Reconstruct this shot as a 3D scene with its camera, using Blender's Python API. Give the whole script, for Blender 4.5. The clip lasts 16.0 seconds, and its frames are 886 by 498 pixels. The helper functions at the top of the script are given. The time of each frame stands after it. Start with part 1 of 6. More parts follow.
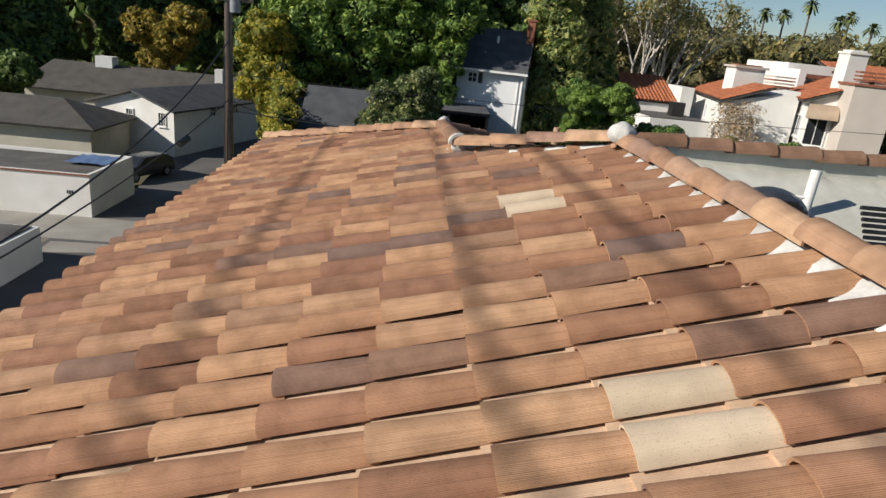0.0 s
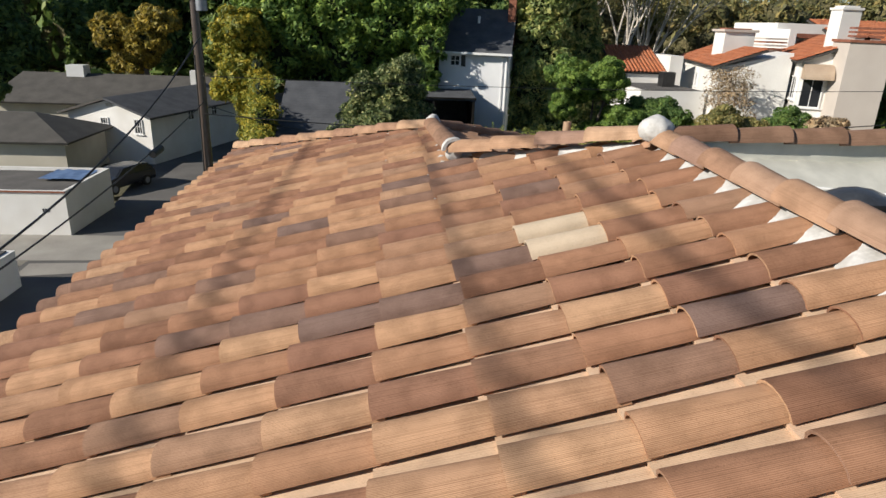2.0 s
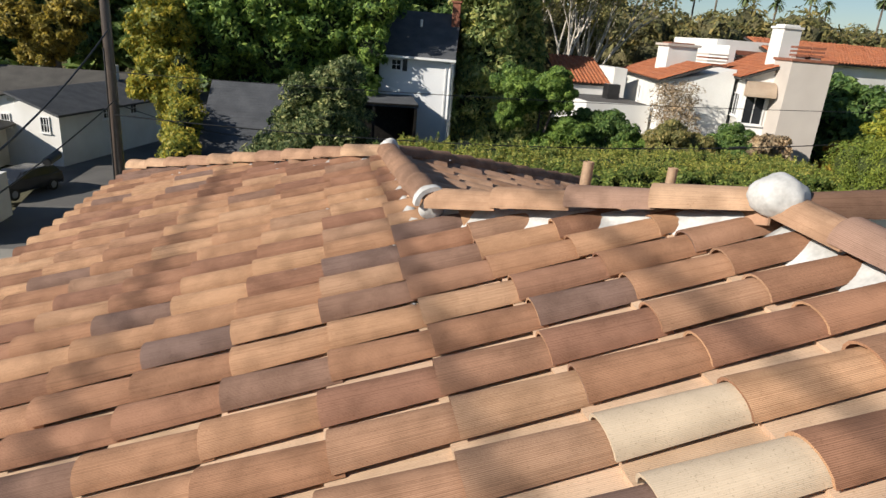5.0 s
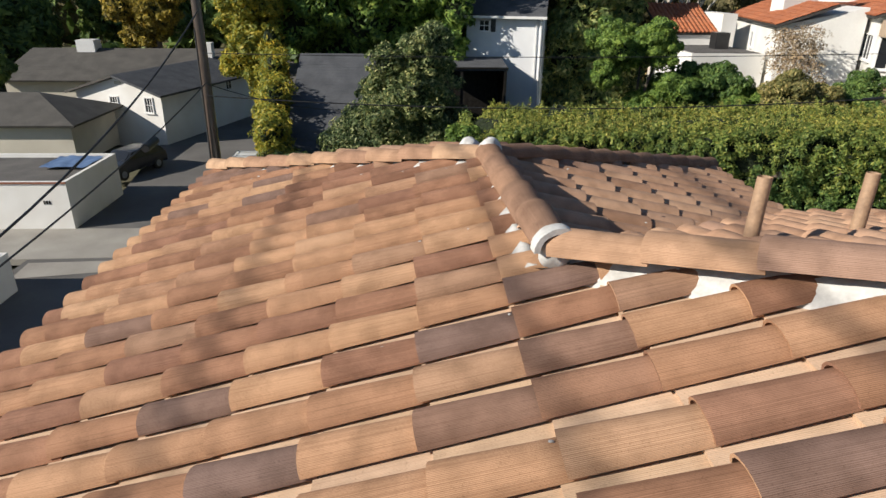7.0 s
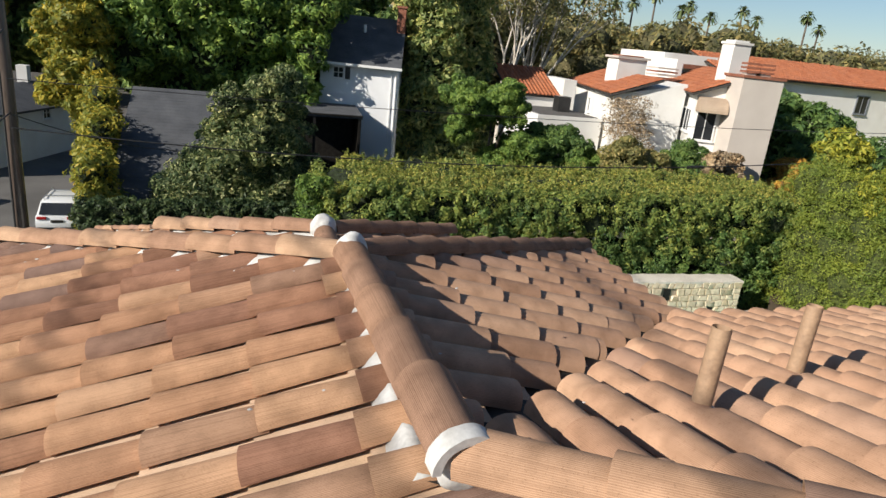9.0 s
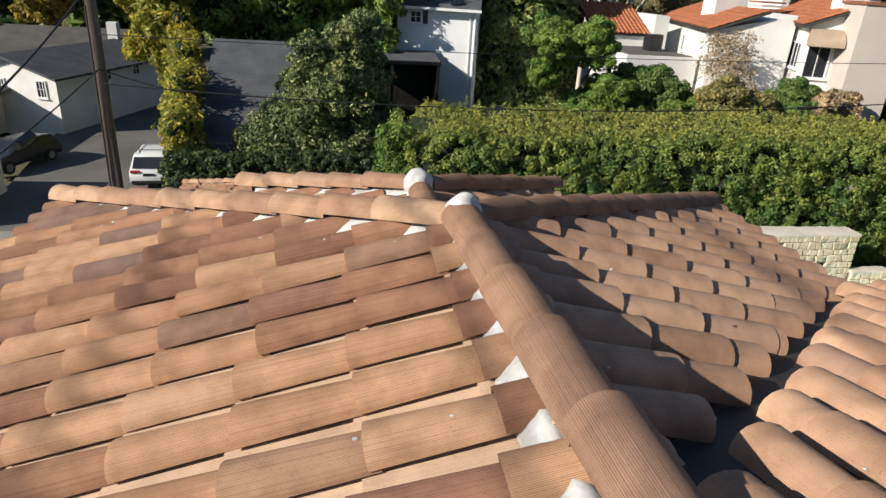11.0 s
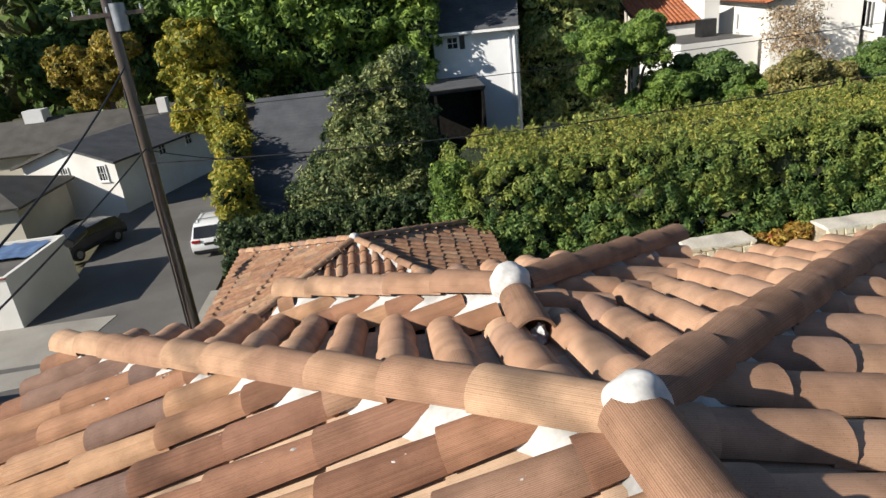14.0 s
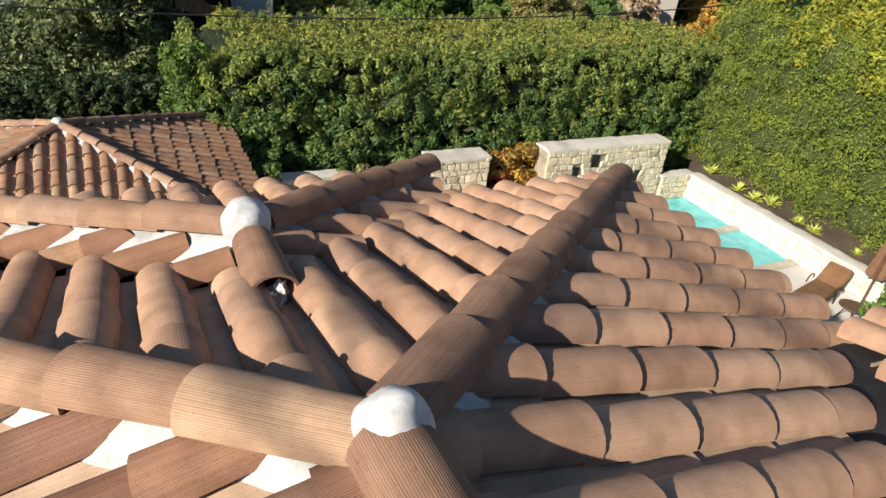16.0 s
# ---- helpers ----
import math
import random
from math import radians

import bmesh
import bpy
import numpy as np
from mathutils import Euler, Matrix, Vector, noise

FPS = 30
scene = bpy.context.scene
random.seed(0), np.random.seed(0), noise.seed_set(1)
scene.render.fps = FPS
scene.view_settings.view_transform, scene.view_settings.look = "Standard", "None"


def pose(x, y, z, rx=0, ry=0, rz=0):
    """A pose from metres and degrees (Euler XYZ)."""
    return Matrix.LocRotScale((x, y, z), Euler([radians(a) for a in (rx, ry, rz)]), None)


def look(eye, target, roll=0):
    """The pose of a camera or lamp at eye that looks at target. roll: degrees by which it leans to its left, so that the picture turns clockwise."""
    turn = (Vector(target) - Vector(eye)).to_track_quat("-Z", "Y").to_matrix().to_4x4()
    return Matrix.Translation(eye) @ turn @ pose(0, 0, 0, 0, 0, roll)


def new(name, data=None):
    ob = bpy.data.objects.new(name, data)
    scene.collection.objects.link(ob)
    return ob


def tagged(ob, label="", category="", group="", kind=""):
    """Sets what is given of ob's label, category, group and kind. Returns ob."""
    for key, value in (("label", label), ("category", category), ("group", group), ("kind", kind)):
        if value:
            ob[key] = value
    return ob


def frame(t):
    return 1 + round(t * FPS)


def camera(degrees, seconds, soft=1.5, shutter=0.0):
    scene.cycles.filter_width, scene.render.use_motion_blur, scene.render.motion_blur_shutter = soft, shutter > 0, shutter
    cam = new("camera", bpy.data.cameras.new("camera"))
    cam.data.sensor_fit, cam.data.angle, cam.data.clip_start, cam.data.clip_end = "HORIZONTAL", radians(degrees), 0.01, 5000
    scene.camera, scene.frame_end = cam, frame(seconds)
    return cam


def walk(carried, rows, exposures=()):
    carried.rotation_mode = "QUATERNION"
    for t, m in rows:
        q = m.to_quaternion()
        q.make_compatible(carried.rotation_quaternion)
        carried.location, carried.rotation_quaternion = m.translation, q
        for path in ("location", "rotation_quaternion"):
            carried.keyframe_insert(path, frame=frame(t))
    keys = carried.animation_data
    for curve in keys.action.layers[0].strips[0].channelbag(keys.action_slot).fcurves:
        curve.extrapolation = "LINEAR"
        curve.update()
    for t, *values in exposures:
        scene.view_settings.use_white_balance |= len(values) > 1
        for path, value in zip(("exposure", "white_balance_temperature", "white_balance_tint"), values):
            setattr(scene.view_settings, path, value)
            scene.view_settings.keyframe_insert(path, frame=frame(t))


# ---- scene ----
cam = camera(69.8, 16.0)
PATH = [
    (0, (-0.473, -0.248, 7.808), (-0.333, 1.646, 7.182), 6.1),
    (0.5, (-0.449, 0.012, 7.839), (-0.259, 1.896, 7.196), 7.6),
    (1, (-0.423, 0.331, 7.883), (-0.361, 2.221, 7.232), 3.0),
    (1.5, (-0.454, 0.53, 7.817), (-0.344, 2.413, 7.151), 4.9),
    (2, (-0.476, 0.878, 7.838), (-0.315, 2.755, 7.168), 2.2),
    (2.5, (-0.498, 1.187, 7.826), (-0.364, 3.078, 7.189), 1.4),
    (3, (-0.505, 1.482, 7.862), (-0.359, 3.326, 7.102), 6.2),
    (3.5, (-0.581, 1.805, 7.819), (-0.329, 3.666, 7.13), 8.4),
    (4, (-0.55, 2.145, 7.824), (-0.391, 4.01, 7.119), 7.3),
    (4.5, (-0.534, 2.465, 7.85), (-0.497, 4.297, 7.05), -0.2),
    (5, (-0.543, 2.92, 7.747), (-0.182, 4.777, 7.1), 4.6),
    (5.2, (-0.555, 3.057, 7.794), (-0.343, 4.93, 7.126), -0.3),
    (7.3, (-0.557, 4.139, 7.874), (-0.48, 5.981, 7.097), 0.7),
    (7.5, (-0.53, 4.288, 7.869), (-0.35, 6.171, 7.219), 2.3),
    (8, (-0.477, 4.551, 7.893), (-0.185, 6.404, 7.201), 1.4),
    (8.5, (-0.49, 4.835, 7.878), (-0.056, 6.693, 7.276), 5.2),
    (9, (-0.494, 5.119, 7.923), (0.047, 6.941, 7.302), 6.0),
    (9.5, (-0.443, 5.323, 7.896), (-0.047, 7.145, 7.174), 4.8),
    (11.8, (-0.624, 6.283, 7.712), (-0.318, 8.095, 6.921), 3.5),
    (12, (-0.594, 6.407, 7.737), (-0.24, 8.212, 6.952), 2.5),
    (12.5, (-0.574, 6.546, 7.778), (-0.244, 8.302, 6.879), 1.8),
    (13, (-0.591, 6.745, 7.738), (-0.282, 8.509, 6.848), 2.6),
    (13.5, (-0.611, 7.034, 7.772), (-0.566, 8.843, 6.921), -5.5),
    (14, (-0.547, 7.371, 7.745), (-0.43, 9.233, 7.023), -6.5),
    (14.5, (-0.504, 7.557, 7.792), (-0.151, 9.357, 6.995), -4.0),
    (15, (-0.465, 7.871, 7.76), (0.401, 9.521, 7.033), -0.3),
    (15.5, (-0.438, 7.926, 7.746), (0.527, 9.461, 6.901), 7.5),
    (16, (-0.42, 7.847, 7.747), (0.411, 9.362, 6.739), 7.1),
]
walk(cam, [(t, look(eye, target, roll)) for t, eye, target, roll in PATH],
     exposures=[(0.0, -0.03), (3.5, 0.13), (7.5, 0.15), (9.5, 0.21), (12.0, 0.2), (14.5, 0.35), (15.5, 0.37), (16.0, 0.33)])

# ---- light ----
SUN_HEIGHT, SUN_TURN = 27.3, 20.0          # degrees: above the horizon, and of its light's way from +x towards +y
world = bpy.data.worlds.new("sky")
scene.world = world
world.use_nodes = True
wn = world.node_tree.nodes
sky = wn.new("ShaderNodeTexSky")
sky.sky_type, sky.sun_disc = "NISHITA", False
sky.sun_elevation, sky.sun_rotation = radians(SUN_HEIGHT), radians(-90 - SUN_TURN)
sky.air_density, sky.dust_density, sky.ozone_density = 1.0, 0.2, 3.5
world.node_tree.links.new(sky.outputs[0], wn["Background"].inputs[0])
wn["Background"].inputs[1].default_value = 0.074
way = Vector((math.cos(radians(SUN_HEIGHT)) * math.cos(radians(SUN_TURN)), math.cos(radians(SUN_HEIGHT)) * math.sin(radians(SUN_TURN)), -math.sin(radians(SUN_HEIGHT))))
sun_data = bpy.data.lights.new("sun", "SUN")
sun_data.energy, sun_data.angle, sun_data.color = 5.8, radians(0.53), (1.0, 0.93, 0.82)
sun = new("sun", sun_data)
sun.matrix_world = look((0, 0, 40), Vector((0, 0, 40)) + way)
scene.view_settings.exposure = 0.0


# ---- materials ----
def nodes_of(name):
    m = bpy.data.materials.new(name)
    m.use_nodes = True
    t = m.node_tree
    return m, t.nodes, t.links, t.nodes["Principled BSDF"]


def ramp(n, stops):
    r = n.new("ShaderNodeValToRGB")
    e = r.color_ramp.elements
    while len(e) < len(stops):
        e.new(0.5)
    for k, (p, c) in enumerate(stops):
        e[k].position, e[k].color = p, (*c, 1)
    return r


def surface(name, dark, light, scale=3.0, fine=40.0, rough=0.8, bump=0.3, depth=0.01, metal=0.0, stretch=(1, 1, 1), stain=0.25):
    """A plain worn surface: two colours mixed by coarse noise, fine grain on top, and relief."""
    m, n, l, p = nodes_of(name)
    c = n.new("ShaderNodeTexCoord")
    mp = n.new("ShaderNodeMapping")
    mp.inputs["Scale"].default_value = stretch
    l.new(c.outputs["Object"], mp.inputs[0])
    a, b = n.new("ShaderNodeTexNoise"), n.new("ShaderNodeTexNoise")
    for q, s, d in ((a, scale, 5), (b, fine, 3)):
        q.inputs["Scale"].default_value, q.inputs["Detail"].default_value = s, d
        l.new(mp.outputs[0], q.inputs["Vector"])
    r = ramp(n, [(0.3, dark), (0.7, light)])
    l.new(a.outputs["Fac"], r.inputs[0])
    g = ramp(n, [(0.25, (1 - stain,) * 3), (0.75, (1 + stain * 0.3,) * 3)])
    l.new(b.outputs["Fac"], g.inputs[0])
    mx = n.new("ShaderNodeMixRGB")
    mx.blend_type, mx.inputs[0].default_value = "MULTIPLY", 1
    l.new(r.outputs[0], mx.inputs[1]), l.new(g.outputs[0], mx.inputs[2])
    l.new(mx.outputs[0], p.inputs["Base Color"])
    p.inputs["Roughness"].default_value, p.inputs["Metallic"].default_value = rough, metal
    if bump:
        bp = n.new("ShaderNodeBump")
        bp.inputs["Strength"].default_value, bp.inputs["Distance"].default_value = bump, depth
        l.new(b.outputs["Fac"], bp.inputs["Height"]), l.new(bp.outputs[0], p.inputs["Normal"])
    return m


def clay(name, stops, groove=0.8, patina=0.30):
    """Fired clay with combed lines along the tile; each tile takes its own tone."""
    m, n, l, p = nodes_of(name)
    oi, ge = n.new("ShaderNodeObjectInfo"), n.new("ShaderNodeNewGeometry")
    s, f = n.new("ShaderNodeMath"), n.new("ShaderNodeMath")
    s.operation, f.operation = "ADD", "FRACT"
    l.new(oi.outputs["Random"], s.inputs[0]), l.new(ge.outputs["Random Per Island"], s.inputs[1])
    l.new(s.outputs[0], f.inputs[0])
    r = ramp(n, stops)
    r.color_ramp.interpolation = "LINEAR"
    l.new(f.outputs[0], r.inputs[0])
    c = n.new("ShaderNodeTexCoord")
    off = n.new("ShaderNodeVectorMath")
    off.operation = "MULTIPLY_ADD"
    l.new(f.outputs[0], off.inputs[0])
    off.inputs[1].default_value = (37, 11, 23)
    l.new(c.outputs["Object"], off.inputs[2])
    # soft clouds and mottling
    a = n.new("ShaderNodeTexNoise")
    a.inputs["Scale"].default_value, a.inputs["Detail"].default_value = 7.0, 5
    l.new(off.outputs[0], a.inputs["Vector"])
    g = ramp(n, [(0.3, (1 - patina, 1 - patina * 1.05, 1 - patina * 1.1)), (0.62, (1.05, 1.05, 1.05))])
    l.new(a.outputs["Fac"], g.inputs[0])
    # combed lines
    at = n.new("ShaderNodeAttribute")
    at.attribute_name = "across"
    wob = n.new("ShaderNodeMath")
    wob.operation = "MULTIPLY_ADD"
    l.new(a.outputs["Fac"], wob.inputs[0])
    wob.inputs[1].default_value = 0.006
    l.new(at.outputs["Fac"], wob.inputs[2])
    fr = n.new("ShaderNodeMath")
    fr.operation = "MULTIPLY"
    l.new(wob.outputs[0], fr.inputs[0])
    fr.inputs[1].default_value = 2 * math.pi / 0.0064
    k = n.new("ShaderNodeMath")
    k.operation = "SINE"
    l.new(fr.outputs[0], k.inputs[0])
    kh = n.new("ShaderNodeMath")
    kh.operation = "MULTIPLY_ADD"
    l.new(k.outputs[0], kh.inputs[0])
    kh.inputs[1].default_value, kh.inputs[2].default_value = 0.5, 0.5
    kg = ramp(n, [(0.0, (0.58, 0.53, 0.50)), (0.4, (0.98, 0.98, 0.98)), (1.0, (1.06, 1.06, 1.06))])
    l.new(kh.outputs[0], kg.inputs[0])
    # uneven darker streaks along the comb
    sw = n.new("ShaderNodeMath")
    sw.operation = "MULTIPLY_ADD"
    l.new(at.outputs["Fac"], sw.inputs[0])
    sw.inputs[1].default_value = 170.0
    sf = n.new("ShaderNodeMath")
    sf.operation = "MULTIPLY"
    l.new(f.outputs[0], sf.inputs[0])
    sf.inputs[1].default_value = 91.0
    l.new(sf.outputs[0], sw.inputs[2])
    st = n.new("ShaderNodeTexNoise")
    st.noise_dimensions = "2D"
    st.inputs["Scale"].default_value, st.inputs["Detail"].default_value = 1.0, 1.5
    sx, sc = n.new("ShaderNodeSeparateXYZ"), n.new("ShaderNodeCombineXYZ")
    l.new(c.outputs["Object"], sx.inputs[0])
    l.new(sw.outputs[0], sc.inputs[0]), l.new(sx.outputs[0], sc.inputs[1])
    l.new(sc.outputs[0], st.inputs["Vector"])
    sg = ramp(n, [(0.34, (0.58, 0.53, 0.50)), (0.47, (1.0, 1.0, 1.0)), (0.72, (1.08, 1.08, 1.08))])
    l.new(st.outputs["Fac"], sg.inputs[0])
    # pits and dust specks
    v = n.new("ShaderNodeTexNoise")
    v.inputs["Scale"].default_value, v.inputs["Detail"].default_value = 160, 2
    l.new(off.outputs[0], v.inputs["Vector"])
    vg = ramp(n, [(0.28, (0.7, 0.68, 0.65)), (0.40, (1, 1, 1))])
    l.new(v.outputs["Fac"], vg.inputs[0])
    out = r.outputs[0]
    for q, amount in ((g, 1.0), (kg, groove), (sg, groove * 0.5), (vg, 0.9)):
        mx = n.new("ShaderNodeMixRGB")
        mx.blend_type, mx.inputs[0].default_value = "MULTIPLY", amount
        l.new(out, mx.inputs[1]), l.new(q.outputs[0], mx.inputs[2])
        out = mx.outputs[0]
    l.new(out, p.inputs["Base Color"])
    p.inputs["Roughness"].default_value = 0.85
    p.inputs["Specular IOR Level"].default_value = 0.25
    bp = n.new("ShaderNodeBump")
    bp.inputs["Strength"].default_value, bp.inputs["Distance"].default_value = 0.26, 0.002
    l.new(kh.outputs[0], bp.inputs["Height"]), l.new(bp.outputs[0], p.inputs["Normal"])
    return m


def leafy(name, dark, light, tip=None, through_light=0.35):
    """Leaves: each leaf its own green, a little light let through."""
    m, n, l, p = nodes_of(name)
    ge = n.new("ShaderNodeNewGeometry")
    stops = [(0.0, dark), (0.6, light)] + ([(1.0, tip)] if tip else [])
    r = ramp(n, stops)
    l.new(ge.outputs["Random Per Island"], r.inputs[0])
    c = n.new("ShaderNodeTexCoord")
    w = n.new("ShaderNodeTexNoise")
    w.inputs["Scale"].default_value, w.inputs["Detail"].default_value = 0.9, 3
    l.new(c.outputs["Object"], w.inputs["Vector"])
    wg = ramp(n, [(0.32, (0.7, 0.8, 0.85)), (0.68, (1.28, 1.22, 1.05))])
    l.new(w.outputs["Fac"], wg.inputs[0])
    mixed = n.new("ShaderNodeMixRGB")
    mixed.blend_type, mixed.inputs[0].default_value = "MULTIPLY", 1
    l.new(r.outputs[0], mixed.inputs[1]), l.new(wg.outputs[0], mixed.inputs[2])
    r = mixed
    l.new(r.outputs[0], p.inputs["Base Color"])
    p.inputs["Roughness"].default_value = 0.55
    p.inputs["Specular IOR Level"].default_value = 0.3
    tr = n.new("ShaderNodeBsdfTranslucent")
    l.new(r.outputs[0], tr.inputs[0])
    mx = n.new("ShaderNodeMixShader")
    mx.inputs[0].default_value = through_light
    l.new(p.outputs[0], mx.inputs[1]), l.new(tr.outputs[0], mx.inputs[2])
    l.new(mx.outputs[0], n["Material Output"].inputs[0])
    return m


TAN = [(0.0, (0.262, 0.134, 0.085)), (0.16, (0.395, 0.214, 0.126)), (0.32, (0.545, 0.325, 0.190)), (0.48, (0.393, 0.208, 0.126)), (0.62, (0.300, 0.156, 0.104)), (0.78, (0.575, 0.355, 0.210)), (0.90, (0.290, 0.172, 0.122)), (1.0, (0.222, 0.147, 0.122))]
M_TILE = clay("barrel_tile_clay", TAN)
BROWN = [(0.0, (0.391, 0.228, 0.145)), (0.3, (0.517, 0.318, 0.206)), (0.6, (0.454, 0.269, 0.173)), (0.85, (0.570, 0.361, 0.234)), (1.0, (0.369, 0.228, 0.161))]
M_TILE_BROWN = clay("brown_barrel_tile_clay", BROWN, 0.28)
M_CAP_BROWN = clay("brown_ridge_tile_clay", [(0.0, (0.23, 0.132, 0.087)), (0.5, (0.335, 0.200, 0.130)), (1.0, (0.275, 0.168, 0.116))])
M_PAN = clay("pan_tile_clay", [(0.0, (0.560, 0.392, 0.276)), (0.5, (0.630, 0.448, 0.312)), (1.0, (0.530, 0.370, 0.246))], 0.4, 0.2)
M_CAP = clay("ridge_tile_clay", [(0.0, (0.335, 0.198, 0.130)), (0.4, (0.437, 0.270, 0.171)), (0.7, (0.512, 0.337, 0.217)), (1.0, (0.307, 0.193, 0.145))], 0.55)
M_CREAM = clay("cream_tile_clay", [(0.0, (0.56, 0.45, 0.325)), (1.0, (0.62, 0.50, 0.37))], 0.2, 0.15)
M_RED = clay("red_tile_clay", [(0.0, (0.36, 0.12, 0.06)), (0.5, (0.47, 0.17, 0.08)), (1.0, (0.40, 0.16, 0.09))], 0.3, 0.3)
M_FAR_TILE = clay("weathered_tile_clay", [(0.0, (0.30, 0.17, 0.11)), (0.3, (0.44, 0.25, 0.15)), (0.6, (0.38, 0.21, 0.13)), (0.85, (0.50, 0.32, 0.2)), (1.0, (0.27, 0.18, 0.14))])
M_MORTAR = surface("white_mortar", (0.40, 0.39, 0.37), (0.66, 0.655, 0.64), 9, 60, 0.75, 0.22, 0.006, stain=0.15)
M_GREY_MORTAR = surface("grey_mortar", (0.36, 0.32, 0.28), (0.55, 0.51, 0.46), 9, 70, 0.9, 0.7, 0.01)
M_FELT = surface("roofing_felt", (0.03, 0.028, 0.027), (0.06, 0.055, 0.05), 5, 60, 0.9)
M_FLASH = surface("valley_metal", (0.018, 0.016, 0.015), (0.045, 0.04, 0.037), 4, 40, 0.7, 0.15, metal=0.1)
M_FOIL = surface("crumpled_foil", (0.6, 0.6, 0.6), (0.78, 0.78, 0.78), 8, 60, 0.45, 0.4, metal=0.2)
M_STUCCO = surface("white_stucco", (0.70, 0.68, 0.64), (0.80, 0.79, 0.76), 0.7, 30, 0.85, 0.35, 0.01, stain=0.08)
M_TOWER = surface("beige_stucco", (0.52, 0.46, 0.41), (0.60, 0.54, 0.48), 0.6, 30, 0.85, 0.35, 0.01, stain=0.1)
M_TAUPE = surface("taupe_stucco", (0.46, 0.40, 0.36), (0.54, 0.48, 0.43), 0.6, 30, 0.85, 0.35, 0.01, stain=0.1)
M_CREAMWALL = surface("cream_stucco", (0.50, 0.46, 0.38), (0.60, 0.56, 0.47), 0.6, 30, 0.85, 0.35, 0.01, stain=0.1)
M_SIDING = surface("white_siding", (0.70, 0.71, 0.73), (0.79, 0.80, 0.81), 0.8, 25, 0.6, 0.15, stain=0.06)
M_MEMBRANE = surface("white_roof_coating", (0.50, 0.50, 0.44), (0.64, 0.63, 0.565), 1.8, 9, 0.6, 0.3, 0.015, stain=0.12)
M_SHINGLE = surface("dark_asphalt_shingle", (0.066, 0.07, 0.079), (0.112, 0.117, 0.128), 1.2, 35, 0.95, 0.6, 0.02, stain=0.4)
M_SHINGLE_WARM = surface("grey_brown_shingle", (0.075, 0.070, 0.064), (0.115, 0.107, 0.096), 1.0, 35, 0.95, 0.6, 0.02, stain=0.4)
M_GRAVELROOF = surface("flat_gravel_roof", (0.09, 0.085, 0.08), (0.15, 0.14, 0.13), 1.0, 60, 0.95, 0.5, 0.02, stain=0.3)
M_ASPHALT = surface("asphalt", (0.105, 0.10, 0.096), (0.165, 0.158, 0.15), 0.35, 45, 0.9, 0.4, 0.01, stain=0.35)
M_CONCRETE = surface("concrete", (0.28, 0.26, 0.23), (0.40, 0.38, 0.34), 0.6, 30, 0.9, 0.3, 0.01, stain=0.25)
M_PALECONC = surface("pale_deck", (0.62, 0.58, 0.52), (0.72, 0.68, 0.62), 0.8, 40, 0.8, 0.3, 0.01, stain=0.1)
M_SOIL = surface("planting_soil", (0.05, 0.035, 0.022), (0.12, 0.085, 0.05), 1.2, 20, 0.95, 0.8, 0.04, stain=0.4)
M_GROUND = surface("dry_ground", (0.06, 0.07, 0.035), (0.13, 0.115, 0.065), 0.06, 4, 0.95, 0.5, 0.05, stain=0.35)
M_GRASS = surface("dry_grass", (0.13, 0.15, 0.03), (0.30, 0.27, 0.06), 0.5, 14, 0.95, 0.8, 0.06, stain=0.4)
M_POLE = surface("creosoted_wood", (0.055, 0.04, 0.034), (0.13, 0.10, 0.085), 2, 30, 0.22, 0.2, 0.01, stretch=(1, 1, 0.06), stain=0.4)
M_BARK = surface("bark", (0.10, 0.08, 0.06), (0.2, 0.16, 0.12), 3, 20, 0.9, 0.8, 0.03, stretch=(1, 1, 0.2))
M_PALEBARK = surface("pale_bark", (0.42, 0.37, 0.31), (0.66, 0.6, 0.52), 2, 20, 0.8, 0.5, 0.02, stretch=(1, 1, 0.3))
M_CABLE = surface("black_cable", (0.012, 0.012, 0.013), (0.025, 0.025, 0.027), 3, 30, 0.5, 0)
M_PIPE = surface("painted_vent_pipe", (0.34, 0.22, 0.14), (0.45, 0.30, 0.19), 6, 50, 0.6, 0.2)
M_PVC = surface("white_pipe", (0.66, 0.66, 0.64), (0.78, 0.78, 0.76), 4, 40, 0.4, 0.05, stain=0.08)
M_BLACKPLASTIC = surface("black_plastic", (0.012, 0.012, 0.013), (0.03, 0.03, 0.032), 3, 30, 0.35, 0.05)
M_GREYMETAL = surface("grey_painted_metal", (0.20, 0.22, 0.25), (0.30, 0.32, 0.36), 4, 40, 0.4, 0.1, metal=0.3)
M_DARKMETAL = surface("dark_grey_metal", (0.05, 0.055, 0.065), (0.11, 0.12, 0.135), 4, 40, 0.3, 0.1, metal=0.4)
M_LIMESTONE = surface("cream_limestone", (0.46, 0.40, 0.30), (0.68, 0.60, 0.47), 2.5, 24, 0.9, 0.8, 0.03, stain=0.3)
M_JOINT = surface("stone_joint", (0.34, 0.28, 0.2), (0.46, 0.39, 0.29), 4, 30, 0.95, 0.6, 0.02)
M_PALESTONE = surface("pale_coping_stone", (0.60, 0.55, 0.47), (0.76, 0.71, 0.62), 1.5, 24, 0.85, 0.6, 0.02, stain=0.2)
M_BRICK = surface("red_brick", (0.20, 0.07, 0.04), (0.32, 0.13, 0.08), 5, 30, 0.9, 0.5)
M_DARKGLASS = surface("dark_window_glass", (0.02, 0.022, 0.026), (0.035, 0.038, 0.042), 1, 5, 0.08, 0, stain=0.05)
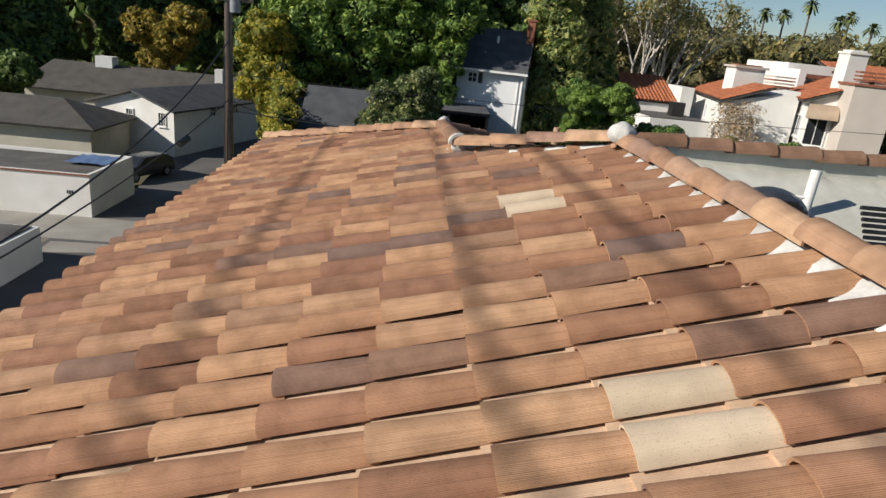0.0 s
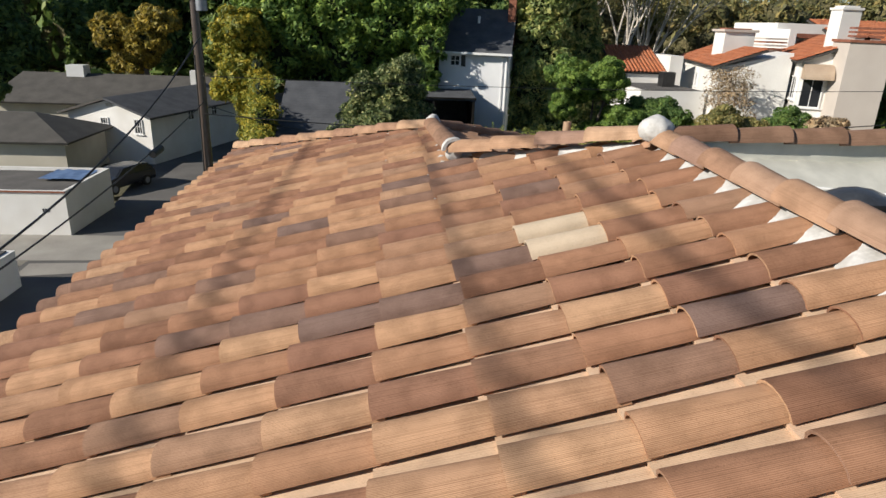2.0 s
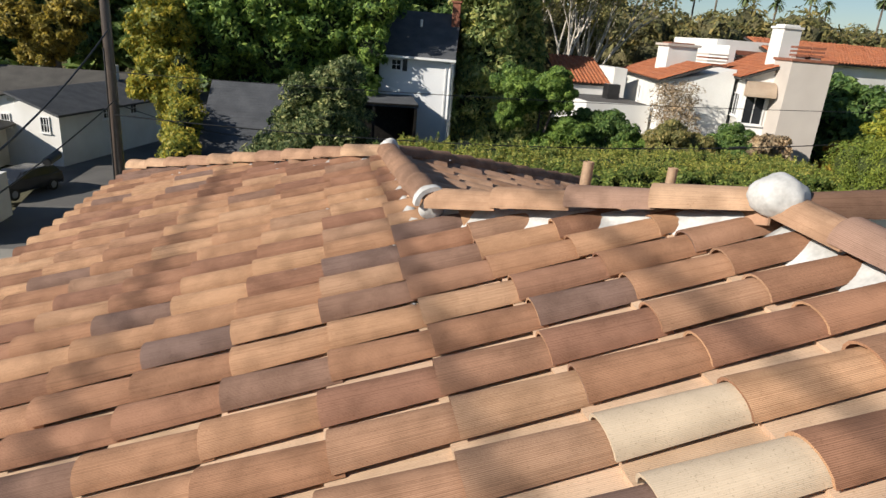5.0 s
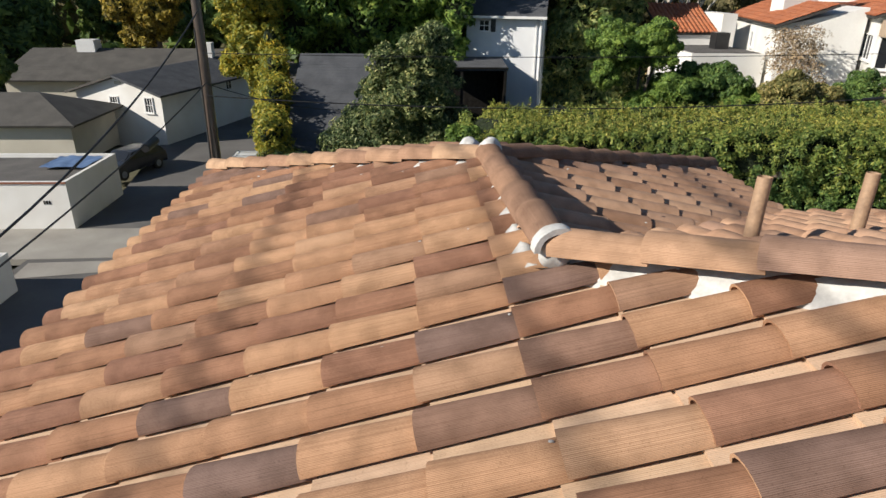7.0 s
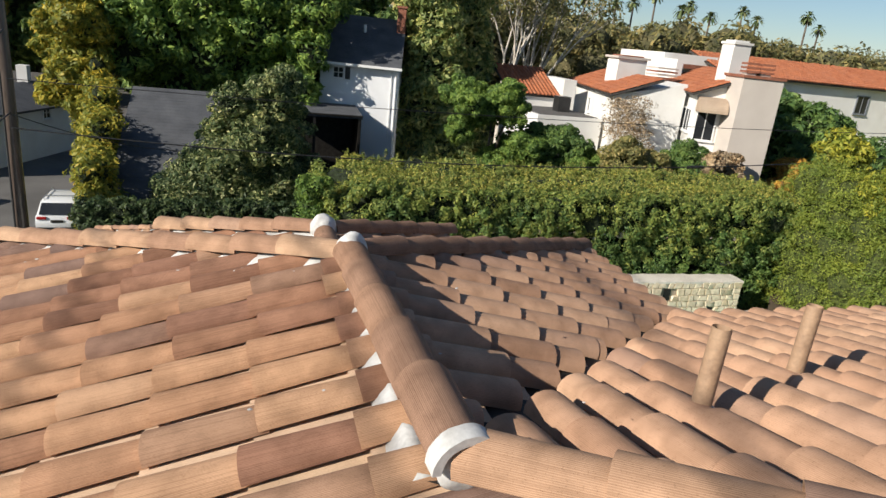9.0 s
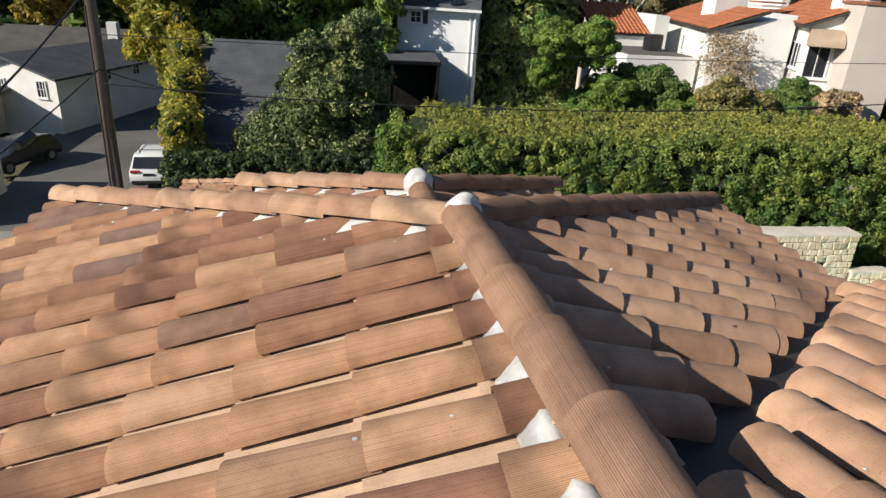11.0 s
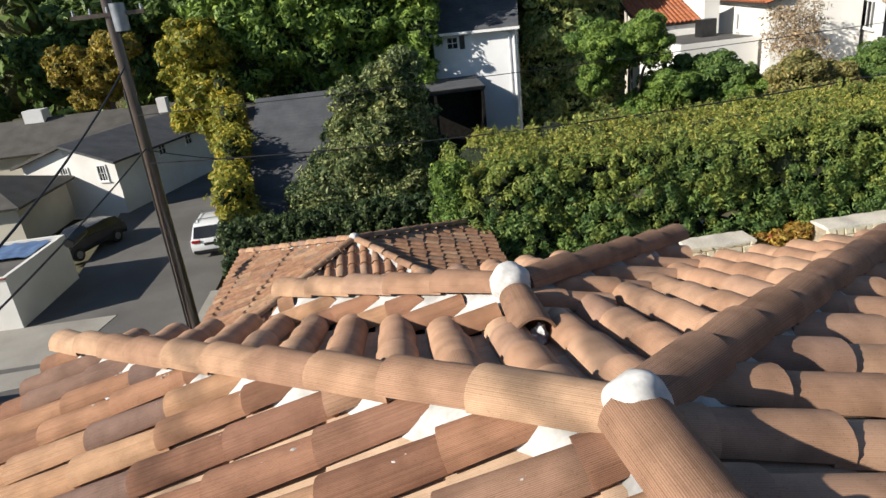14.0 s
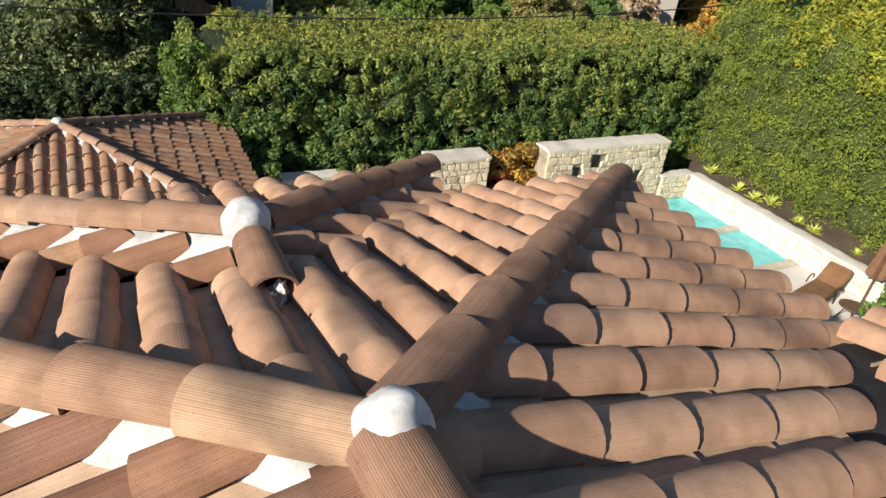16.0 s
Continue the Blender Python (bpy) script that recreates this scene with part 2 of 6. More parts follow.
M_WHITEPAINT = surface("white_paint", (0.72, 0.72, 0.71), (0.8, 0.8, 0.79), 2, 30, 0.45, 0.05, stain=0.06)
M_BROWNWOOD = surface("brown_wood", (0.10, 0.055, 0.03), (0.2, 0.11, 0.06), 4, 30, 0.6, 0.2, stretch=(0.3, 3, 3))
M_CUSHION = surface("brown_fabric", (0.17, 0.085, 0.035), (0.25, 0.13, 0.06), 3, 90, 0.9, 0.3)
M_UMBRELLA = surface("brown_canvas", (0.15, 0.075, 0.04), (0.23, 0.12, 0.065), 4, 70, 0.9, 0.3)
M_IRON = surface("dark_iron", (0.02, 0.018, 0.016), (0.05, 0.045, 0.04), 5, 40, 0.5, 0.1, metal=0.6)
M_CARWHITE = surface("white_car_paint", (0.74, 0.75, 0.76), (0.8, 0.81, 0.82), 1, 20, 0.18, 0, stain=0.03)
M_CARDARK = surface("dark_car_paint", (0.02, 0.022, 0.026), (0.035, 0.037, 0.042), 1, 20, 0.2, 0, stain=0.05)
M_TYRE = surface("tyre_rubber", (0.012, 0.012, 0.012), (0.025, 0.025, 0.025), 4, 40, 0.8, 0.1)
M_LAMPRED = surface("red_lamp_lens", (0.35, 0.01, 0.01), (0.45, 0.02, 0.02), 4, 40, 0.2, 0)
M_AWNING = surface("tan_canvas", (0.38, 0.28, 0.2), (0.48, 0.37, 0.27), 2, 60, 0.9, 0.2)
M_TARP = surface("blue_tarp", (0.10, 0.17, 0.33), (0.2, 0.3, 0.5), 2, 20, 0.4, 0.3)
L_DARK = leafy("dark_green_leaves", (0.05, 0.09, 0.033), (0.15, 0.225, 0.065), (0.28, 0.34, 0.10))
L_TREE = leafy("broad_tree_leaves", (0.069, 0.131, 0.037), (0.213, 0.325, 0.075), (0.425, 0.525, 0.125))
L_MID = leafy("green_leaves", (0.059, 0.117, 0.029), (0.176, 0.273, 0.059), (0.312, 0.410, 0.098))
L_YELLOW = leafy("yellow_green_leaves", (0.12, 0.16, 0.025), (0.34, 0.35, 0.05), (0.54, 0.47, 0.07))
L_OLIVE = leafy("olive_leaves", (0.117, 0.127, 0.049), (0.273, 0.254, 0.098), (0.468, 0.371, 0.156))
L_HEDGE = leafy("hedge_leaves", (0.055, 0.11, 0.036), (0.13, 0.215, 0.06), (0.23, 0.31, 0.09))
# yellow of the new shoots, with the light on the hedge's top painted in
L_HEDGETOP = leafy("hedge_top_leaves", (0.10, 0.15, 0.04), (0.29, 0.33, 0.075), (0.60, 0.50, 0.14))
# lighter green for the upper tufts: light on them put into the colour
L_HEDGEMID = leafy("hedge_upper_lit_leaves", (0.085, 0.14, 0.038), (0.20, 0.26, 0.064), (0.37, 0.38, 0.095))
L_IVY = leafy("ivy_leaves", (0.029, 0.055, 0.026), (0.078, 0.117, 0.046), (0.146, 0.185, 0.078))
L_GLOSSY = leafy("glossy_leaves", (0.045, 0.075, 0.03), (0.15, 0.195, 0.075), (0.52, 0.51, 0.24))
L_DRY = leafy("dry_twigs", (0.20, 0.135, 0.085), (0.34, 0.25, 0.165), (0.48, 0.37, 0.25), 0.1)
L_RUST = leafy("autumn_leaves", (0.234, 0.098, 0.029), (0.508, 0.293, 0.059), (0.703, 0.468, 0.098))
L_VINE = leafy("vine_leaves", (0.13, 0.162, 0.03), (0.324, 0.317, 0.055), (0.598, 0.437, 0.06))
L_CONIFER = leafy("conifer_needles", (0.098, 0.156, 0.056), (0.273, 0.325, 0.106), (0.546, 0.507, 0.188))
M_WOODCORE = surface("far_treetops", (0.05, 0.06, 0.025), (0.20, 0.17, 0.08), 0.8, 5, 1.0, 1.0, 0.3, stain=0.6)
# darker than the tall hedge's leaves: its inner shade is in the colour
M_HEDGECORE = surface("hedge_inner_shade", (0.05, 0.075, 0.016), (0.15, 0.18, 0.035), 9, 38, 1.0, 1.0, 0.1, stain=0.6)
L_AUTUMN = leafy("autumn_tree_leaves", (0.13, 0.11, 0.027), (0.34, 0.265, 0.055), (0.58, 0.42, 0.07))
L_FARWOOD = leafy("far_tree_leaves", (0.11, 0.115, 0.05), (0.24, 0.22, 0.09), (0.42, 0.32, 0.13))
L_AGAVE = leafy("agave_leaves", (0.234, 0.293, 0.059), (0.586, 0.586, 0.117), (0.750, 0.742, 0.195), 0.1)
# sun on the tall hedge's face is put into this brighter leaf colour
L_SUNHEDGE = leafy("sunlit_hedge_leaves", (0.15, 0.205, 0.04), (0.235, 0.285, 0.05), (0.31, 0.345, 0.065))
L_PALM = leafy("palm_fronds", (0.059, 0.088, 0.039), (0.156, 0.195, 0.078), (0.273, 0.273, 0.137), 0.1)
L_RED = leafy("red_flowers", (0.683, 0.039, 0.078), (0.750, 0.078, 0.117), (0.750, 0.195, 0.195))


# ---- builders ----
def box(bm, x0, x1, y0, y1, z0, z1, m=None):
    made = bmesh.ops.create_cube(bm, size=1)["verts"]
    for v in made:
        v.co = Vector(((x0 + x1) / 2 + v.co.x * (x1 - x0), (y0 + y1) / 2 + v.co.y * (y1 - y0), (z0 + z1) / 2 + v.co.z * (z1 - z0)))
        if m:
            v.co = m @ v.co
    return made


def rod(bm, a, b, r0, r1=None, n=10, cap=True):
    a, b = Vector(a), Vector(b)
    d = b - a
    m = Matrix.Translation((a + b) / 2) @ d.to_track_quat("Z", "Y").to_matrix().to_4x4()
    return bmesh.ops.create_cone(bm, cap_ends=cap, segments=n, radius1=r0, radius2=r0 if r1 is None else r1, depth=d.length, matrix=m)["verts"]


def ball(bm, centre, r, sub=2, lump=0.0, seed=0.0):
    made = bmesh.ops.create_icosphere(bm, subdivisions=sub, radius=1)["verts"]
    r = Vector(r) if hasattr(r, "__len__") else Vector((r, r, r))
    for v in made:
        k = 1 + lump * noise.noise(v.co * 2.1 + Vector((seed, seed * 1.7, 0)))
        v.co = Vector((v.co.x * r.x, v.co.y * r.y, v.co.z * r.z)) * k + Vector(centre)
    return made


def prism(bm, outline, z0, z1):
    """An upright prism over a plan outline; z0 and z1 are heights or functions of (x, y)."""
    f0 = z0 if callable(z0) else (lambda x, y: z0)
    f1 = z1 if callable(z1) else (lambda x, y: z1)
    lo = [bm.verts.new((x, y, f0(x, y))) for x, y in outline]
    hi = [bm.verts.new((x, y, f1(x, y))) for x, y in outline]
    bm.faces.new(lo[::-1]), bm.faces.new(hi)
    for k in range(len(outline)):
        j = (k + 1) % len(outline)
        bm.faces.new((lo[k], lo[j], hi[j], hi[k]))


def mesh_of(name, bm, material, smooth=None):
    bmesh.ops.recalc_face_normals(bm, faces=bm.faces[:])
    me = bpy.data.meshes.new(name)
    bm.to_mesh(me)
    bm.free()
    me.materials.append(material)
    if smooth is not None:
        for p in me.polygons:
            p.use_smooth = True
        me.set_sharp_from_angle(angle=radians(smooth))
    return me


def part(name, bm, material, parent=None, label="", smooth=None, kind=""):
    ob = new(name, mesh_of(name, bm, material, smooth))
    ob.parent = parent
    return tagged(ob, label, kind=kind)


def thing(name, label, category, group="", kind="", at=(0, 0, 0), turn=0):
    ob = new(name)
    ob.matrix_world = pose(*at, 0, 0, turn)
    return tagged(ob, label, category, group, kind)


def solid(name, bm, material, label, category, group="", kind="", smooth=None):
    return tagged(part(name, bm, material, None, "", smooth), label, category, group, kind)


def raw_mesh(name, verts, faces, material, smooth=False, across=None):
    me = bpy.data.meshes.new(name)
    me.from_pydata(verts, [], faces)
    me.materials.append(material)
    if smooth:
        me.polygons.foreach_set("use_smooth", [True] * len(me.polygons))
    if across:
        me.attributes.new("across", "FLOAT", "POINT").data.foreach_set("value", across)
    me.update()
    return me


def quads(name, centres, normals, sizes, material, long=1.5):
    """Many small bent leaves, one four-cornered blade each."""
    rng = np.random.default_rng(len(centres))
    n = normals / (np.linalg.norm(normals, axis=1, keepdims=True) + 1e-9)
    spin = rng.normal(size=n.shape)
    a = np.cross(n, spin)
    a /= np.linalg.norm(a, axis=1, keepdims=True) + 1e-9
    b = np.cross(n, a)
    s = sizes[:, None]
    pts = np.stack([centres - a * s * long, centres - b * s * 0.55 + n * s * 0.2, centres + a * s * long, centres + b * s * 0.55 + n * s * 0.2], 1).reshape(-1, 3)
    me = bpy.data.meshes.new(name)
    k = len(centres)
    me.vertices.add(4 * k)
    me.vertices.foreach_set("co", pts.astype(np.float32).ravel())
    me.loops.add(4 * k)
    me.loops.foreach_set("vertex_index", np.arange(4 * k, dtype=np.int32))
    me.polygons.add(k)
    me.polygons.foreach_set("loop_start", np.arange(0, 4 * k, 4, dtype=np.int32))
    me.polygons.foreach_set("loop_total", np.full(k, 4, dtype=np.int32))
    me.materials.append(material)
    me.update(calc_edges=True)
    return me


def clump_points(blobs, count, seed, tufts=40, tuft=0.36, flat=0.75):
    """Leaf places on tufts that sit on the skins of blobs (centre, radii): uneven outline, gaps between tufts."""
    rng = np.random.default_rng(seed)
    vol = np.array([(r[0] * r[1] * r[2]) ** 0.667 for _, r in blobs])
    cs, ns = [], []
    for (c, r), w in zip(blobs, vol / vol.sum()):
        c, r = np.array(c, float), np.array(r, float)
        m = max(40, int(count * w))
        t = max(8, int(tufts))
        d = rng.normal(size=(t, 3))
        d /= np.linalg.norm(d, axis=1, keepdims=True)
        d[:, 2] = np.where(d[:, 2] < -0.5, -d[:, 2], d[:, 2])
        tc = c + d * r * rng.uniform(0.72, 1.0, (t, 1))
        tr = r.mean() * tuft * rng.uniform(0.6, 1.25, t)
        pick = rng.integers(0, t, m)
        e = rng.normal(size=(m, 3)) + d[pick] * 0.6
        e /= np.linalg.norm(e, axis=1, keepdims=True)
        rad = tr[pick][:, None] * rng.uniform(0.55, 1.0, (m, 1)) ** 0.6
        cs.append(tc[pick] + e * rad * np.array([1, 1, flat]))
        ns.append(e + rng.normal(size=(m, 3)) * 0.55 + np.array([0, 0, 0.25]))
        # an inner layer that closes the gaps between tufts
        d = rng.normal(size=(int(m * 0.25), 3))
        d /= np.linalg.norm(d, axis=1, keepdims=True)
        cs.append(c + d * r * rng.uniform(0.72, 0.86, (len(d), 1)))
        ns.append(d + rng.normal(size=d.shape) * 0.5)
    return np.concatenate(cs), np.concatenate(ns)


def crown(name, blobs, count, leaf, material, parent, seed, tufts=40, tuft=0.36, label="", core=0.55):
    c, n = clump_points(blobs, count, seed, tufts, tuft)
    rng = np.random.default_rng(seed + 7)
    ob = new(name, quads(name, c, n, leaf * rng.uniform(0.6, 1.3, len(c)), material))
    ob.parent = parent
    tagged(ob, label)
    # dark balls in the crown: the shade between leaves is in their colour
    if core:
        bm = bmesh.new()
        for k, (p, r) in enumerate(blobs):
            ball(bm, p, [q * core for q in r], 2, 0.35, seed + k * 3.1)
        part("foliage_core", bm, L_CORE, parent)
    return ob


def water_material():
    m, n, l, p = nodes_of("pool_water")
    c = n.new("ShaderNodeTexCoord")
    w = n.new("ShaderNodeTexNoise")
    w.inputs["Scale"].default_value, w.inputs["Detail"].default_value = 2.2, 3
    l.new(c.outputs["Object"], w.inputs["Vector"])
    r = ramp(n, [(0.35, (0.08, 0.46, 0.48)), (0.65, (0.18, 0.62, 0.62))])
    l.new(w.outputs["Fac"], r.inputs[0]), l.new(r.outputs[0], p.inputs["Base Color"])
    p.inputs["Roughness"].default_value = 0.04
    b = n.new("ShaderNodeBump")
    b.inputs["Strength"].default_value, b.inputs["Distance"].default_value = 0.15, 0.03
    l.new(w.outputs["Fac"], b.inputs["Height"]), l.new(b.outputs[0], p.inputs["Normal"])
    return m


M_WATER = water_material()
M_STONES = clay("fitted_limestone", [(0.0, (0.50, 0.41, 0.27)), (0.35, (0.68, 0.58, 0.41)), (0.7, (0.76, 0.67, 0.50)), (1.0, (0.58, 0.49, 0.35))], 0.0, 0.25)
# near-black green: shade deep among the leaves, put into the colour
L_CORE = surface("dark_core_shade", (0.012, 0.022, 0.008), (0.05, 0.075, 0.022), 11, 34, 1.0, 1.0, 0.12, stain=0.7)


def tree(label, foot, height, blobs, count, leaf, material, seed, trunk=0.25, bark=None, tufts=40, tuft=0.36, name="tree", category="tree", group="", limbs=5, core=0.55):
    """A tapered trunk, limbs to the blobs, and a crown of leaf tufts. Blobs are relative to the foot."""
    t = thing(name, label, category, group, at=foot)
    rng = random.Random(seed)
    bm = bmesh.new()
    top = Vector((rng.uniform(-0.3, 0.3), rng.uniform(-0.3, 0.3), height * 0.6))
    rod(bm, (0, 0, -0.4), top * 0.5, trunk, trunk * 0.75, 9)
    rod(bm, top * 0.5, top, trunk * 0.75, trunk * 0.45, 8)
    part("trunk", bm, bark or M_BARK, t, smooth=50)
    for k, (c, r) in enumerate(blobs[:limbs]):
        bm = bmesh.new()
        a = top * rng.uniform(0.45, 0.9)
        mid = a.lerp(Vector(c), 0.55) + Vector((0, 0, 0.1 * height * rng.random()))
        rod(bm, a, mid, trunk * 0.4, trunk * 0.25, 7), rod(bm, mid, c, trunk * 0.25, trunk * 0.08, 6)
        part("limb", bm, bark or M_BARK, t, smooth=50)
    crown("crown", blobs, count, leaf, material, t, seed, tufts, tuft, core=core)
    return t


# ---- the house's roof ----
S1, S2, S3, S4 = 0.29, 0.265, 0.29, 0.31
RZ = 6.52                                   # deck height at the middle ridge
PITCH, STEP, TILE = 0.272, 0.4175, 0.465     # tile columns apart, courses apart along the slope, a tile's length
YB, YC, YD, ZD = 6.72, 8.79, 10.52, 6.13    # where the ridges break
EAVE, EEAVE = -3.02, 3.02
deck_west = lambda x, y: RZ + S1 * x
deck_east = lambda x, y: RZ - S2 * x
deck_north = lambda x, y: RZ + 0.07 - S3 * (y - YB)
deck_end = lambda x, y: RZ - S4 * (y - YC)
deck_bump_w = lambda x, y: ZD + S1 * x
deck_bump_e = lambda x, y: ZD - S2 * x
deck_bump_n = lambda x, y: ZD - S4 * (y - YD)
NEAVE = 9.22                                # eave of the north slope
WEST4, EAST4, EAST3 = S1 / S4, S2 / S4, S2 / S3   # plan slants of the hips and valleys


def barrel_verts(length, r0, r1, rise0, rise1, start=0.0, n=8, thick=0.013, high=0.84, full=TILE, slant=0.0):
    """A half-round tile along +x from its lower end; wide end low, and lifted there over the tile below."""
    verts, faces, arc = [], [], []
    def ring(x, inset):
        k = x / full
        r, z = r0 + (r1 - r0) * k - inset, rise0 + (rise1 - rise0) * k
        return [(x, -math.cos(math.pi * j / n) * r, z + math.sin(math.pi * j / n) * r * high) for j in range(n + 1)]
    a, b = start, start + length
    rows = [ring(a, 0), ring(b, 0), ring(a, thick), ring(b, thick)]
    for k in (1, 3):                         # mitred against a hip
        rows[k] = [(x + slant * y, y, z) for x, y, z in rows[k]]
    # separate corners for skin, hollow, and ends, so that shading stays crisp
    def strip(p, q, flip):
        o = len(verts)
        verts.extend(p), verts.extend(q)
        m = len(p)
        arc.extend([math.pi * j / n * 0.1 for j in range(m)] * 2)
        for j in range(m - 1):
            f = (o + j, o + j + 1, o + m + j + 1, o + m + j)
            faces.append(f[::-1] if flip else f)
    strip(rows[0], rows[1], False), strip(rows[2], rows[3], True)
    strip(rows[2], rows[0], False), strip(rows[1], rows[3], False)
    for s in (0, n):
        o = len(verts)
        verts.extend([rows[0][s], rows[1][s], rows[3][s], rows[2][s]])
        arc.extend([0.0] * 4)
        faces.append((o, o + 1, o + 2, o + 3))
    return verts, faces, arc


def pan_verts(length, start=0.0, n=4, w=0.098, full=TILE):
    verts, faces = [], []
    for x in (start, start + length):
        k = x / full
        z = 0.044 - 0.022 * k
        for j in range(n + 1):
            a = -1 + 2 * j / n
            verts.append((x, a * w, z + 0.009 * a * a))
    for j in range(n):
        faces.append((j, n + 1 + j, n + 2 + j, j + 1))
    o = len(verts)
    for j in range(n + 1):
        a = -1 + 2 * j / n
        verts.append((start, a * w, 0.044 + 0.009 * a * a)), verts.append((start, a * w, 0.022 + 0.009 * a * a))
    for j in range(n):
        faces.append((o + 2 * j, o + 2 * j + 2, o + 2 * j + 3, o + 2 * j + 1))
    return verts, faces, [q[1] for q in verts]


shared = {}


def tile_mesh(kind, length, start, material, slant=0.0):
    length = round(length / 0.03) * 0.03 if length < TILE - 0.015 else TILE
    slant = round(max(-0.9, min(0.9, slant)) * 5) / 5 if kind in ("barrel", "tall") else 0.0
    if length < 0.13:
        slant = 0.0
    key = (kind, round(length, 3), material.name, slant)
    if key not in shared:
        if kind == "barrel":
            v, f, c = barrel_verts(length, 0.098, 0.085, 0.064, 0.049, high=0.74, slant=slant)
        elif kind == "tall":
            v, f, c = barrel_verts(length, 0.105, 0.092, 0.060, 0.044, n=9, high=0.86, slant=slant)
        elif kind == "cap":
            v, f, c = barrel_verts(length, 0.107, 0.094, 0.028, 0.008, n=11, thick=0.014, high=0.96)
        elif kind == "small":
            v, f, c = barrel_verts(length, 0.108, 0.092, 0.052, 0.028, n=5)
        else:
            v, f, c = pan_verts(length)
        shared[key] = raw_mesh(kind + "_tile", v, f, material, True, c)
    return shared[key]


def frame_of(origin, up, slope):
    """A roof face's own axes: x up the slope, y along the eave, z out of the roof."""
    x = Vector((up[0], up[1], slope)).normalized()
    y = Vector((-up[1], up[0], 0))
    m = Matrix((x, y, x.cross(y))).transposed().to_4x4()
    m.translation = origin
    return m


def spans(outline, v):
    """Where the line at v crosses a plan outline of (u, v) corners."""
    cuts = []
    for k in range(len(outline)):
        (u0, v0), (u1, v1) = outline[k], outline[(k + 1) % len(outline)]
        if (v0 <= v) != (v1 <= v):
            cuts.append(u0 + (u1 - u0) * (v - v0) / (v1 - v0))
    cuts.sort()
    return list(zip(cuts[::2], cuts[1::2]))


def tiled_face(name, label, corners, up, slope, height, seed, single=None, phase=0.0, course=0.0, trims=(0.02, -0.02), top_trim=None, low_trim=None, tile=M_TILE, pan=M_PAN, specials=(), loose=0.012, kind="barrel", step=STEP):
    """A roof face over plan corners: deck, pan tiles and barrel tiles. single(u, v) says which tiles are parts of their own."""
    rng = random.Random(seed)
    base = corners[0]
    m = frame_of((base[0], base[1], height(*base)), up, slope)
    inv = m.inverted()
    local = [inv @ Vector((x, y, height(x, y))) for x, y in corners]
    outline = [(p.x, p.y) for p in local]
    bm = bmesh.new()
    hi = [bm.verts.new((u, v, -0.004)) for u, v in outline]
    lo = [bm.verts.new((u, v, -0.12)) for u, v in outline]
    bm.faces.new(hi), bm.faces.new(lo[::-1])
    for k in range(len(hi)):
        j = (k + 1) % len(hi)
        bm.faces.new((lo[k], lo[j], hi[j], hi[k]))
    deck = part(name, bm, M_FELT)
    deck.matrix_world = m
    tagged(deck, label, "roof", "", "structure")
    vs = [v for _, v in outline]
    us = [u for u, _ in outline]
    u_low = min(us) + course
    joined = {"barrel": ([], [], []), "pan": ([], [], [])}
    n_single = 0
    col = math.ceil((min(vs) - phase) / (PITCH / 2)) - 1
    while phase + col * PITCH / 2 < max(vs):
        v = phase + col * PITCH / 2
        what = "barrel" if col % 2 == 0 else "pan"
        half = 0.03
        parts = [spans(outline, q) for q in (v - half, v, v + half)]
        col += 1
        if not all(parts):
            continue
        lo_u, hi_u = max(p[0][0] for p in parts), parts[1][-1][1]
        tilt = (parts[2][-1][1] - parts[0][-1][1]) / (2 * half)
        tilt = tilt if abs(tilt) < 2 else 0.0
        cut = top_trim(m @ Vector((hi_u, v, 0))) if top_trim else trims[1]
        lo_u += low_trim(m @ Vector((lo_u, v, 0))) if low_trim else 0.0
        lo_u, hi_u = lo_u - trims[0] - (0.03 if what == "barrel" else 0), hi_u - (cut if what == "barrel" else 0.02)
        shift = rng.uniform(-loose, loose) * 2.2
        side = rng.uniform(-loose, loose) * 0.7
        k = math.floor((lo_u - u_low) / step) - 1
        while u_low + k * step < hi_u:
            a = u_low + k * step + shift + rng.uniform(-loose, loose) * 0.7
            b = a + TILE
            k += 1
            if a < lo_u:
                if b - step * 0.12 < lo_u:
                    continue
                a = lo_u
            b = min(b, hi_u)
            if b - a < 0.09:
                continue
            mat = tile if what == "barrel" else pan
            spot = m @ Vector((a + 0.2, v, 0))
            own = bool(single and single(spot) and n_single < 600)
            for sx, sy in specials:
                if what == "barrel" and abs(spot.x - sx) < step * 0.48 and abs(spot.y - sy) < PITCH * 0.5:
                    mat, own = M_CREAM, True
            place = Matrix.Translation((a, v + side + rng.uniform(-1, 1) * 0.004, rng.uniform(0, 0.006))) @ Euler((rng.uniform(-1, 1) * 0.03, rng.uniform(-1, 1) * 0.006, rng.uniform(-1, 1) * 0.016)).to_matrix().to_4x4()
            me = tile_mesh(kind if what == "barrel" else "pan", b - a, 0, mat, tilt if b == hi_u else 0.0)
            if own:
                ob = new("barrel_tile" if what == "barrel" else "pan_tile", me)
                ob.parent = deck
                ob.matrix_basis = place
                n_single += 1
            else:
                vv, ff, cc = joined[what]
                o = len(vv)
                cc.extend(d.value for d in me.attributes["across"].data)
                vv.extend((place @ q.co)[:] for q in me.vertices)
                ff.extend(tuple(o + i for i in p.vertices) for p in me.polygons)
    for what, nm, mat in (("barrel", "barrel_tiles", tile), ("pan", "pan_tiles", pan)):
        vv, ff, cc = joined[what]
        if vv:
            ob = new(nm, raw_mesh(nm, vv, ff, mat, True, cc))
            ob.parent = deck
            tagged(ob, kind="stuff")
    return deck


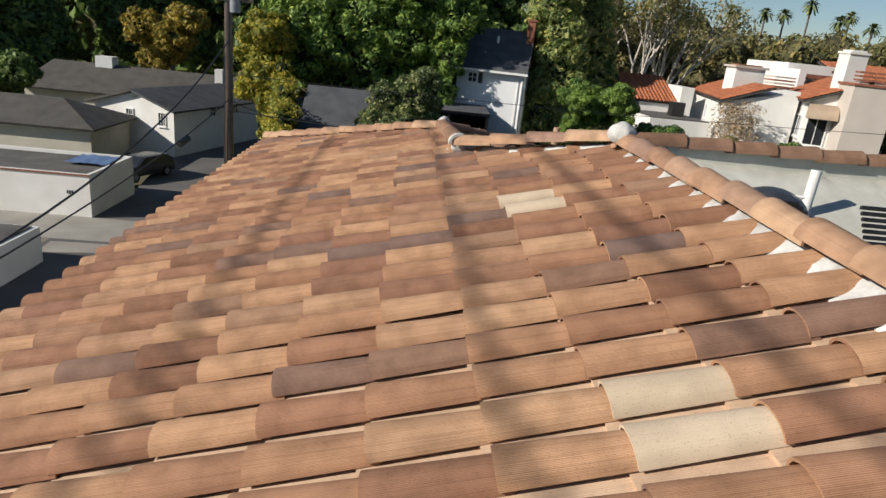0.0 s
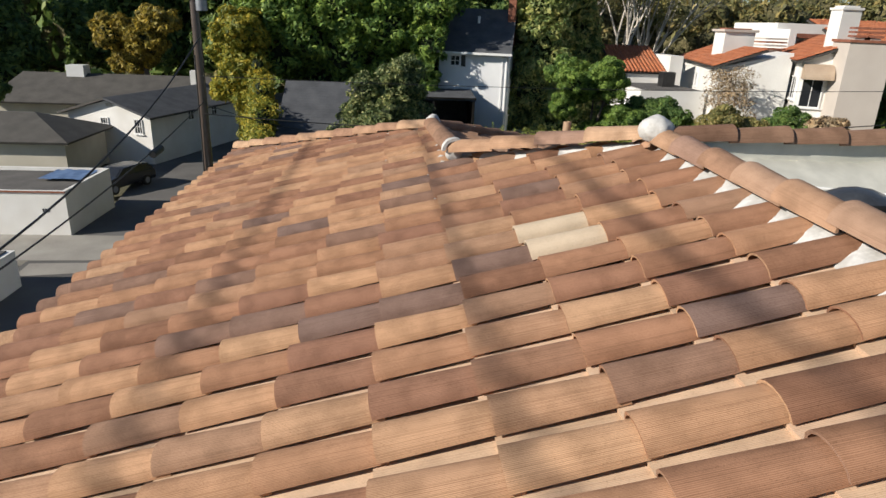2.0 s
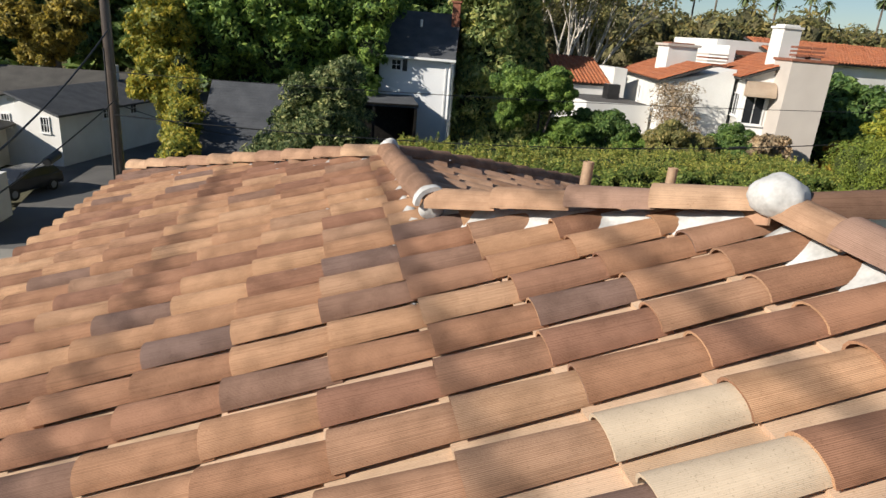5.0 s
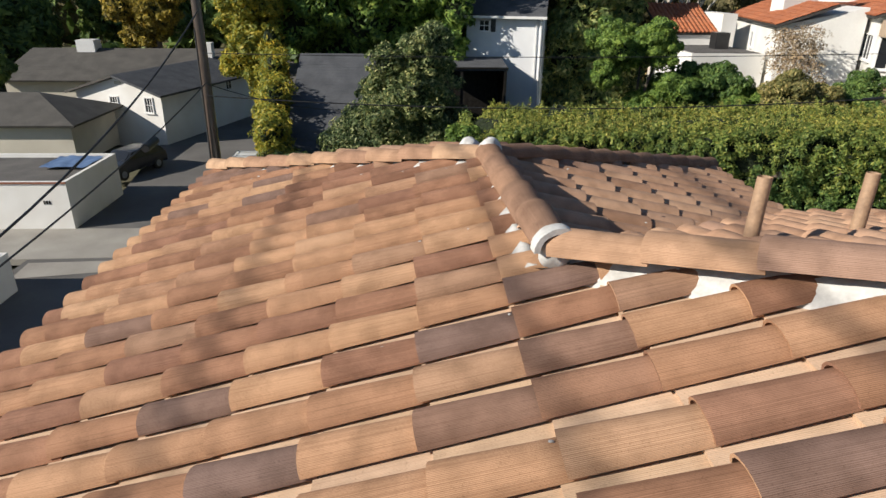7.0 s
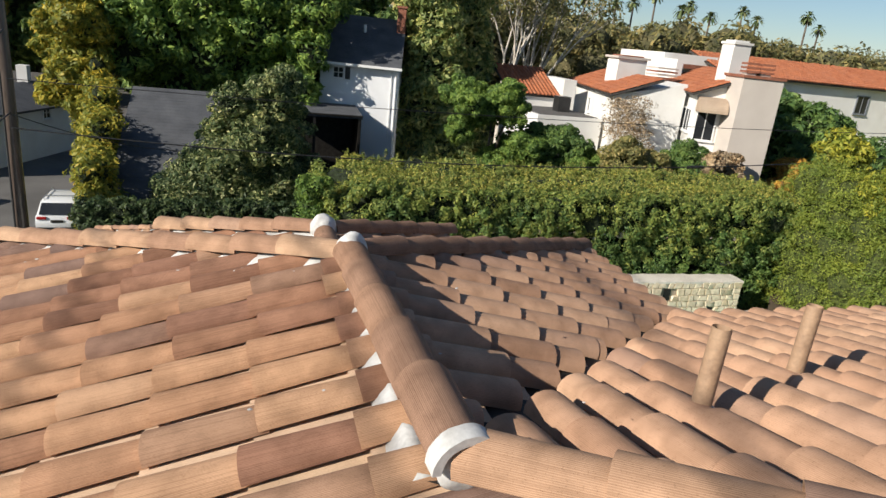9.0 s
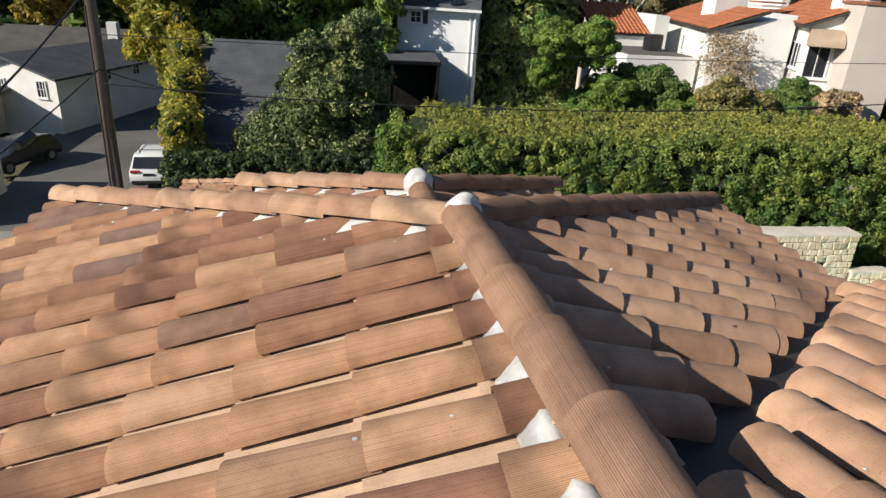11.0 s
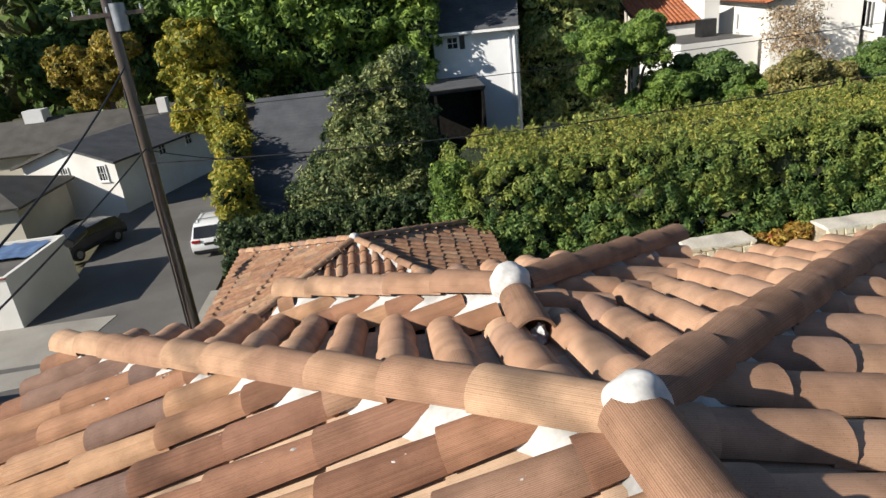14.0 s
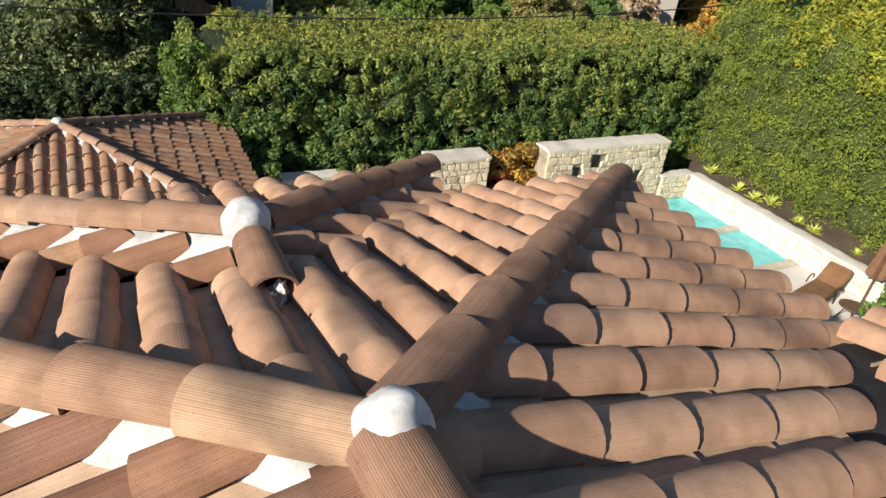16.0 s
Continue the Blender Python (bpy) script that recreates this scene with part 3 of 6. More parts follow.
def cap_row(name, label, a, b, seed, lift=0.095, material=M_CAP, end=0.0):
    """Ridge tiles from the low end a to the high end b, each lapping the one below."""
    rng = random.Random(seed)
    a, b = Vector(a), Vector(b)
    d = b - a
    x = d.normalized()
    y = Vector((0, 0, 1)).cross(x).normalized()
    m = Matrix((x, y, x.cross(y))).transposed().to_4x4()
    m.translation = a
    root = thing(name, label, "ridge tiles", kind="structure")
    root.matrix_world = m
    count = max(1, round((d.length + end - TILE) / 0.41) + 1)
    gap = (d.length + end - TILE) / max(1, count - 1)
    for k in range(count):
        u, n = k * gap, TILE
        ob = new("ridge_tile", tile_mesh("cap", n, 0, material))
        ob.parent = root
        ob.matrix_basis = Matrix.Translation((u, rng.uniform(-0.006, 0.006), lift + rng.uniform(0, 0.006))) @ Euler((rng.uniform(-0.05, 0.05), 0, rng.uniform(-0.02, 0.02))).to_matrix().to_4x4()
    return root


def mortar_row(a, b, height, seed, reach=(0.2, 0.2), material=None):
    """White mortar bedding under a row of ridge tiles, thicker and thinner, with ragged lower edges."""
    a, b = Vector(a), Vector(b)
    d = b - a
    x, n = d.normalized(), int(d.length / 0.035)
    y = Vector((-x.y, x.x))
    prof = [(-1.0, -0.02), (-0.92, 0.045), (-0.55, 0.085), (-0.2, 0.11), (0.2, 0.11), (0.55, 0.085), (0.92, 0.045), (1.0, -0.02)]
    verts, faces = [], []
    for k in range(n + 1):
        p = a + d * (k / n)
        for j, (s, h) in enumerate(prof):
            w = reach[0] if s < 0 else reach[1]
            w = w * (1 + 0.38 * noise.noise(Vector((k * 0.11, s * 2, seed))))
            q = Vector((p.x, p.y)) + y * s * w
            verts.append((q.x, q.y, height(q.x, q.y) + h + 0.018 * noise.noise(Vector((q.x * 14, q.y * 14, seed)))))
    m = len(prof)
    for k in range(n):
        for j in range(m - 1):
            faces.append((k * m + j, k * m + j + 1, (k + 1) * m + j + 1, (k + 1) * m + j))
    faces.append(tuple(range(m))[::-1]), faces.append(tuple(n * m + j for j in range(m)))
    ob = new("mortar_bed", raw_mesh("mortar_bed", verts, faces, material or M_MORTAR, True))
    return tagged(ob, "white painted mortar bed under the ridge tiles", "mortar", kind="structure")


def mortar_cap(at, r, label, seed):
    bm = bmesh.new()
    made = bmesh.ops.create_icosphere(bm, subdivisions=4, radius=1)["verts"]
    for v in made:
        k = 1 + 0.10 * noise.noise(v.co * 1.7 + Vector((seed, 0, 0))) + 0.03 * noise.noise(v.co * 6 + Vector((0, seed, 0)))
        z = v.co.z if v.co.z > 0 else v.co.z * 0.7
        v.co = Vector((v.co.x * r[0] * k, v.co.y * r[1] * k, z * r[2] * k)) + Vector(at)
    return solid("mortar_cap", bm, M_MORTAR, label, "mortar cap", "mortar caps", smooth=60)


tiled_face("roof_west", "tan and brown clay barrel tile roof slope", [(EAVE, -4.0), (EAVE, YC - EAVE * WEST4), (0, YC), (0, YB + 0.14), (1.48, YB - 1.34), (1.48, -4.0)], (1, 0), S1, deck_west, 11,
           single=lambda p: p.y < 5.4 and p.y > 0.9 and p.x > -2.2, phase=0.205, course=0.1, top_trim=lambda p: -0.01 if p.y < YB - 1.4 else (-0.13 if p.y < YB + 0.1 else (-0.13 if p.y < YC else -0.04)), specials=((0.49, 1.645), (0.49, 1.373), (0.49, 4.365), (0.49, 4.093)))
tiled_face("roof_east", "brown clay barrel tile roof slope in raking light", [(0, YB), (0, YC), (EEAVE, YC + EEAVE * EAST4), (EEAVE, NEAVE), ((NEAVE - YB) / EAST3, NEAVE)], (-1, 0), S2, deck_east, 12,
           single=lambda p: True, phase=0.11, kind="tall", tile=M_TILE_BROWN, low_trim=lambda p: 0.21 if p.x < EEAVE - 0.05 else 0.0)
tiled_face("roof_north", "clay barrel tile roof slope with vent pipes", [(1.4, YB - 1.4), (1.4, YB - 1.22), (0.09, YB + 0.09), ((NEAVE - YB) / EAST3, NEAVE), (9.5, NEAVE), (9.5, YB - 1.4)], (0, -1), S3, deck_north, 13,
           single=lambda p: p.x < 4.5, phase=0.05, kind="tall", tile=M_TILE_BROWN, low_trim=lambda p: 0.18 if p.y < NEAVE - 0.05 else 0.0)
VALLEY0 = YC + (RZ - ZD) / S4               # where the little ridge leaves the end slope
tiled_face("roof_end", "clay barrel tile hip end slope", [(0, YC), (EAVE, YC - EAVE * WEST4), (-1.47, YC - EAVE * WEST4), (-1.47, VALLEY0 + 1.47 * WEST4), (0, VALLEY0), (1.5, VALLEY0 + 1.5 * EAST4), (1.5, 11.45), (EEAVE, 11.45), (EEAVE, YC + EEAVE * EAST4)], (0, -1), S4, deck_end, 14,
           single=lambda p: True, phase=0.16, kind="tall", tile=M_TILE_BROWN)
tiled_face("roof_bump_west", "narrow clay tile slope beside the little ridge", [(0, VALLEY0), (-1.47, VALLEY0 + 1.47 * WEST4), (-1.47, YD + 1.47 * WEST4), (0, YD)], (1, 0), S1, deck_bump_w, 15, single=lambda p: True, phase=0.06, loose=0.025, trims=(0.02, 0.07))
tiled_face("roof_bump_east", "narrow clay tile slope beside the little ridge", [(0, VALLEY0), (0, YD), (1.5, YD + 1.5 * EAST4), (1.5, VALLEY0 + 1.5 * EAST4)], (-1, 0), S2, deck_bump_e, 16, single=lambda p: True, phase=0.1, loose=0.025, tile=M_TILE_BROWN)
tiled_face("roof_bump_end", "small clay tile hip end slope", [(0, YD), (-1.47, YD + 1.47 * WEST4), (1.5, YD + 1.5 * EAST4)], (0, -1), S4, deck_bump_n, 17, single=lambda p: True, phase=0.1, tile=M_TILE_BROWN)

hipline = lambda f, x, y, lift=0.0: (x, y, f(x, y) + lift)
cap_row("ridge_south", "row of tan clay ridge tiles", hipline(deck_west, 1.465, YB - 1.35), hipline(deck_west, 1.49, -3.6), 21, 0.115)
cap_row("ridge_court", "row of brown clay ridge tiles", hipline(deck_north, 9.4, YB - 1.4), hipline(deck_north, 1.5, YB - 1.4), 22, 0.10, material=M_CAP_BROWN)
cap_row("hip_break", "row of tan clay hip tiles", hipline(deck_west, 0.11, YB - 0.11, 0.085), hipline(deck_west, 1.43, YB - 1.25, 0.075), 23, 0.075)
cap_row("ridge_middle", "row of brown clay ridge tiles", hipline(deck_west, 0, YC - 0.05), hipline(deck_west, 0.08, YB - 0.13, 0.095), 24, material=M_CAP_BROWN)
cap_row("hip_west", "row of tan clay hip tiles", hipline(deck_west, EAVE, YC - EAVE * WEST4), hipline(deck_west, -0.05, YC + 0.05), 25, end=0.07)
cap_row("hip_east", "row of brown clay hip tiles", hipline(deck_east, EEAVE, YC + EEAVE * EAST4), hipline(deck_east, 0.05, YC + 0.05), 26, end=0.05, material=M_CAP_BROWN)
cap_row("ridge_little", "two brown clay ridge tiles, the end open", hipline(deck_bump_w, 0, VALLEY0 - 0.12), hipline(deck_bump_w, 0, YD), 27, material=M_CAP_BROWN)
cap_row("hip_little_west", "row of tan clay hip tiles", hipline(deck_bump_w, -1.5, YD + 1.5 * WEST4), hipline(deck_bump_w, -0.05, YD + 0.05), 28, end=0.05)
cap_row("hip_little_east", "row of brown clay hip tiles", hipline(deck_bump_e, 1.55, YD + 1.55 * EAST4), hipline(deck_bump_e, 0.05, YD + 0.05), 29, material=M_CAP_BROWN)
low = lambda *fs: (lambda x, y: min(f(x, y) for f in fs))
mortar_row((1.49, -3.6, 0), (1.47, YB - 1.4, 0), low(deck_west), 1, (0.03, 0.165))
mortar_row((0.13, YB - 0.01, 0), (1.42, YB - 1.27, 0), lambda x, y: deck_west(x, y) + 0.02, 2, (0.10, 0.11))
mortar_row((0, YB, 0), (0, YC, 0), low(deck_west, deck_east), 3, (0.11, 0.09))
mortar_row((EAVE + 0.05, YC - (EAVE + 0.05) * WEST4, 0), (0, YC, 0), low(deck_west, deck_end), 4, (0.14, 0.15))
mortar_row((EEAVE, YC + EEAVE * EAST4, 0), (0, YC, 0), low(deck_east, deck_end), 5, (0.14, 0.14))
mortar_row((-1.45, YD + 1.45 * WEST4, 0), (0, YD, 0), low(deck_bump_w, deck_bump_n), 6, (0.23, 0.2))
mortar_row((1.5, YD + 1.5 * EAST4, 0), (0, YD, 0), low(deck_bump_e, deck_bump_n), 7, (0.16, 0.12))
mortar_cap((1.42, YB - 1.36, deck_west(1.4, 0) + 0.23), (0.128, 0.128, 0.115), "white mortar dome where three ridges meet", 1)
v, f, c = barrel_verts(0.07, 0.116, 0.112, 0.0, 0.0, n=14, thick=0.028, high=1.0)
v = [(x, y * (1 + 0.05 * noise.noise(Vector((x * 30, y * 30, z * 30)))), z * (1 + 0.05 * noise.noise(Vector((x * 25, y * 25, z * 25))))) for x, y, z in v]
ob = new("mortar_collar", raw_mesh("mortar_collar", v, f, M_MORTAR, True))
ob.matrix_world = pose(0.078, YB - 0.085, RZ + 0.23, 0, 0, -84)
mortar_cap((0.08, YB - 0.11, RZ + 0.19), (0.075, 0.035, 0.085), "white mortar filling the ridge's end", 2)
tagged(ob, "white mortar collar round the ridge's end", "mortar collar", kind="structure")
mortar_cap((0.012, YC - 0.03, RZ + 0.125), (0.102, 0.102, 0.135), "white mortar dome where the hips meet", 3)
mortar_cap((0, YD + 0.02, ZD + 0.125), (0.115, 0.115, 0.125), "white mortar dome where the little hips meet", 4)

# vent pipes standing in the north slope
for px, py, h in ((1.19, 6.97, 0.415), (2.05, 7.36, 0.435)):
        z = deck_north(px, py) + 0.05
        t = thing("vent_pipe", "brown painted roof vent pipe with a pale flashing collar", "vent pipe", "vent pipes", at=(px, py, z))
        bm = bmesh.new()
        rod(bm, (0, 0, -0.1), (0.02, 0.01, h), 0.04, 0.038, 16, False), rod(bm, (0.02, 0.01, h), (0, 0, -0.1), 0.032, 0.033, 16, False)
        part("pipe", bm, M_PIPE, t, smooth=60)
        bm = bmesh.new()
        made = bmesh.ops.create_icosphere(bm, subdivisions=3, radius=1)["verts"]
        for v in made:
            v.co = Vector((v.co.x * 0.10, v.co.y * 0.13, v.co.z * 0.05 - 0.28 * v.co.y * 0.13 + 0.03)) * (1 + 0.2 * noise.noise(v.co * 3))
        part("collar", bm, M_GREY_MORTAR, t, "lumpy pale mortar collar", 60)

# crumbs of mortar on the slope, scrap of foil in the open ridge tile
rng = random.Random(77)
bm = bmesh.new()
crest = lambda y: -4.0 + 0.205 + PITCH * round((y + 4.0 - 0.205) / PITCH)
for k in range(60):
    f = rng.random()
    x = -0.25 - 2.3 * f if k % 3 else rng.uniform(-0.8, 0.7)
    y = crest((YC - x * WEST4 - rng.uniform(0.2, 0.5)) if k % 3 else rng.uniform(4.6, 8.0)) + rng.uniform(-0.02, 0.02)
    r = rng.uniform(0.002, 0.007) * (1.9 if k % 13 == 0 else 1.0)
    ball(bm, (x, y, deck_west(x, y) + 0.126), (r * 1.7, r * 1.1, r * 0.7), 1, 0.8, k)
tagged(solid("mortar_crumbs", bm, M_MORTAR, "small crumbs of mortar lying on the roof tiles", "debris"), kind="stuff")
bm = bmesh.new()
ball(bm, (0, 0, 0), (0.038, 0.05, 0.06), 3, 0.9, 5.0)
ob = solid("foil_scrap", bm, M_FOIL, "crumpled silvery scrap of flashing in a tile's open end", "flashing scrap")
ob.matrix_world = pose(0.02, 9.97, 6.225)


# ---- walls under the roof ----
def outline_wall(name, pts, z0, tops, material, label, thick=0.22):
    bm = bmesh.new()
    for (a, b), t in zip(zip(pts, pts[1:]), tops):
        d = (Vector(b) - Vector(a)).normalized()
        n = Vector((-d.y, d.x)) * thick
        prism(bm, [a, b, (b[0] + n.x, b[1] + n.y), (a[0] + n.x, a[1] + n.y)], z0, t)
    return solid(name, bm, material, label, "wall", kind="structure")


outline_wall("wall_west", [(EAVE + 0.55, 11.0), (EAVE + 0.55, -4)], -3.2, [RZ + S1 * (EAVE + 0.55) - 0.16], M_STUCCO, "white stucco house wall under the eaves")
outline_wall("wall_north", [(2.3, 11.0), (EAVE + 0.55, 11.0)], -3.2, [5.5], M_STUCCO, "white stucco house wall under the eaves")
outline_wall("wall_east", [(2.3, 8.8), (2.3, 11.0)], -3.2, [5.5], M_STUCCO, "white stucco house wall under the eaves")
outline_wall("wall_northeast", [(9.5, 8.8), (2.3, 8.8)], -3.2, [5.5], M_STUCCO, "white stucco house wall under the eaves")

# ---- the sunken flat roof behind the ridge ----
WELL = 6.15
bm = bmesh.new()
box(bm, 1.43, 9.5, -4, YB - 1.5, WELL - 0.2, WELL)
solid("flat_roof", bm, M_MEMBRANE, "white coated sunken flat roof", "flat roof", kind="structure")
bm = bmesh.new()
box(bm, 1.5, 9.5, YB - 1.44, YB - 1.37, WELL, deck_north(0, YB - 1.4) + 0.13)
solid("wall_well", bm, M_MEMBRANE, "white coated upstand wall under the ridge tiles", "wall", kind="structure")
bm = bmesh.new()                             # sloping coat at the wall's foot, its upper edge ragged
rows = []
for k in range(161):
    x = 1.5 + 8.0 * k / 160
    lip = 0.035 * noise.noise(Vector((x * 3.1, 0, 5))) + 0.02 * noise.noise(Vector((x * 11, 0, 9)))
    rows.append([bm.verts.new((x, y, z + 0.012 * noise.noise(Vector((x * 2.3, y * 4, 2))))) for y, z in ((YB - 1.43, 6.97 + lip), (YB - 1.47, 6.985 + lip), (YB - 1.62, 6.92), (YB - 1.95, 6.75), (YB - 2.4, 6.52), (YB - 3.1, WELL - 0.02))])
for a, b in zip(rows, rows[1:]):
    for i in range(5):
        bm.faces.new((a[i], b[i], b[i + 1], a[i + 1]))
solid("sloping_coat", bm, M_MEMBRANE, "uneven white sloping coat at the upstand wall's foot", "roof coating", kind="structure", smooth=50)
bm = bmesh.new()
box(bm, 1.46, 1.55, -4, YB - 1.5, WELL, deck_west(1.4, 0) - 0.01)
solid("wall_parapet", bm, M_MEMBRANE, "white coated upstand wall behind the ridge tiles", "wall", kind="structure")

# ---- ground ----
bm = bmesh.new()
bmesh.ops.create_grid(bm, x_segments=60, y_segments=60, size=1500)
for v in bm.verts:
    v.co.z = -3.2 + 0.0 * v.co.y
solid("ground", bm, M_GROUND, "dry garden ground reaching to the horizon", "ground", kind="structure")
ALLEY = -2.75
bm = bmesh.new()
prism(bm, [(-8.6, -30), (-8.9, 34), (-10.5, 60), (-14, 110), (-24, 110), (-20.5, 60), (-16.6, 38), (-16.2, -30)], -3.4, ALLEY)
solid("road", bm, M_ASPHALT, "grey asphalt alley with worn patches", "alley", kind="structure")
bm = bmesh.new()
prism(bm, [(-16.15, 26.6), (-9.0, 27.9), (-9.0, 28.5), (-16.3, 28.1)], ALLEY - 0.1, ALLEY + 0.012)
solid("gutter", bm, M_CONCRETE, "pale concrete drainage strip across the alley", "gutter", kind="structure")
bm = bmesh.new()
prism(bm, [(-8.9, 20), (-7.6, 20), (-7.9, 33), (-9.0, 33)], -3.4, ALLEY + 0.10)
solid("pavement", bm, M_CONCRETE, "pale concrete strip beside the alley", "pavement", kind="structure")
YARD = -1.3
bm = bmesh.new()
for o in ([(2.35, 8.9), (19, 8.9), (19, 17.7), (2.35, 17.7)], [(2.75, 17.7), (13.5, 17.7), (13.5, 20.05), (2.75, 20.05)], [(2.75, 20.05), (11.9, 20.05), (11.9, 22.8), (2.75, 22.8)], [(2.75, 22.8), (19, 22.8), (19, 30), (2.75, 30)], [(17.5, 17.7), (19, 17.7), (19, 22.8), (17.5, 22.8)]):
    prism(bm, o, -3.3, YARD - 0.012)
solid("yard", bm, M_PALECONC, "pale paved pool terrace", "terrace", kind="structure")


# ---- lower tiled roof ----
FX, FY, FZ, FS = -1.72, 21.75, 2.62, 0.335
f_w = lambda x, y: FZ + FS * (x - FX)
f_e = lambda x, y: FZ - FS * (x - FX)
f_s = lambda x, y: FZ + FS * (y - FY)
f_n = lambda x, y: FZ - FS * (y - FY)
H = 3.6
tiled_face("lower_roof_west", "weathered tan clay tile roof of the lower building", [(FX - H, FY - H), (FX - H, FY + H), (FX, FY)], (1, 0), FS, f_w, 31, tile=M_FAR_TILE, kind="small", single=lambda p: p.y > 21)
tiled_face("lower_roof_south", "weathered clay tile roof of the lower building", [(FX - H, FY - H), (FX, FY), (FX + H, FY - H)], (0, 1), FS, f_s, 32, tile=M_FAR_TILE, kind="small", single=lambda p: True)
tiled_face("lower_roof_east", "weathered brown clay tile roof of the lower building", [(FX, FY), (FX + H, FY + H), (FX + H, FY - H)], (-1, 0), FS, f_e, 33, tile=M_FAR_TILE, kind="small", single=lambda p: True)
tiled_face("lower_roof_north", "weathered clay tile roof of the lower building", [(FX, FY), (FX - H, FY + H), (FX + H, FY + H)], (0, -1), FS, f_n, 34, tile=M_FAR_TILE, kind="small")
for k, (sx, sy) in enumerate(((-1, -1), (-1, 1), (1, -1), (1, 1))):
    cap_row("lower_hip", "row of weathered clay hip tiles", (FX + sx * H, FY + sy * H, FZ - FS * H), (FX + sx * 0.05, FY + sy * 0.05, FZ), 41 + k)
mortar_row((FX - H, FY + H, 0), (FX, FY, 0), low(f_w, f_n), 11, (0.14, 0.14))
mortar_row((FX + H, FY - H, 0), (FX, FY, 0), low(f_e, f_s), 12, (0.14, 0.14))
mortar_cap((FX, FY, FZ + 0.13), (0.13, 0.13, 0.13), "white mortar knob on the lower roof's peak", 6)
bm = bmesh.new()
box(bm, FX - H + 0.5, FX + H - 0.5, FY - H + 0.5, FY + H - 0.5, -3.2, FZ - FS * H + 0.1)
solid("lower_building", bm, M_STUCCO, "white stucco walls of the lower building", "building")


# ---- planting ----
def shrubbery(name, label, category, blobs, count, leaf, material, seed, tufts=26, tuft=0.4, top=None, top_from=0.0, core=0.6, long=1.5, core_mat=None, solid_part=None):
    """Growth made of many leafy tufts round blobs in world places; leaves above top_from may have another colour."""
    t = thing(name, label, category)
    c, n = clump_points(blobs, count, seed, tufts, tuft, 0.9)
    if solid_part:                           # no leaves deep inside the growth
        inside = solid_part(c[:, 0], c[:, 1], c[:, 2])
        c, n = c[~inside], n[~inside]
    rng = np.random.default_rng(seed + 5)
    s = leaf * rng.uniform(0.6, 1.35, len(c))
    up = c[:, 2] + rng.normal(size=len(c)) * 0.35 > top_from if top else np.zeros(len(c), bool)
    for nm, pick, mat in (("leaves", ~up, material), ("top_leaves", up, top)):
        if pick.any():
            ob = new(nm, quads(nm, c[pick], n[pick], s[pick], mat, long))
            ob.parent = t
    # core balls, by default in the dark green painted for inner shade
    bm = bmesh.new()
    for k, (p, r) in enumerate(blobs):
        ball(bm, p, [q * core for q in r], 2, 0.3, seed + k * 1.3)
    part("foliage_core", bm, core_mat or L_CORE, t)
    return t


rng = random.Random(4)
blobs = []
for i in range(19):
    x = 2.3 + i * 0.95
    for j in range(5):
        y = 25.1 + j * 1.05 + rng.uniform(-0.25, 0.25)
        z = 2.35 + rng.uniform(-0.25, 0.25) + 0.06 * j
        blobs.append(((x + rng.uniform(-0.2, 0.2), y, z), (0.95, 0.95, 0.95)))
    for z in (-1.6, -0.7, 0.2, 1.15):
        blobs.append(((x + rng.uniform(-0.25, 0.25), 25.2 + rng.uniform(-0.2, 0.15), z), (0.95, 0.85, 0.8)))
for z in (-1.4, -0.2, 1.0, 2.0):
    for y in (26.2, 27.6, 29):
        blobs.append(((2.3, y, z), (0.8, 0.9, 0.9)))


def rosettes(centres, outward, radius, per, seed, up=0.25):
    """Leaf places and normals for many small tufts, each a burst of leaves facing out of the growth."""
    r = np.random.default_rng(seed)
    c, o = np.repeat(centres, per, 0), np.repeat(outward, per, 0)
    e = r.normal(size=c.shape) * 0.75 + o
    e /= np.linalg.norm(e, axis=1, keepdims=True) + 1e-9
    rad = np.repeat(radius, per)[:, None] * r.uniform(0.45, 1.0, (len(c), 1))
    return c + e * rad, e + r.normal(size=c.shape) * 0.4 + np.array([0, 0, up])


hedge = thing("hedge", "dense green hedge of clumped leaves with yellowing shoots on top", "hedge")
r = np.random.default_rng(3)
swell = np.vectorize(lambda a, b: noise.noise(Vector((a * 0.8, b * 0.8, 3.3))) + 0.5 * noise.noise(Vector((a * 2.1, b * 2.1, 8.1))))
n = 1700                                     # the face towards the pool
x, z = r.uniform(1.5, 20.4, n), r.uniform(-1.7, 3.0, n)
z = np.where(z > 3.0 - 0.9 * np.clip(2.9 - x, 0, None), z - 1.5, z)
face = np.stack([x, 24.45 - 0.36 * swell(x, z) + r.uniform(-0.1, 0.1, n), z], 1)
n = 420                                      # the end by the lower roof
y, z2 = r.uniform(24.6, 29.4, n), r.uniform(-1.7, 3.0, n)
end = np.stack([1.5 - 0.25 * swell(y, z2), y, z2], 1)
n = 2800                                     # the top
x2, y2 = r.uniform(1.5, 20.4, n), r.uniform(24.4, 29.7, n)
top = np.stack([x2, y2, 3.12 - 0.55 * np.clip(2.9 - x2, 0, None) ** 2 + 0.22 * swell(x2, y2) + r.uniform(-0.08, 0.08, n)], 1)
n = 900                                      # upright shoots
x3, y3 = r.uniform(1.5, 20.4, n), r.uniform(24.4, 29.7, n)
tall = r.uniform(0.15, 0.42, n) * (1 + (r.random(n) < 0.06))
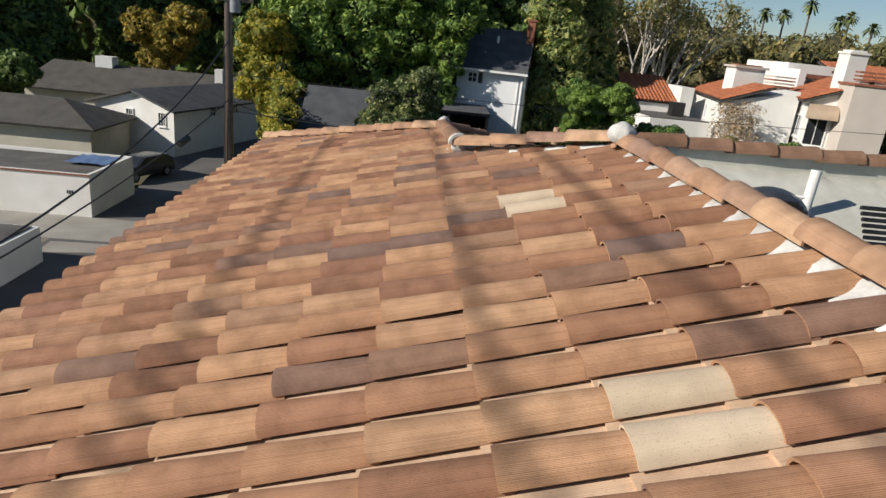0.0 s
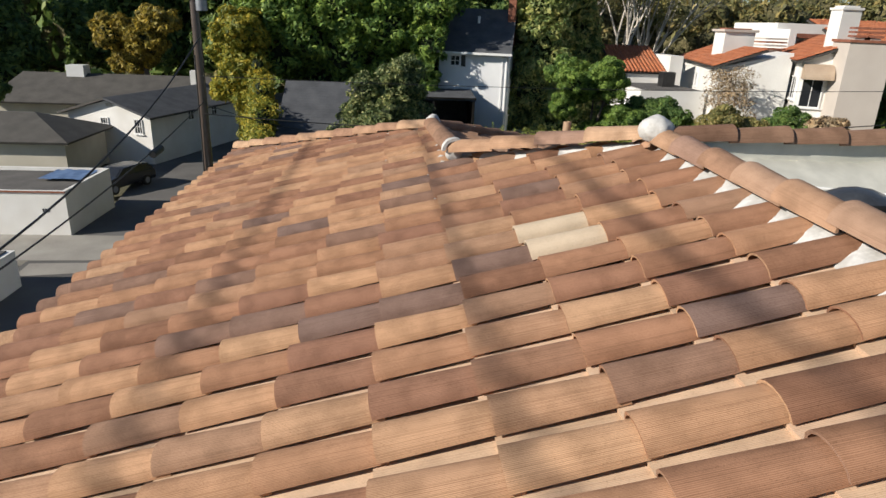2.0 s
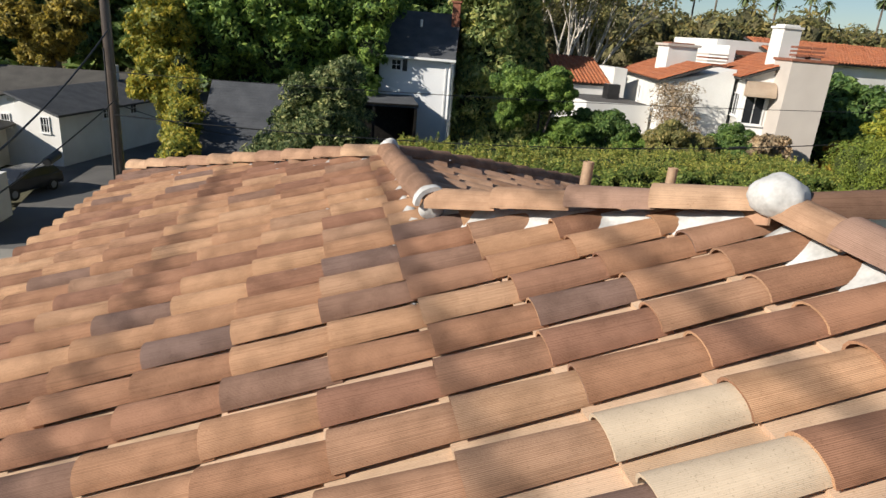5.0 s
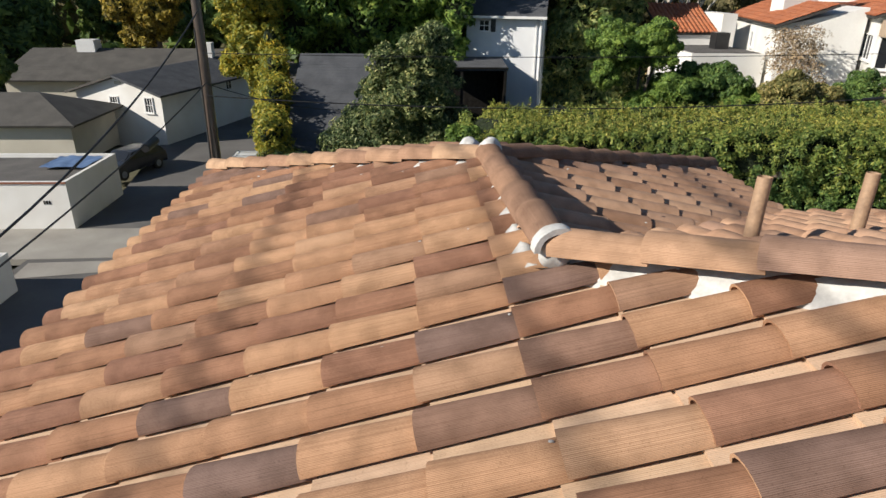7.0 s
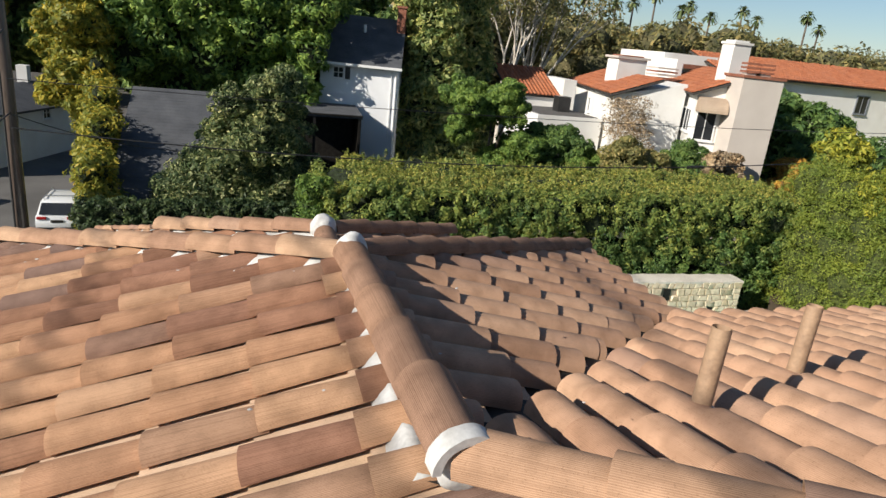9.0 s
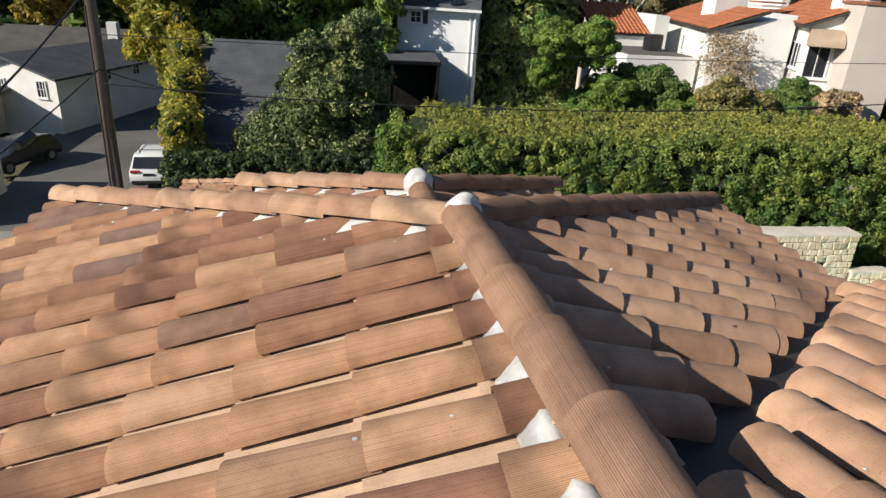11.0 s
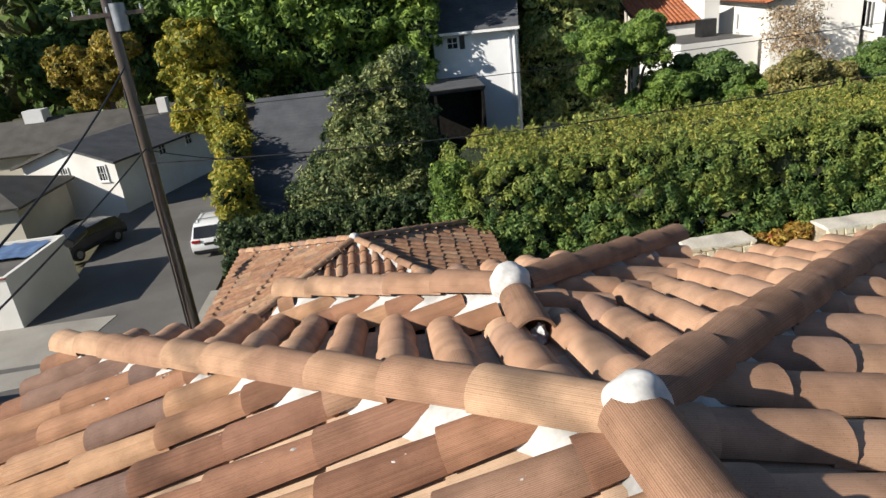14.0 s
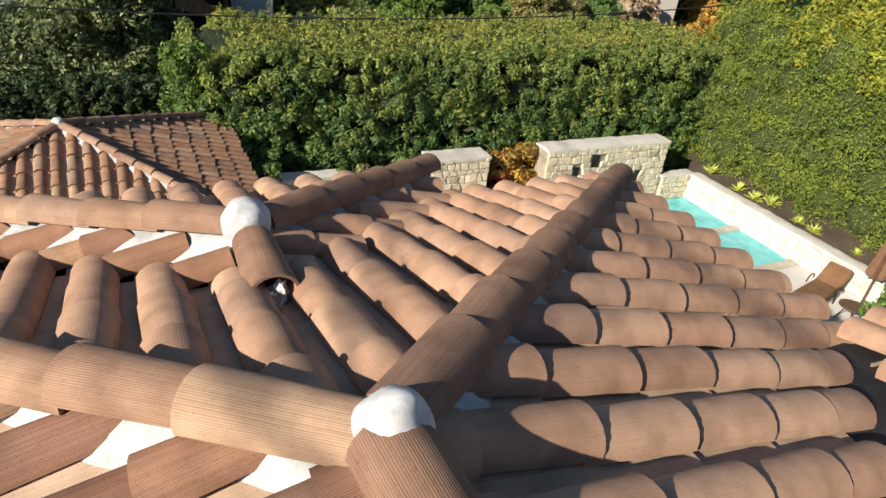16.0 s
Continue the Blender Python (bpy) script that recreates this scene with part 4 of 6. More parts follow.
shoot = np.repeat(np.stack([x3, y3, 3.15 - 0.55 * np.clip(2.9 - x3, 0, None) ** 2 + 0.2 * swell(x3, y3)], 1), 24, 0) + np.stack([np.zeros(n * 24), np.zeros(n * 24), np.repeat(tall, 24) * r.uniform(0.1, 1.0, n * 24) ** 0.6], 1) + r.normal(size=(n * 24, 3)) * 0.035
both = np.concatenate([face, end])
out = np.concatenate([np.tile([0, -0.9, 0.35], (len(face), 1)), np.tile([-0.9, 0, 0.35], (len(end), 1))])
reach = r.uniform(0.16, 0.36, len(both))
# higher tufts take the lighter greens, as painted light on the hedge
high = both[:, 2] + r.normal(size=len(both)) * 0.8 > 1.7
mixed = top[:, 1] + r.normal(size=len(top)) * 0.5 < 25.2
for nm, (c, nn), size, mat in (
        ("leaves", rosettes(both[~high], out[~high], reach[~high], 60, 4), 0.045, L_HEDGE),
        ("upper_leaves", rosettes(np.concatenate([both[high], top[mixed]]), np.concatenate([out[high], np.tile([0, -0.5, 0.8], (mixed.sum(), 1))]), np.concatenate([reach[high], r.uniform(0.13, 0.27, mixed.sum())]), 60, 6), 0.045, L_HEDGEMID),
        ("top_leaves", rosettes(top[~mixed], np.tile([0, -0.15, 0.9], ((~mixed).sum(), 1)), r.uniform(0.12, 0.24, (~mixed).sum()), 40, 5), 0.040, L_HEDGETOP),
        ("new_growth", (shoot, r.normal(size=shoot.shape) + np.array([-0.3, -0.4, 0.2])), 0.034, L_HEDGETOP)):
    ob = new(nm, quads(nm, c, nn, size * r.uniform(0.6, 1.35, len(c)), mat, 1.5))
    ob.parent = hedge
# dark cores paint the shade behind the hedge's tufts
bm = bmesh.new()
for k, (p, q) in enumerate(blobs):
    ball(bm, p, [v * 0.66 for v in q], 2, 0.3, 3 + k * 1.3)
part("foliage_core", bm, L_CORE, hedge)
rng2 = random.Random(12)
shrubbery("bush", "fluffy pale green bush at the hedge's end", "bush", [((1.3 + rng2.uniform(-0.35, 0.45), 25.1 + rng2.uniform(-0.5, 0.5), -1.4 + 0.48 * k), (0.55, 0.55, 0.5)) for k in range(10)], 11000, 0.045, L_MID, 13, 12, 0.45)
blobs = []
for i in range(15):
    y = 10.5 + i * 1.02
    for z in (-0.9, 0.2, 1.2, 2.2, 3.2, 4.1):
        blobs.append(((19.45 + 0.12 * z + rng.uniform(-0.12, 0.12), y + rng.uniform(-0.2, 0.2), z), (0.9, 0.95, 0.95)))
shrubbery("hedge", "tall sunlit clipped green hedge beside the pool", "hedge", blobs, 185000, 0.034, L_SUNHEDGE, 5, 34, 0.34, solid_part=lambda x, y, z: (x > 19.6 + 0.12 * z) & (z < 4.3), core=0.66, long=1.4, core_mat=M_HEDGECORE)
blobs = []
for i in range(17):
    x = -6.3 + i * 0.5
    for z in (-1.9, -1.2, -0.5, 0.2, 0.85, 1.3):
        blobs.append(((x + rng.uniform(-0.08, 0.08), 28.0 + rng.uniform(-0.08, 0.08), z + 0.012 * i), (0.44, 0.46, 0.44)))
shrubbery("ivy", "dark ivy covering a garden wall", "ivy", blobs, 52000, 0.05, L_IVY, 8, 22, 0.36, core=0.75)
blobs = []
for i in range(22):
    k = i / 21
    y = 30.0 + 16 * k
    x = -6.55 - 1.0 * k - 3.0 * k * k + rng.uniform(-0.2, 0.2)
    top = 1.6 + 3.2 * min(1, k * 1.5) + rng.uniform(-0.4, 0.4)
    z = -2.0
    while z < top:
        blobs.append(((x + rng.uniform(-0.2, 0.2), y + rng.uniform(-0.3, 0.3), z), (0.6, 0.8, 0.7)))
        z += 1.0
shrubbery("vine", "yellow-green vine climbing a fence beside the alley", "vine", blobs, 34000, 0.085, L_VINE, 9, 22, 0.42)


def blobs_in(seed, n, centre, size, r):
    rng = random.Random(seed)
    return [((centre[0] + rng.uniform(-1, 1) * size[0], centre[1] + rng.uniform(-1, 1) * size[1], centre[2] + rng.uniform(-1, 1) * size[2]), (r * rng.uniform(0.75, 1.2),) * 2 + (r * rng.uniform(0.65, 1.0),)) for _ in range(n)]


def cone_blobs(seed, n, h0, h1, r0, r1):
    rng = random.Random(seed)
    out = []
    for k in range(n):
        f = k / (n - 1)
        r = r0 + (r1 - r0) * f
        a = rng.uniform(0, 6.28)
        out.append(((math.cos(a) * r * 0.5, math.sin(a) * r * 0.5, h0 + (h1 - h0) * f), (r, r, r * 0.95)))
    return out


G = -2.75
tree("glossy broadleaf tree with pale sunlit leaf tips", (-1.7, 31.2, G), 9, [((c[0] + 1.5 * (c[2] - 2.4) / 5.8, c[1], c[2] + 0.25), r) for c, r in cone_blobs(11, 16, 2.4, 8.2, 2.2, 0.75)] + [((-1.9, -0.2, 3.2), (1.15, 1.1, 1.2)), ((2.2, 0, 3.2), (1.5, 1.2, 1.4)), ((1.6, 0, 5.2), (1.3, 1.2, 1.4)), ((2.9, 0.3, 2.0), (1.2, 1.1, 1.2)), ((2.6, 0.2, 4.6), (1.1, 1.0, 1.2))] + [((0.6 + math.cos(k * 2.4) * (2.3 - 0.12 * k), math.sin(k * 2.4) * 1.6, 2.6 + 0.42 * k), (0.62, 0.6, 0.7)) for k in range(14)], 96000, 0.062, L_GLOSSY, 51, tufts=26, limbs=4)
tree("huge dark green broadleaf tree", (-2.5, 46.0, G), 16, blobs_in(2, 20, (-0.6, 0, 11), (5.2, 2.5, 4.2), 2.4) + [((-5.5, 0, 9), (2.4, 2.2, 2.4)), ((3.6, -0.5, 10.4), (1.7, 1.7, 2.0)), ((3.2, -1.0, 7.4), (1.5, 1.5, 1.7)), ((1.5, -1, 6.3), (2.2, 2, 1.9)), ((-2.5, -1, 6.3), (2.3, 2, 1.9)), ((-5.2, -2.4, 8.4), (1.9, 1.6, 1.7)), ((-3.4, -2.8, 9.6), (1.9, 1.6, 1.9)), ((-1.2, -2.6, 8.6), (1.9, 1.6, 1.8)), ((-4.6, -2.6, 11.2), (2.0, 1.6, 1.8)), ((-1.4, -2.8, 11.4), (2.1, 1.7, 2.0)), ((1.4, -2.8, 10.2), (1.9, 1.6, 2.0)), ((4.6, -3.2, 11.6), (1.5, 1.3, 1.7)), ((4.2, -3.3, 9.2), (1.2, 1.2, 1.3)), ((3.4, -3.4, 7.2), (1.4, 1.3, 1.5))], 98000, 0.13, L_TREE, 52, trunk=0.5, tufts=26, limbs=8)
tree("broad green tree with a sunlit yellow side", (-9.3, 43, G), 11, blobs_in(4, 12, (0, 0, 7.6), (1.3, 2.0, 2.4), 1.4), 38000, 0.105, L_VINE, 53, trunk=0.35, tufts=26)
tree("round bright green tree behind the hedge", (10.3, 36, G), 9, blobs_in(5, 22, (0, 0, 6.0), (1.9, 1.4, 2.5), 0.95), 90000, 0.06, L_MID, 54, tufts=22)
tree("smaller green tree beside the round one", (13.6, 35, G), 7, blobs_in(15, 13, (0, 0, 5.2), (1.1, 0.8, 1.7), 0.85), 44000, 0.06, L_HEDGE, 58, tufts=26)
tree("tall dark conifer beside the white house", (9.6, 47, G), 17, cone_blobs(6, 18, 2.5, 15.5, 2.6, 1.4), 34000, 0.14, L_CONIFER, 55, trunk=0.4, tufts=26)
tree("tall dark conifer with olive tips", (12.2, 49, G), 17, cone_blobs(7, 18, 3.0, 15.5, 2.2, 1.3), 27000, 0.15, L_CONIFER, 56, trunk=0.4, tufts=26)
tree("yellow-green broadleaf tree above the hedge", (21.2, 17.6, -1.3), 8, blobs_in(31, 26, (0, 0, 5.2), (1.5, 4.6, 1.7), 1.2), 120000, 0.055, L_YELLOW, 57, tufts=30)
tree("leafy green shrub before the low annexe", (15.5, 34.4, G), 6, blobs_in(48, 9, (0, 0, 4.9), (1.2, 0.7, 1.0), 0.85), 30000, 0.06, L_MID, 76, tufts=24)
tree("small olive shrub before the pale villa", (17.3, 33.6, G), 6, blobs_in(32, 6, (0, 0, 5.5), (1.3, 0.8, 1.0), 1.1), 32000, 0.06, L_OLIVE, 59, tufts=26)
tree("dark green shrub before the pale villa", (20.2, 33.0, G), 6, blobs_in(33, 6, (0, 0, 5.4), (1.0, 0.8, 0.9), 1.1), 32000, 0.06, L_HEDGE, 60, tufts=26)
tree("bare brown twiggy bush by the villa", (18.2, 35.9, G), 8, blobs_in(34, 9, (0, 0, 7.3), (1.1, 0.7, 0.9), 0.9), 3600, 0.05, L_DRY, 61, bark=M_PALEBARK, trunk=0.12, tufts=40, core=0)
tree("twiggy grey-brown bush by the villa", (21.6, 32.6, G), 6, blobs_in(35, 5, (0, 0, 5.4), (0.9, 0.6, 0.9), 0.8), 7000, 0.09, L_DRY, 62, tufts=30, core=0)
tree("green creeper-covered tree beside the tall block", (32.0, 38.8, G), 9, blobs_in(36, 9, (0, 0, 6.2), (1.9, 1.4, 2.2), 1.5), 14000, 0.15, L_HEDGE, 63, tufts=26)
tree("rusty red flowering bush", (28.8, 34.2, G), 6, blobs_in(37, 6, (0, 0, 4.6), (1.6, 0.6, 1.0), 0.9), 8000, 0.11, L_RUST, 64, tufts=26)
tree("autumn-coloured tree behind the cottages", (-25.5, 70, G), 14, blobs_in(38, 10, (0, 0, 8.2), (3.0, 2.0, 2.6), 1.8), 18000, 0.18, L_AUTUMN, 65, trunk=0.35, tufts=26)
tree("bare grey-brown tree beside the alley's end", (-15.5, 66, G), 8, blobs_in(39, 7, (0, 0, 5.4), (2.2, 1.4, 1.6), 1.3), 9000, 0.14, L_OLIVE, 66, tufts=26)
tree("dark conifer behind the cottages", (-47, 78, G), 20, cone_blobs(8, 18, 2, 19, 5.0, 2.2), 20000, 0.3, L_DARK, 67, trunk=0.5, tufts=26)
tree("dark shrub in front of the cottages", (-33.0, 52, G), 7, blobs_in(40, 7, (0, 0, 4.8), (2.6, 1.2, 1.4), 1.5), 10000, 0.18, L_DARK, 68, tufts=26)
tree("dark broadleaf tree at the alley's end", (-17, 84, G), 18, blobs_in(41, 14, (0, 0, 11), (6, 3, 5), 3.2), 16000, 0.34, L_DARK, 69, trunk=0.5, tufts=26)
tree("dark broadleaf tree far behind the roofs", (-33, 88, G), 20, blobs_in(42, 14, (0, 0, 12), (8, 3, 6), 3.6), 16000, 0.38, L_DARK, 70, trunk=0.5, tufts=26)
tree("dark broadleaf tree far behind the roofs", (-6, 78, G), 18, blobs_in(43, 14, (0, 0, 11), (6, 3, 5.5), 3.4), 16000, 0.36, L_DARK, 71, trunk=0.5, tufts=26)
tree("dark broadleaf tree far behind the roofs", (6, 70, G), 18, blobs_in(44, 10, (0, 0, 11), (5, 3, 5.5), 3.0), 12000, 0.34, L_DARK, 72, trunk=0.5, tufts=26)
tree("broad dark tree by the yards", (-60, 66, G), 18, blobs_in(45, 12, (0, 0, 10), (6, 4, 6), 3.4), 12000, 0.36, L_DARK, 73, trunk=0.5, tufts=26)


tree("yellow-green shrub mass beyond the tall hedge", (25.5, 24.0, -1.3), 8, blobs_in(46, 14, (0, 0, 4.6), (3.2, 5.5, 1.2), 1.5), 22000, 0.10, L_YELLOW, 74, tufts=26)
tree("green and yellow shrub mass in the far garden", (33.0, 31.0, -1.5), 8, blobs_in(47, 12, (0, 0, 4.4), (3.5, 4.0, 1.0), 1.5), 20000, 0.10, L_HEDGE, 75, tufts=26)


# bare pale-trunked trees beyond the gardens
def bare_tree(foot, h, seed):
    t = thing("bare_tree", "leggy pale-barked tree with sparse olive leaves", "tree", "pale-barked trees", at=foot)
    rng = random.Random(seed)
    bm = bmesh.new()
    tips = []
    def grow(a, d, length, r, depth):
        b = a + d * length
        rod(bm, a, b, r, r * 0.7, 6, False)
        if depth == 0:
            tips.append(b)
            return
        for _ in range(rng.choice((2, 2, 3))):
            e = (d + Vector((rng.uniform(-1, 1), rng.uniform(-1, 1), rng.uniform(0.1, 0.6))) * 0.45).normalized()
            grow(b, e, length * rng.uniform(0.6, 0.85), r * 0.62, depth - 1)
    for _ in range(2):
        grow(Vector((rng.uniform(-0.4, 0.4), 0, -0.3)), Vector((rng.uniform(-0.25, 0.25), rng.uniform(-0.2, 0.2), 1)).normalized(), h * 0.33, 0.26, 4)
    part("trunk", bm, M_PALEBARK, t, smooth=60)
    c = np.array([p[:] for p in tips])
    r2 = np.random.default_rng(seed)
    c = np.repeat(c, 40, 0) + r2.normal(size=(len(c) * 40, 3)) * 0.6
    ob = new("crown", quads("crown", c, r2.normal(size=c.shape), 0.16 * r2.uniform(0.6, 1.3, len(c)), L_OLIVE))
    ob.parent = t
    return t


for k, (x, y, h) in enumerate(((14.5, 66, 17), (18.5, 68, 18), (21.5, 64, 17), (24.5, 68, 18), (17, 74, 16), (27, 72, 15))):
    bare_tree((x, y, G), h, 80 + k)


# far woods, one mass of foliage
def woods(name, label, rows, material, seed, leaf=0.6, count=26000):
    rng = random.Random(seed)
    blobs = []
    for x0, x1, y, z0, z1, r in rows:
        x = x0
        while x < x1:
            top = rng.uniform(z0, z1)
            z = top
            while z > G:
                blobs.append(((x + rng.uniform(-1, 1) * r * 0.4, y + rng.uniform(-2, 2), z), (r, r, r * 0.9)))
                z -= r * 1.3
            x += r * rng.uniform(0.9, 1.5)
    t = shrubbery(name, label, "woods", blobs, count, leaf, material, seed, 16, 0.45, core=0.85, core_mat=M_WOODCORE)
    return tagged(t, kind="stuff")


woods("far_woods", "olive and green treetops in the distance", [(14, 70, 84, 7.5, 10.5, 3.0), (30, 100, 100, 9.0, 12, 3.6), (8, 140, 125, 7.5, 10.5, 4.2), (20, 200, 170, 8, 12, 6)], L_FARWOOD, 91, 0.36, 52000)
woods("far_woods", "dark treetops in the distance", [(-90, 10, 104, 9, 20, 5), (-140, 10, 130, 8, 17, 6)], L_DARK, 92, 0.8, 28000)
woods("far_woods", "rusty olive treetops in the distance", [(36, 60, 76, 7.5, 10, 2.4), (60, 86, 80, 7, 10, 2.6)], L_FARWOOD, 93, 0.3, 20000)


def palm(foot, h, seed):
    t = thing("palm_tree", "tall thin fan palm with a ragged crown", "palm tree", "palms", at=foot)
    bm = bmesh.new()
    rod(bm, (0, 0, -0.3), (0.2, 0, h * 0.5), 0.26, 0.2, 8), rod(bm, (0.2, 0, h * 0.5), (0.1, 0, h), 0.2, 0.17, 8)
    part("trunk", bm, M_BARK, t, smooth=60)
    rng = random.Random(seed)
    bm = bmesh.new()
    for k in range(60):
        a, e = rng.uniform(0, 6.28), rng.uniform(-0.9, 1.2)
        d = Vector((math.cos(a) * math.cos(e), math.sin(a) * math.cos(e), math.sin(e)))
        s = d.cross(Vector((0, 0, 1))).normalized() * 0.2
        c = Vector((0.1, 0, h))
        p, q = c + d * 1.0, c + d * 1.7 - Vector((0, 0, 0.55))
        vs = [bm.verts.new(v) for v in (c, p - s, q - s * 0.5, q + s * 0.5, p + s)]
        bm.faces.new(vs)
    part("crown", bm, L_PALM, t)
    return t


for k, (x, y, h) in enumerate(((40.8, 120, 20.5), (55.7, 120, 20.7), (62.1, 120, 20.7), (66.3, 121, 21), (70.2, 120, 23), (75.6, 119, 20.7), (79.3, 122, 22), (81.4, 118, 20), (90, 120, 22), (97, 124, 21), (104, 118, 22.5), (115, 126, 21))):
    palm((x, y, G), h, 100 + k)


# ---- buildings ----
def plate(bm, c, w, h, d, face):
    """A thin upright block of width w, height h, depth d at c, facing -y, +y, -x or +x."""
    x, y, z = c
    if face in ("-y", "+y"):
        box(bm, x - w / 2, x + w / 2, y - d / 2, y + d / 2, z - h / 2, z + h / 2)
    else:
        box(bm, x - d / 2, x + d / 2, y - w / 2, y + w / 2, z - h / 2, z + h / 2)


def window(parent, c, w, h, face="-y", cols=2, rows=2, shutters=False, frame_mat=None, name="window"):
    """A framed window set into a wall face at c: frame, sill and dark panes."""
    out = {"-y": (0, -1), "+y": (0, 1), "-x": (-1, 0), "+x": (1, 0)}[face]
    side = (1, 0) if out[0] == 0 else (0, 1)
    def at(u, v, k):
        return (c[0] + side[0] * u + out[0] * k, c[1] + side[1] * u + out[1] * k, c[2] + v)
    bm = bmesh.new()
    f = 0.07
    rims = []
    for k in (-0.02, 0.08):
        for g in (f / 2, -f / 2):
            rims.append([bm.verts.new(at(u * (w / 2 + g), v * (h / 2 + g), k)) for u, v in ((-1, -1), (1, -1), (1, 1), (-1, 1))])
    back_out, back_in, front_out, front_in = rims
    for i in range(4):
        j = (i + 1) % 4
        for a, b in ((back_out, front_out), (front_out, front_in), (front_in, back_in), (back_in, back_out)):
            bm.faces.new((a[i], a[j], b[j], b[i]))
    win = part(name, bm, frame_mat or M_WHITEPAINT, parent, "framed window")
    bars = [(-w / 2 + w * k / cols, 0, 0.035, h) for k in range(1, cols)] + [(0, -h / 2 + h * k / rows, w, 0.035) for k in range(1, rows)]
    for u, v, ww, hh in bars:
        bm = bmesh.new()
        plate(bm, at(u, v, 0.025 if ww < hh else 0.022), ww, hh, 0.05 if ww < hh else 0.045, face)
        part("glazing_bar", bm, frame_mat or M_WHITEPAINT, win)
    for a in range(cols):
        bm = bmesh.new()
        plate(bm, at(-w / 2 + w * (a + 0.5) / cols, 0, 0.006), w / cols - 0.03, h - 0.02, 0.02, face)
        part("pane", bm, M_DARKGLASS, win)
    bm = bmesh.new()
    plate(bm, at(0, -h / 2 - 0.07, 0.06), w + 0.2, 0.06, 0.16, face)
    part("sill", bm, frame_mat or M_WHITEPAINT, win)
    if shutters:
        for s in (-1, 1):
            bm = bmesh.new()
            plate(bm, at(s * (w / 2 + 0.24), 0, 0.03), 0.36, h + 0.1, 0.05, face)
            part("shutter", bm, M_BLACKPLASTIC, parent, "black louvred shutter")
    return win


def block(parent, x0, x1, y0, y1, z0, z1, material, name="wall", label=""):
    bm = bmesh.new()
    box(bm, x0, x1, y0, y1, z0, z1)
    return part(name, bm, material, parent, label)


def gable_wall(parent, x0, x1, y0, y1, z0, eave, peak, xm, material):
    bm = bmesh.new()
    pts = [(x0, z0), (x1, z0), (x1, eave), (xm, peak), (x0, eave)]
    a = [bm.verts.new((x, y0, z)) for x, z in pts]
    b = [bm.verts.new((x, y1, z)) for x, z in pts]
    bm.faces.new(a), bm.faces.new(b[::-1])
    for k in range(5):
        j = (k + 1) % 5
        bm.faces.new((a[k], a[j], b[j], b[k]))
    return part("wall", bm, material, parent)


def slope(parent, corners, material, thick=0.16, courses=0, name="roof"):
    """A roof slab through four corners (low, low, high, high), with lapped shingle courses."""
    q = [Vector(c) for c in corners]
    n = (q[1] - q[0]).cross(q[3] - q[0]).normalized()
    if n.z < 0:
        n = -n
    bm = bmesh.new()
    def slab(bm, a, b, c, d, t, lift0, lift1):
        top = [bm.verts.new(p + n * l) for p, l in ((a, lift0), (b, lift0), (c, lift1), (d, lift1))]
        bot = [bm.verts.new(p - n * t) for p in (a, b, c, d)]
        bm.faces.new(top), bm.faces.new(bot[::-1])
        for k in range(4):
            j = (k + 1) % 4
            bm.faces.new((bot[k], bot[j], top[j], top[k]))
    if not courses:
        slab(bm, *q, thick, 0, 0)
    else:
        slab(bm, *q, thick, -0.03, -0.03)
    roof = part(name, bm, material, parent)
    for k in range(courses):
        f0, f1 = k / courses, (k + 1) / courses
        bm = bmesh.new()
        slab(bm, q[0].lerp(q[3], f0), q[1].lerp(q[2], f0), q[1].lerp(q[2], f1), q[0].lerp(q[3], f1), 0.025, 0.005, 0.0)
        part("shingle_course", bm, material, roof)
    return roof


# dark shingle house beside the alley
h = thing("shingle_house", "low house with a dark grey shingle gable roof", "house")
gable_wall(h, -6.1, -0.1, 32.6, 43.4, G, 0.4, 0.4, -3, M_STUCCO)
slope(h, [(-6.6, 31.9, 0.5), (0.2, 31.9, 0.5), (0.2, 38, 4.5), (-6.45, 38, 4.5)], M_SHINGLE, courses=34)
slope(h, [(0.2, 44.1, 0.5), (-6.6, 44.1, 0.5), (-6.45, 38, 4.5), (0.2, 38, 4.5)], M_SHINGLE)
bm = bmesh.new()
prism(bm, [(-6.1, 32.2), (-5.95, 32.2), (-5.95, 43.8), (-6.1, 43.8)], 0.2, lambda x, y: 4.3 - abs(y - 38) * 0.656)
part("gable_end", bm, M_STUCCO, h)

# white two-storey house
h = thing("white_house", "white two-storey house with a dark shingle roof", "house")
block(h, 2.4, 6.9, 43, 51, G, 6.2, M_SIDING)
slope(h, [(2.0, 42.6, 6.16), (7.05, 42.6, 6.16), (6.95, 47, 8.85), (2.2, 47, 8.85)], M_SHINGLE, courses=22)
slope(h, [(7.05, 51.4, 6.16), (2.0, 51.4, 6.16), (2.2, 47, 8.85), (6.95, 47, 8.85)], M_SHINGLE)
window(h, (3.45, 43, 5.6), 0.6, 0.62, "-y", 2, 2)
bm = bmesh.new()
plate(bm, (3.98, 42.98, 5.6), 0.28, 0.7, 0.06, "-y")
part("shutter", bm, M_BLACKPLASTIC, h, "black shutter beside the window")
bm = bmesh.new()
rod(bm, (6.78, 42.93, 6.1), (6.78, 42.93, -2.7), 0.06, 0.06, 8), rod(bm, (6.5, 42.93, 6.1), (6.5, 42.93, 2.0), 0.03, 0.03, 8)
part("downpipe", bm, M_WHITEPAINT, h)
bm = bmesh.new()
box(bm, 2.1, 7.1, 42.5, 42.62, 6.02, 6.16)
part("gutter", bm, M_WHITEPAINT, h)
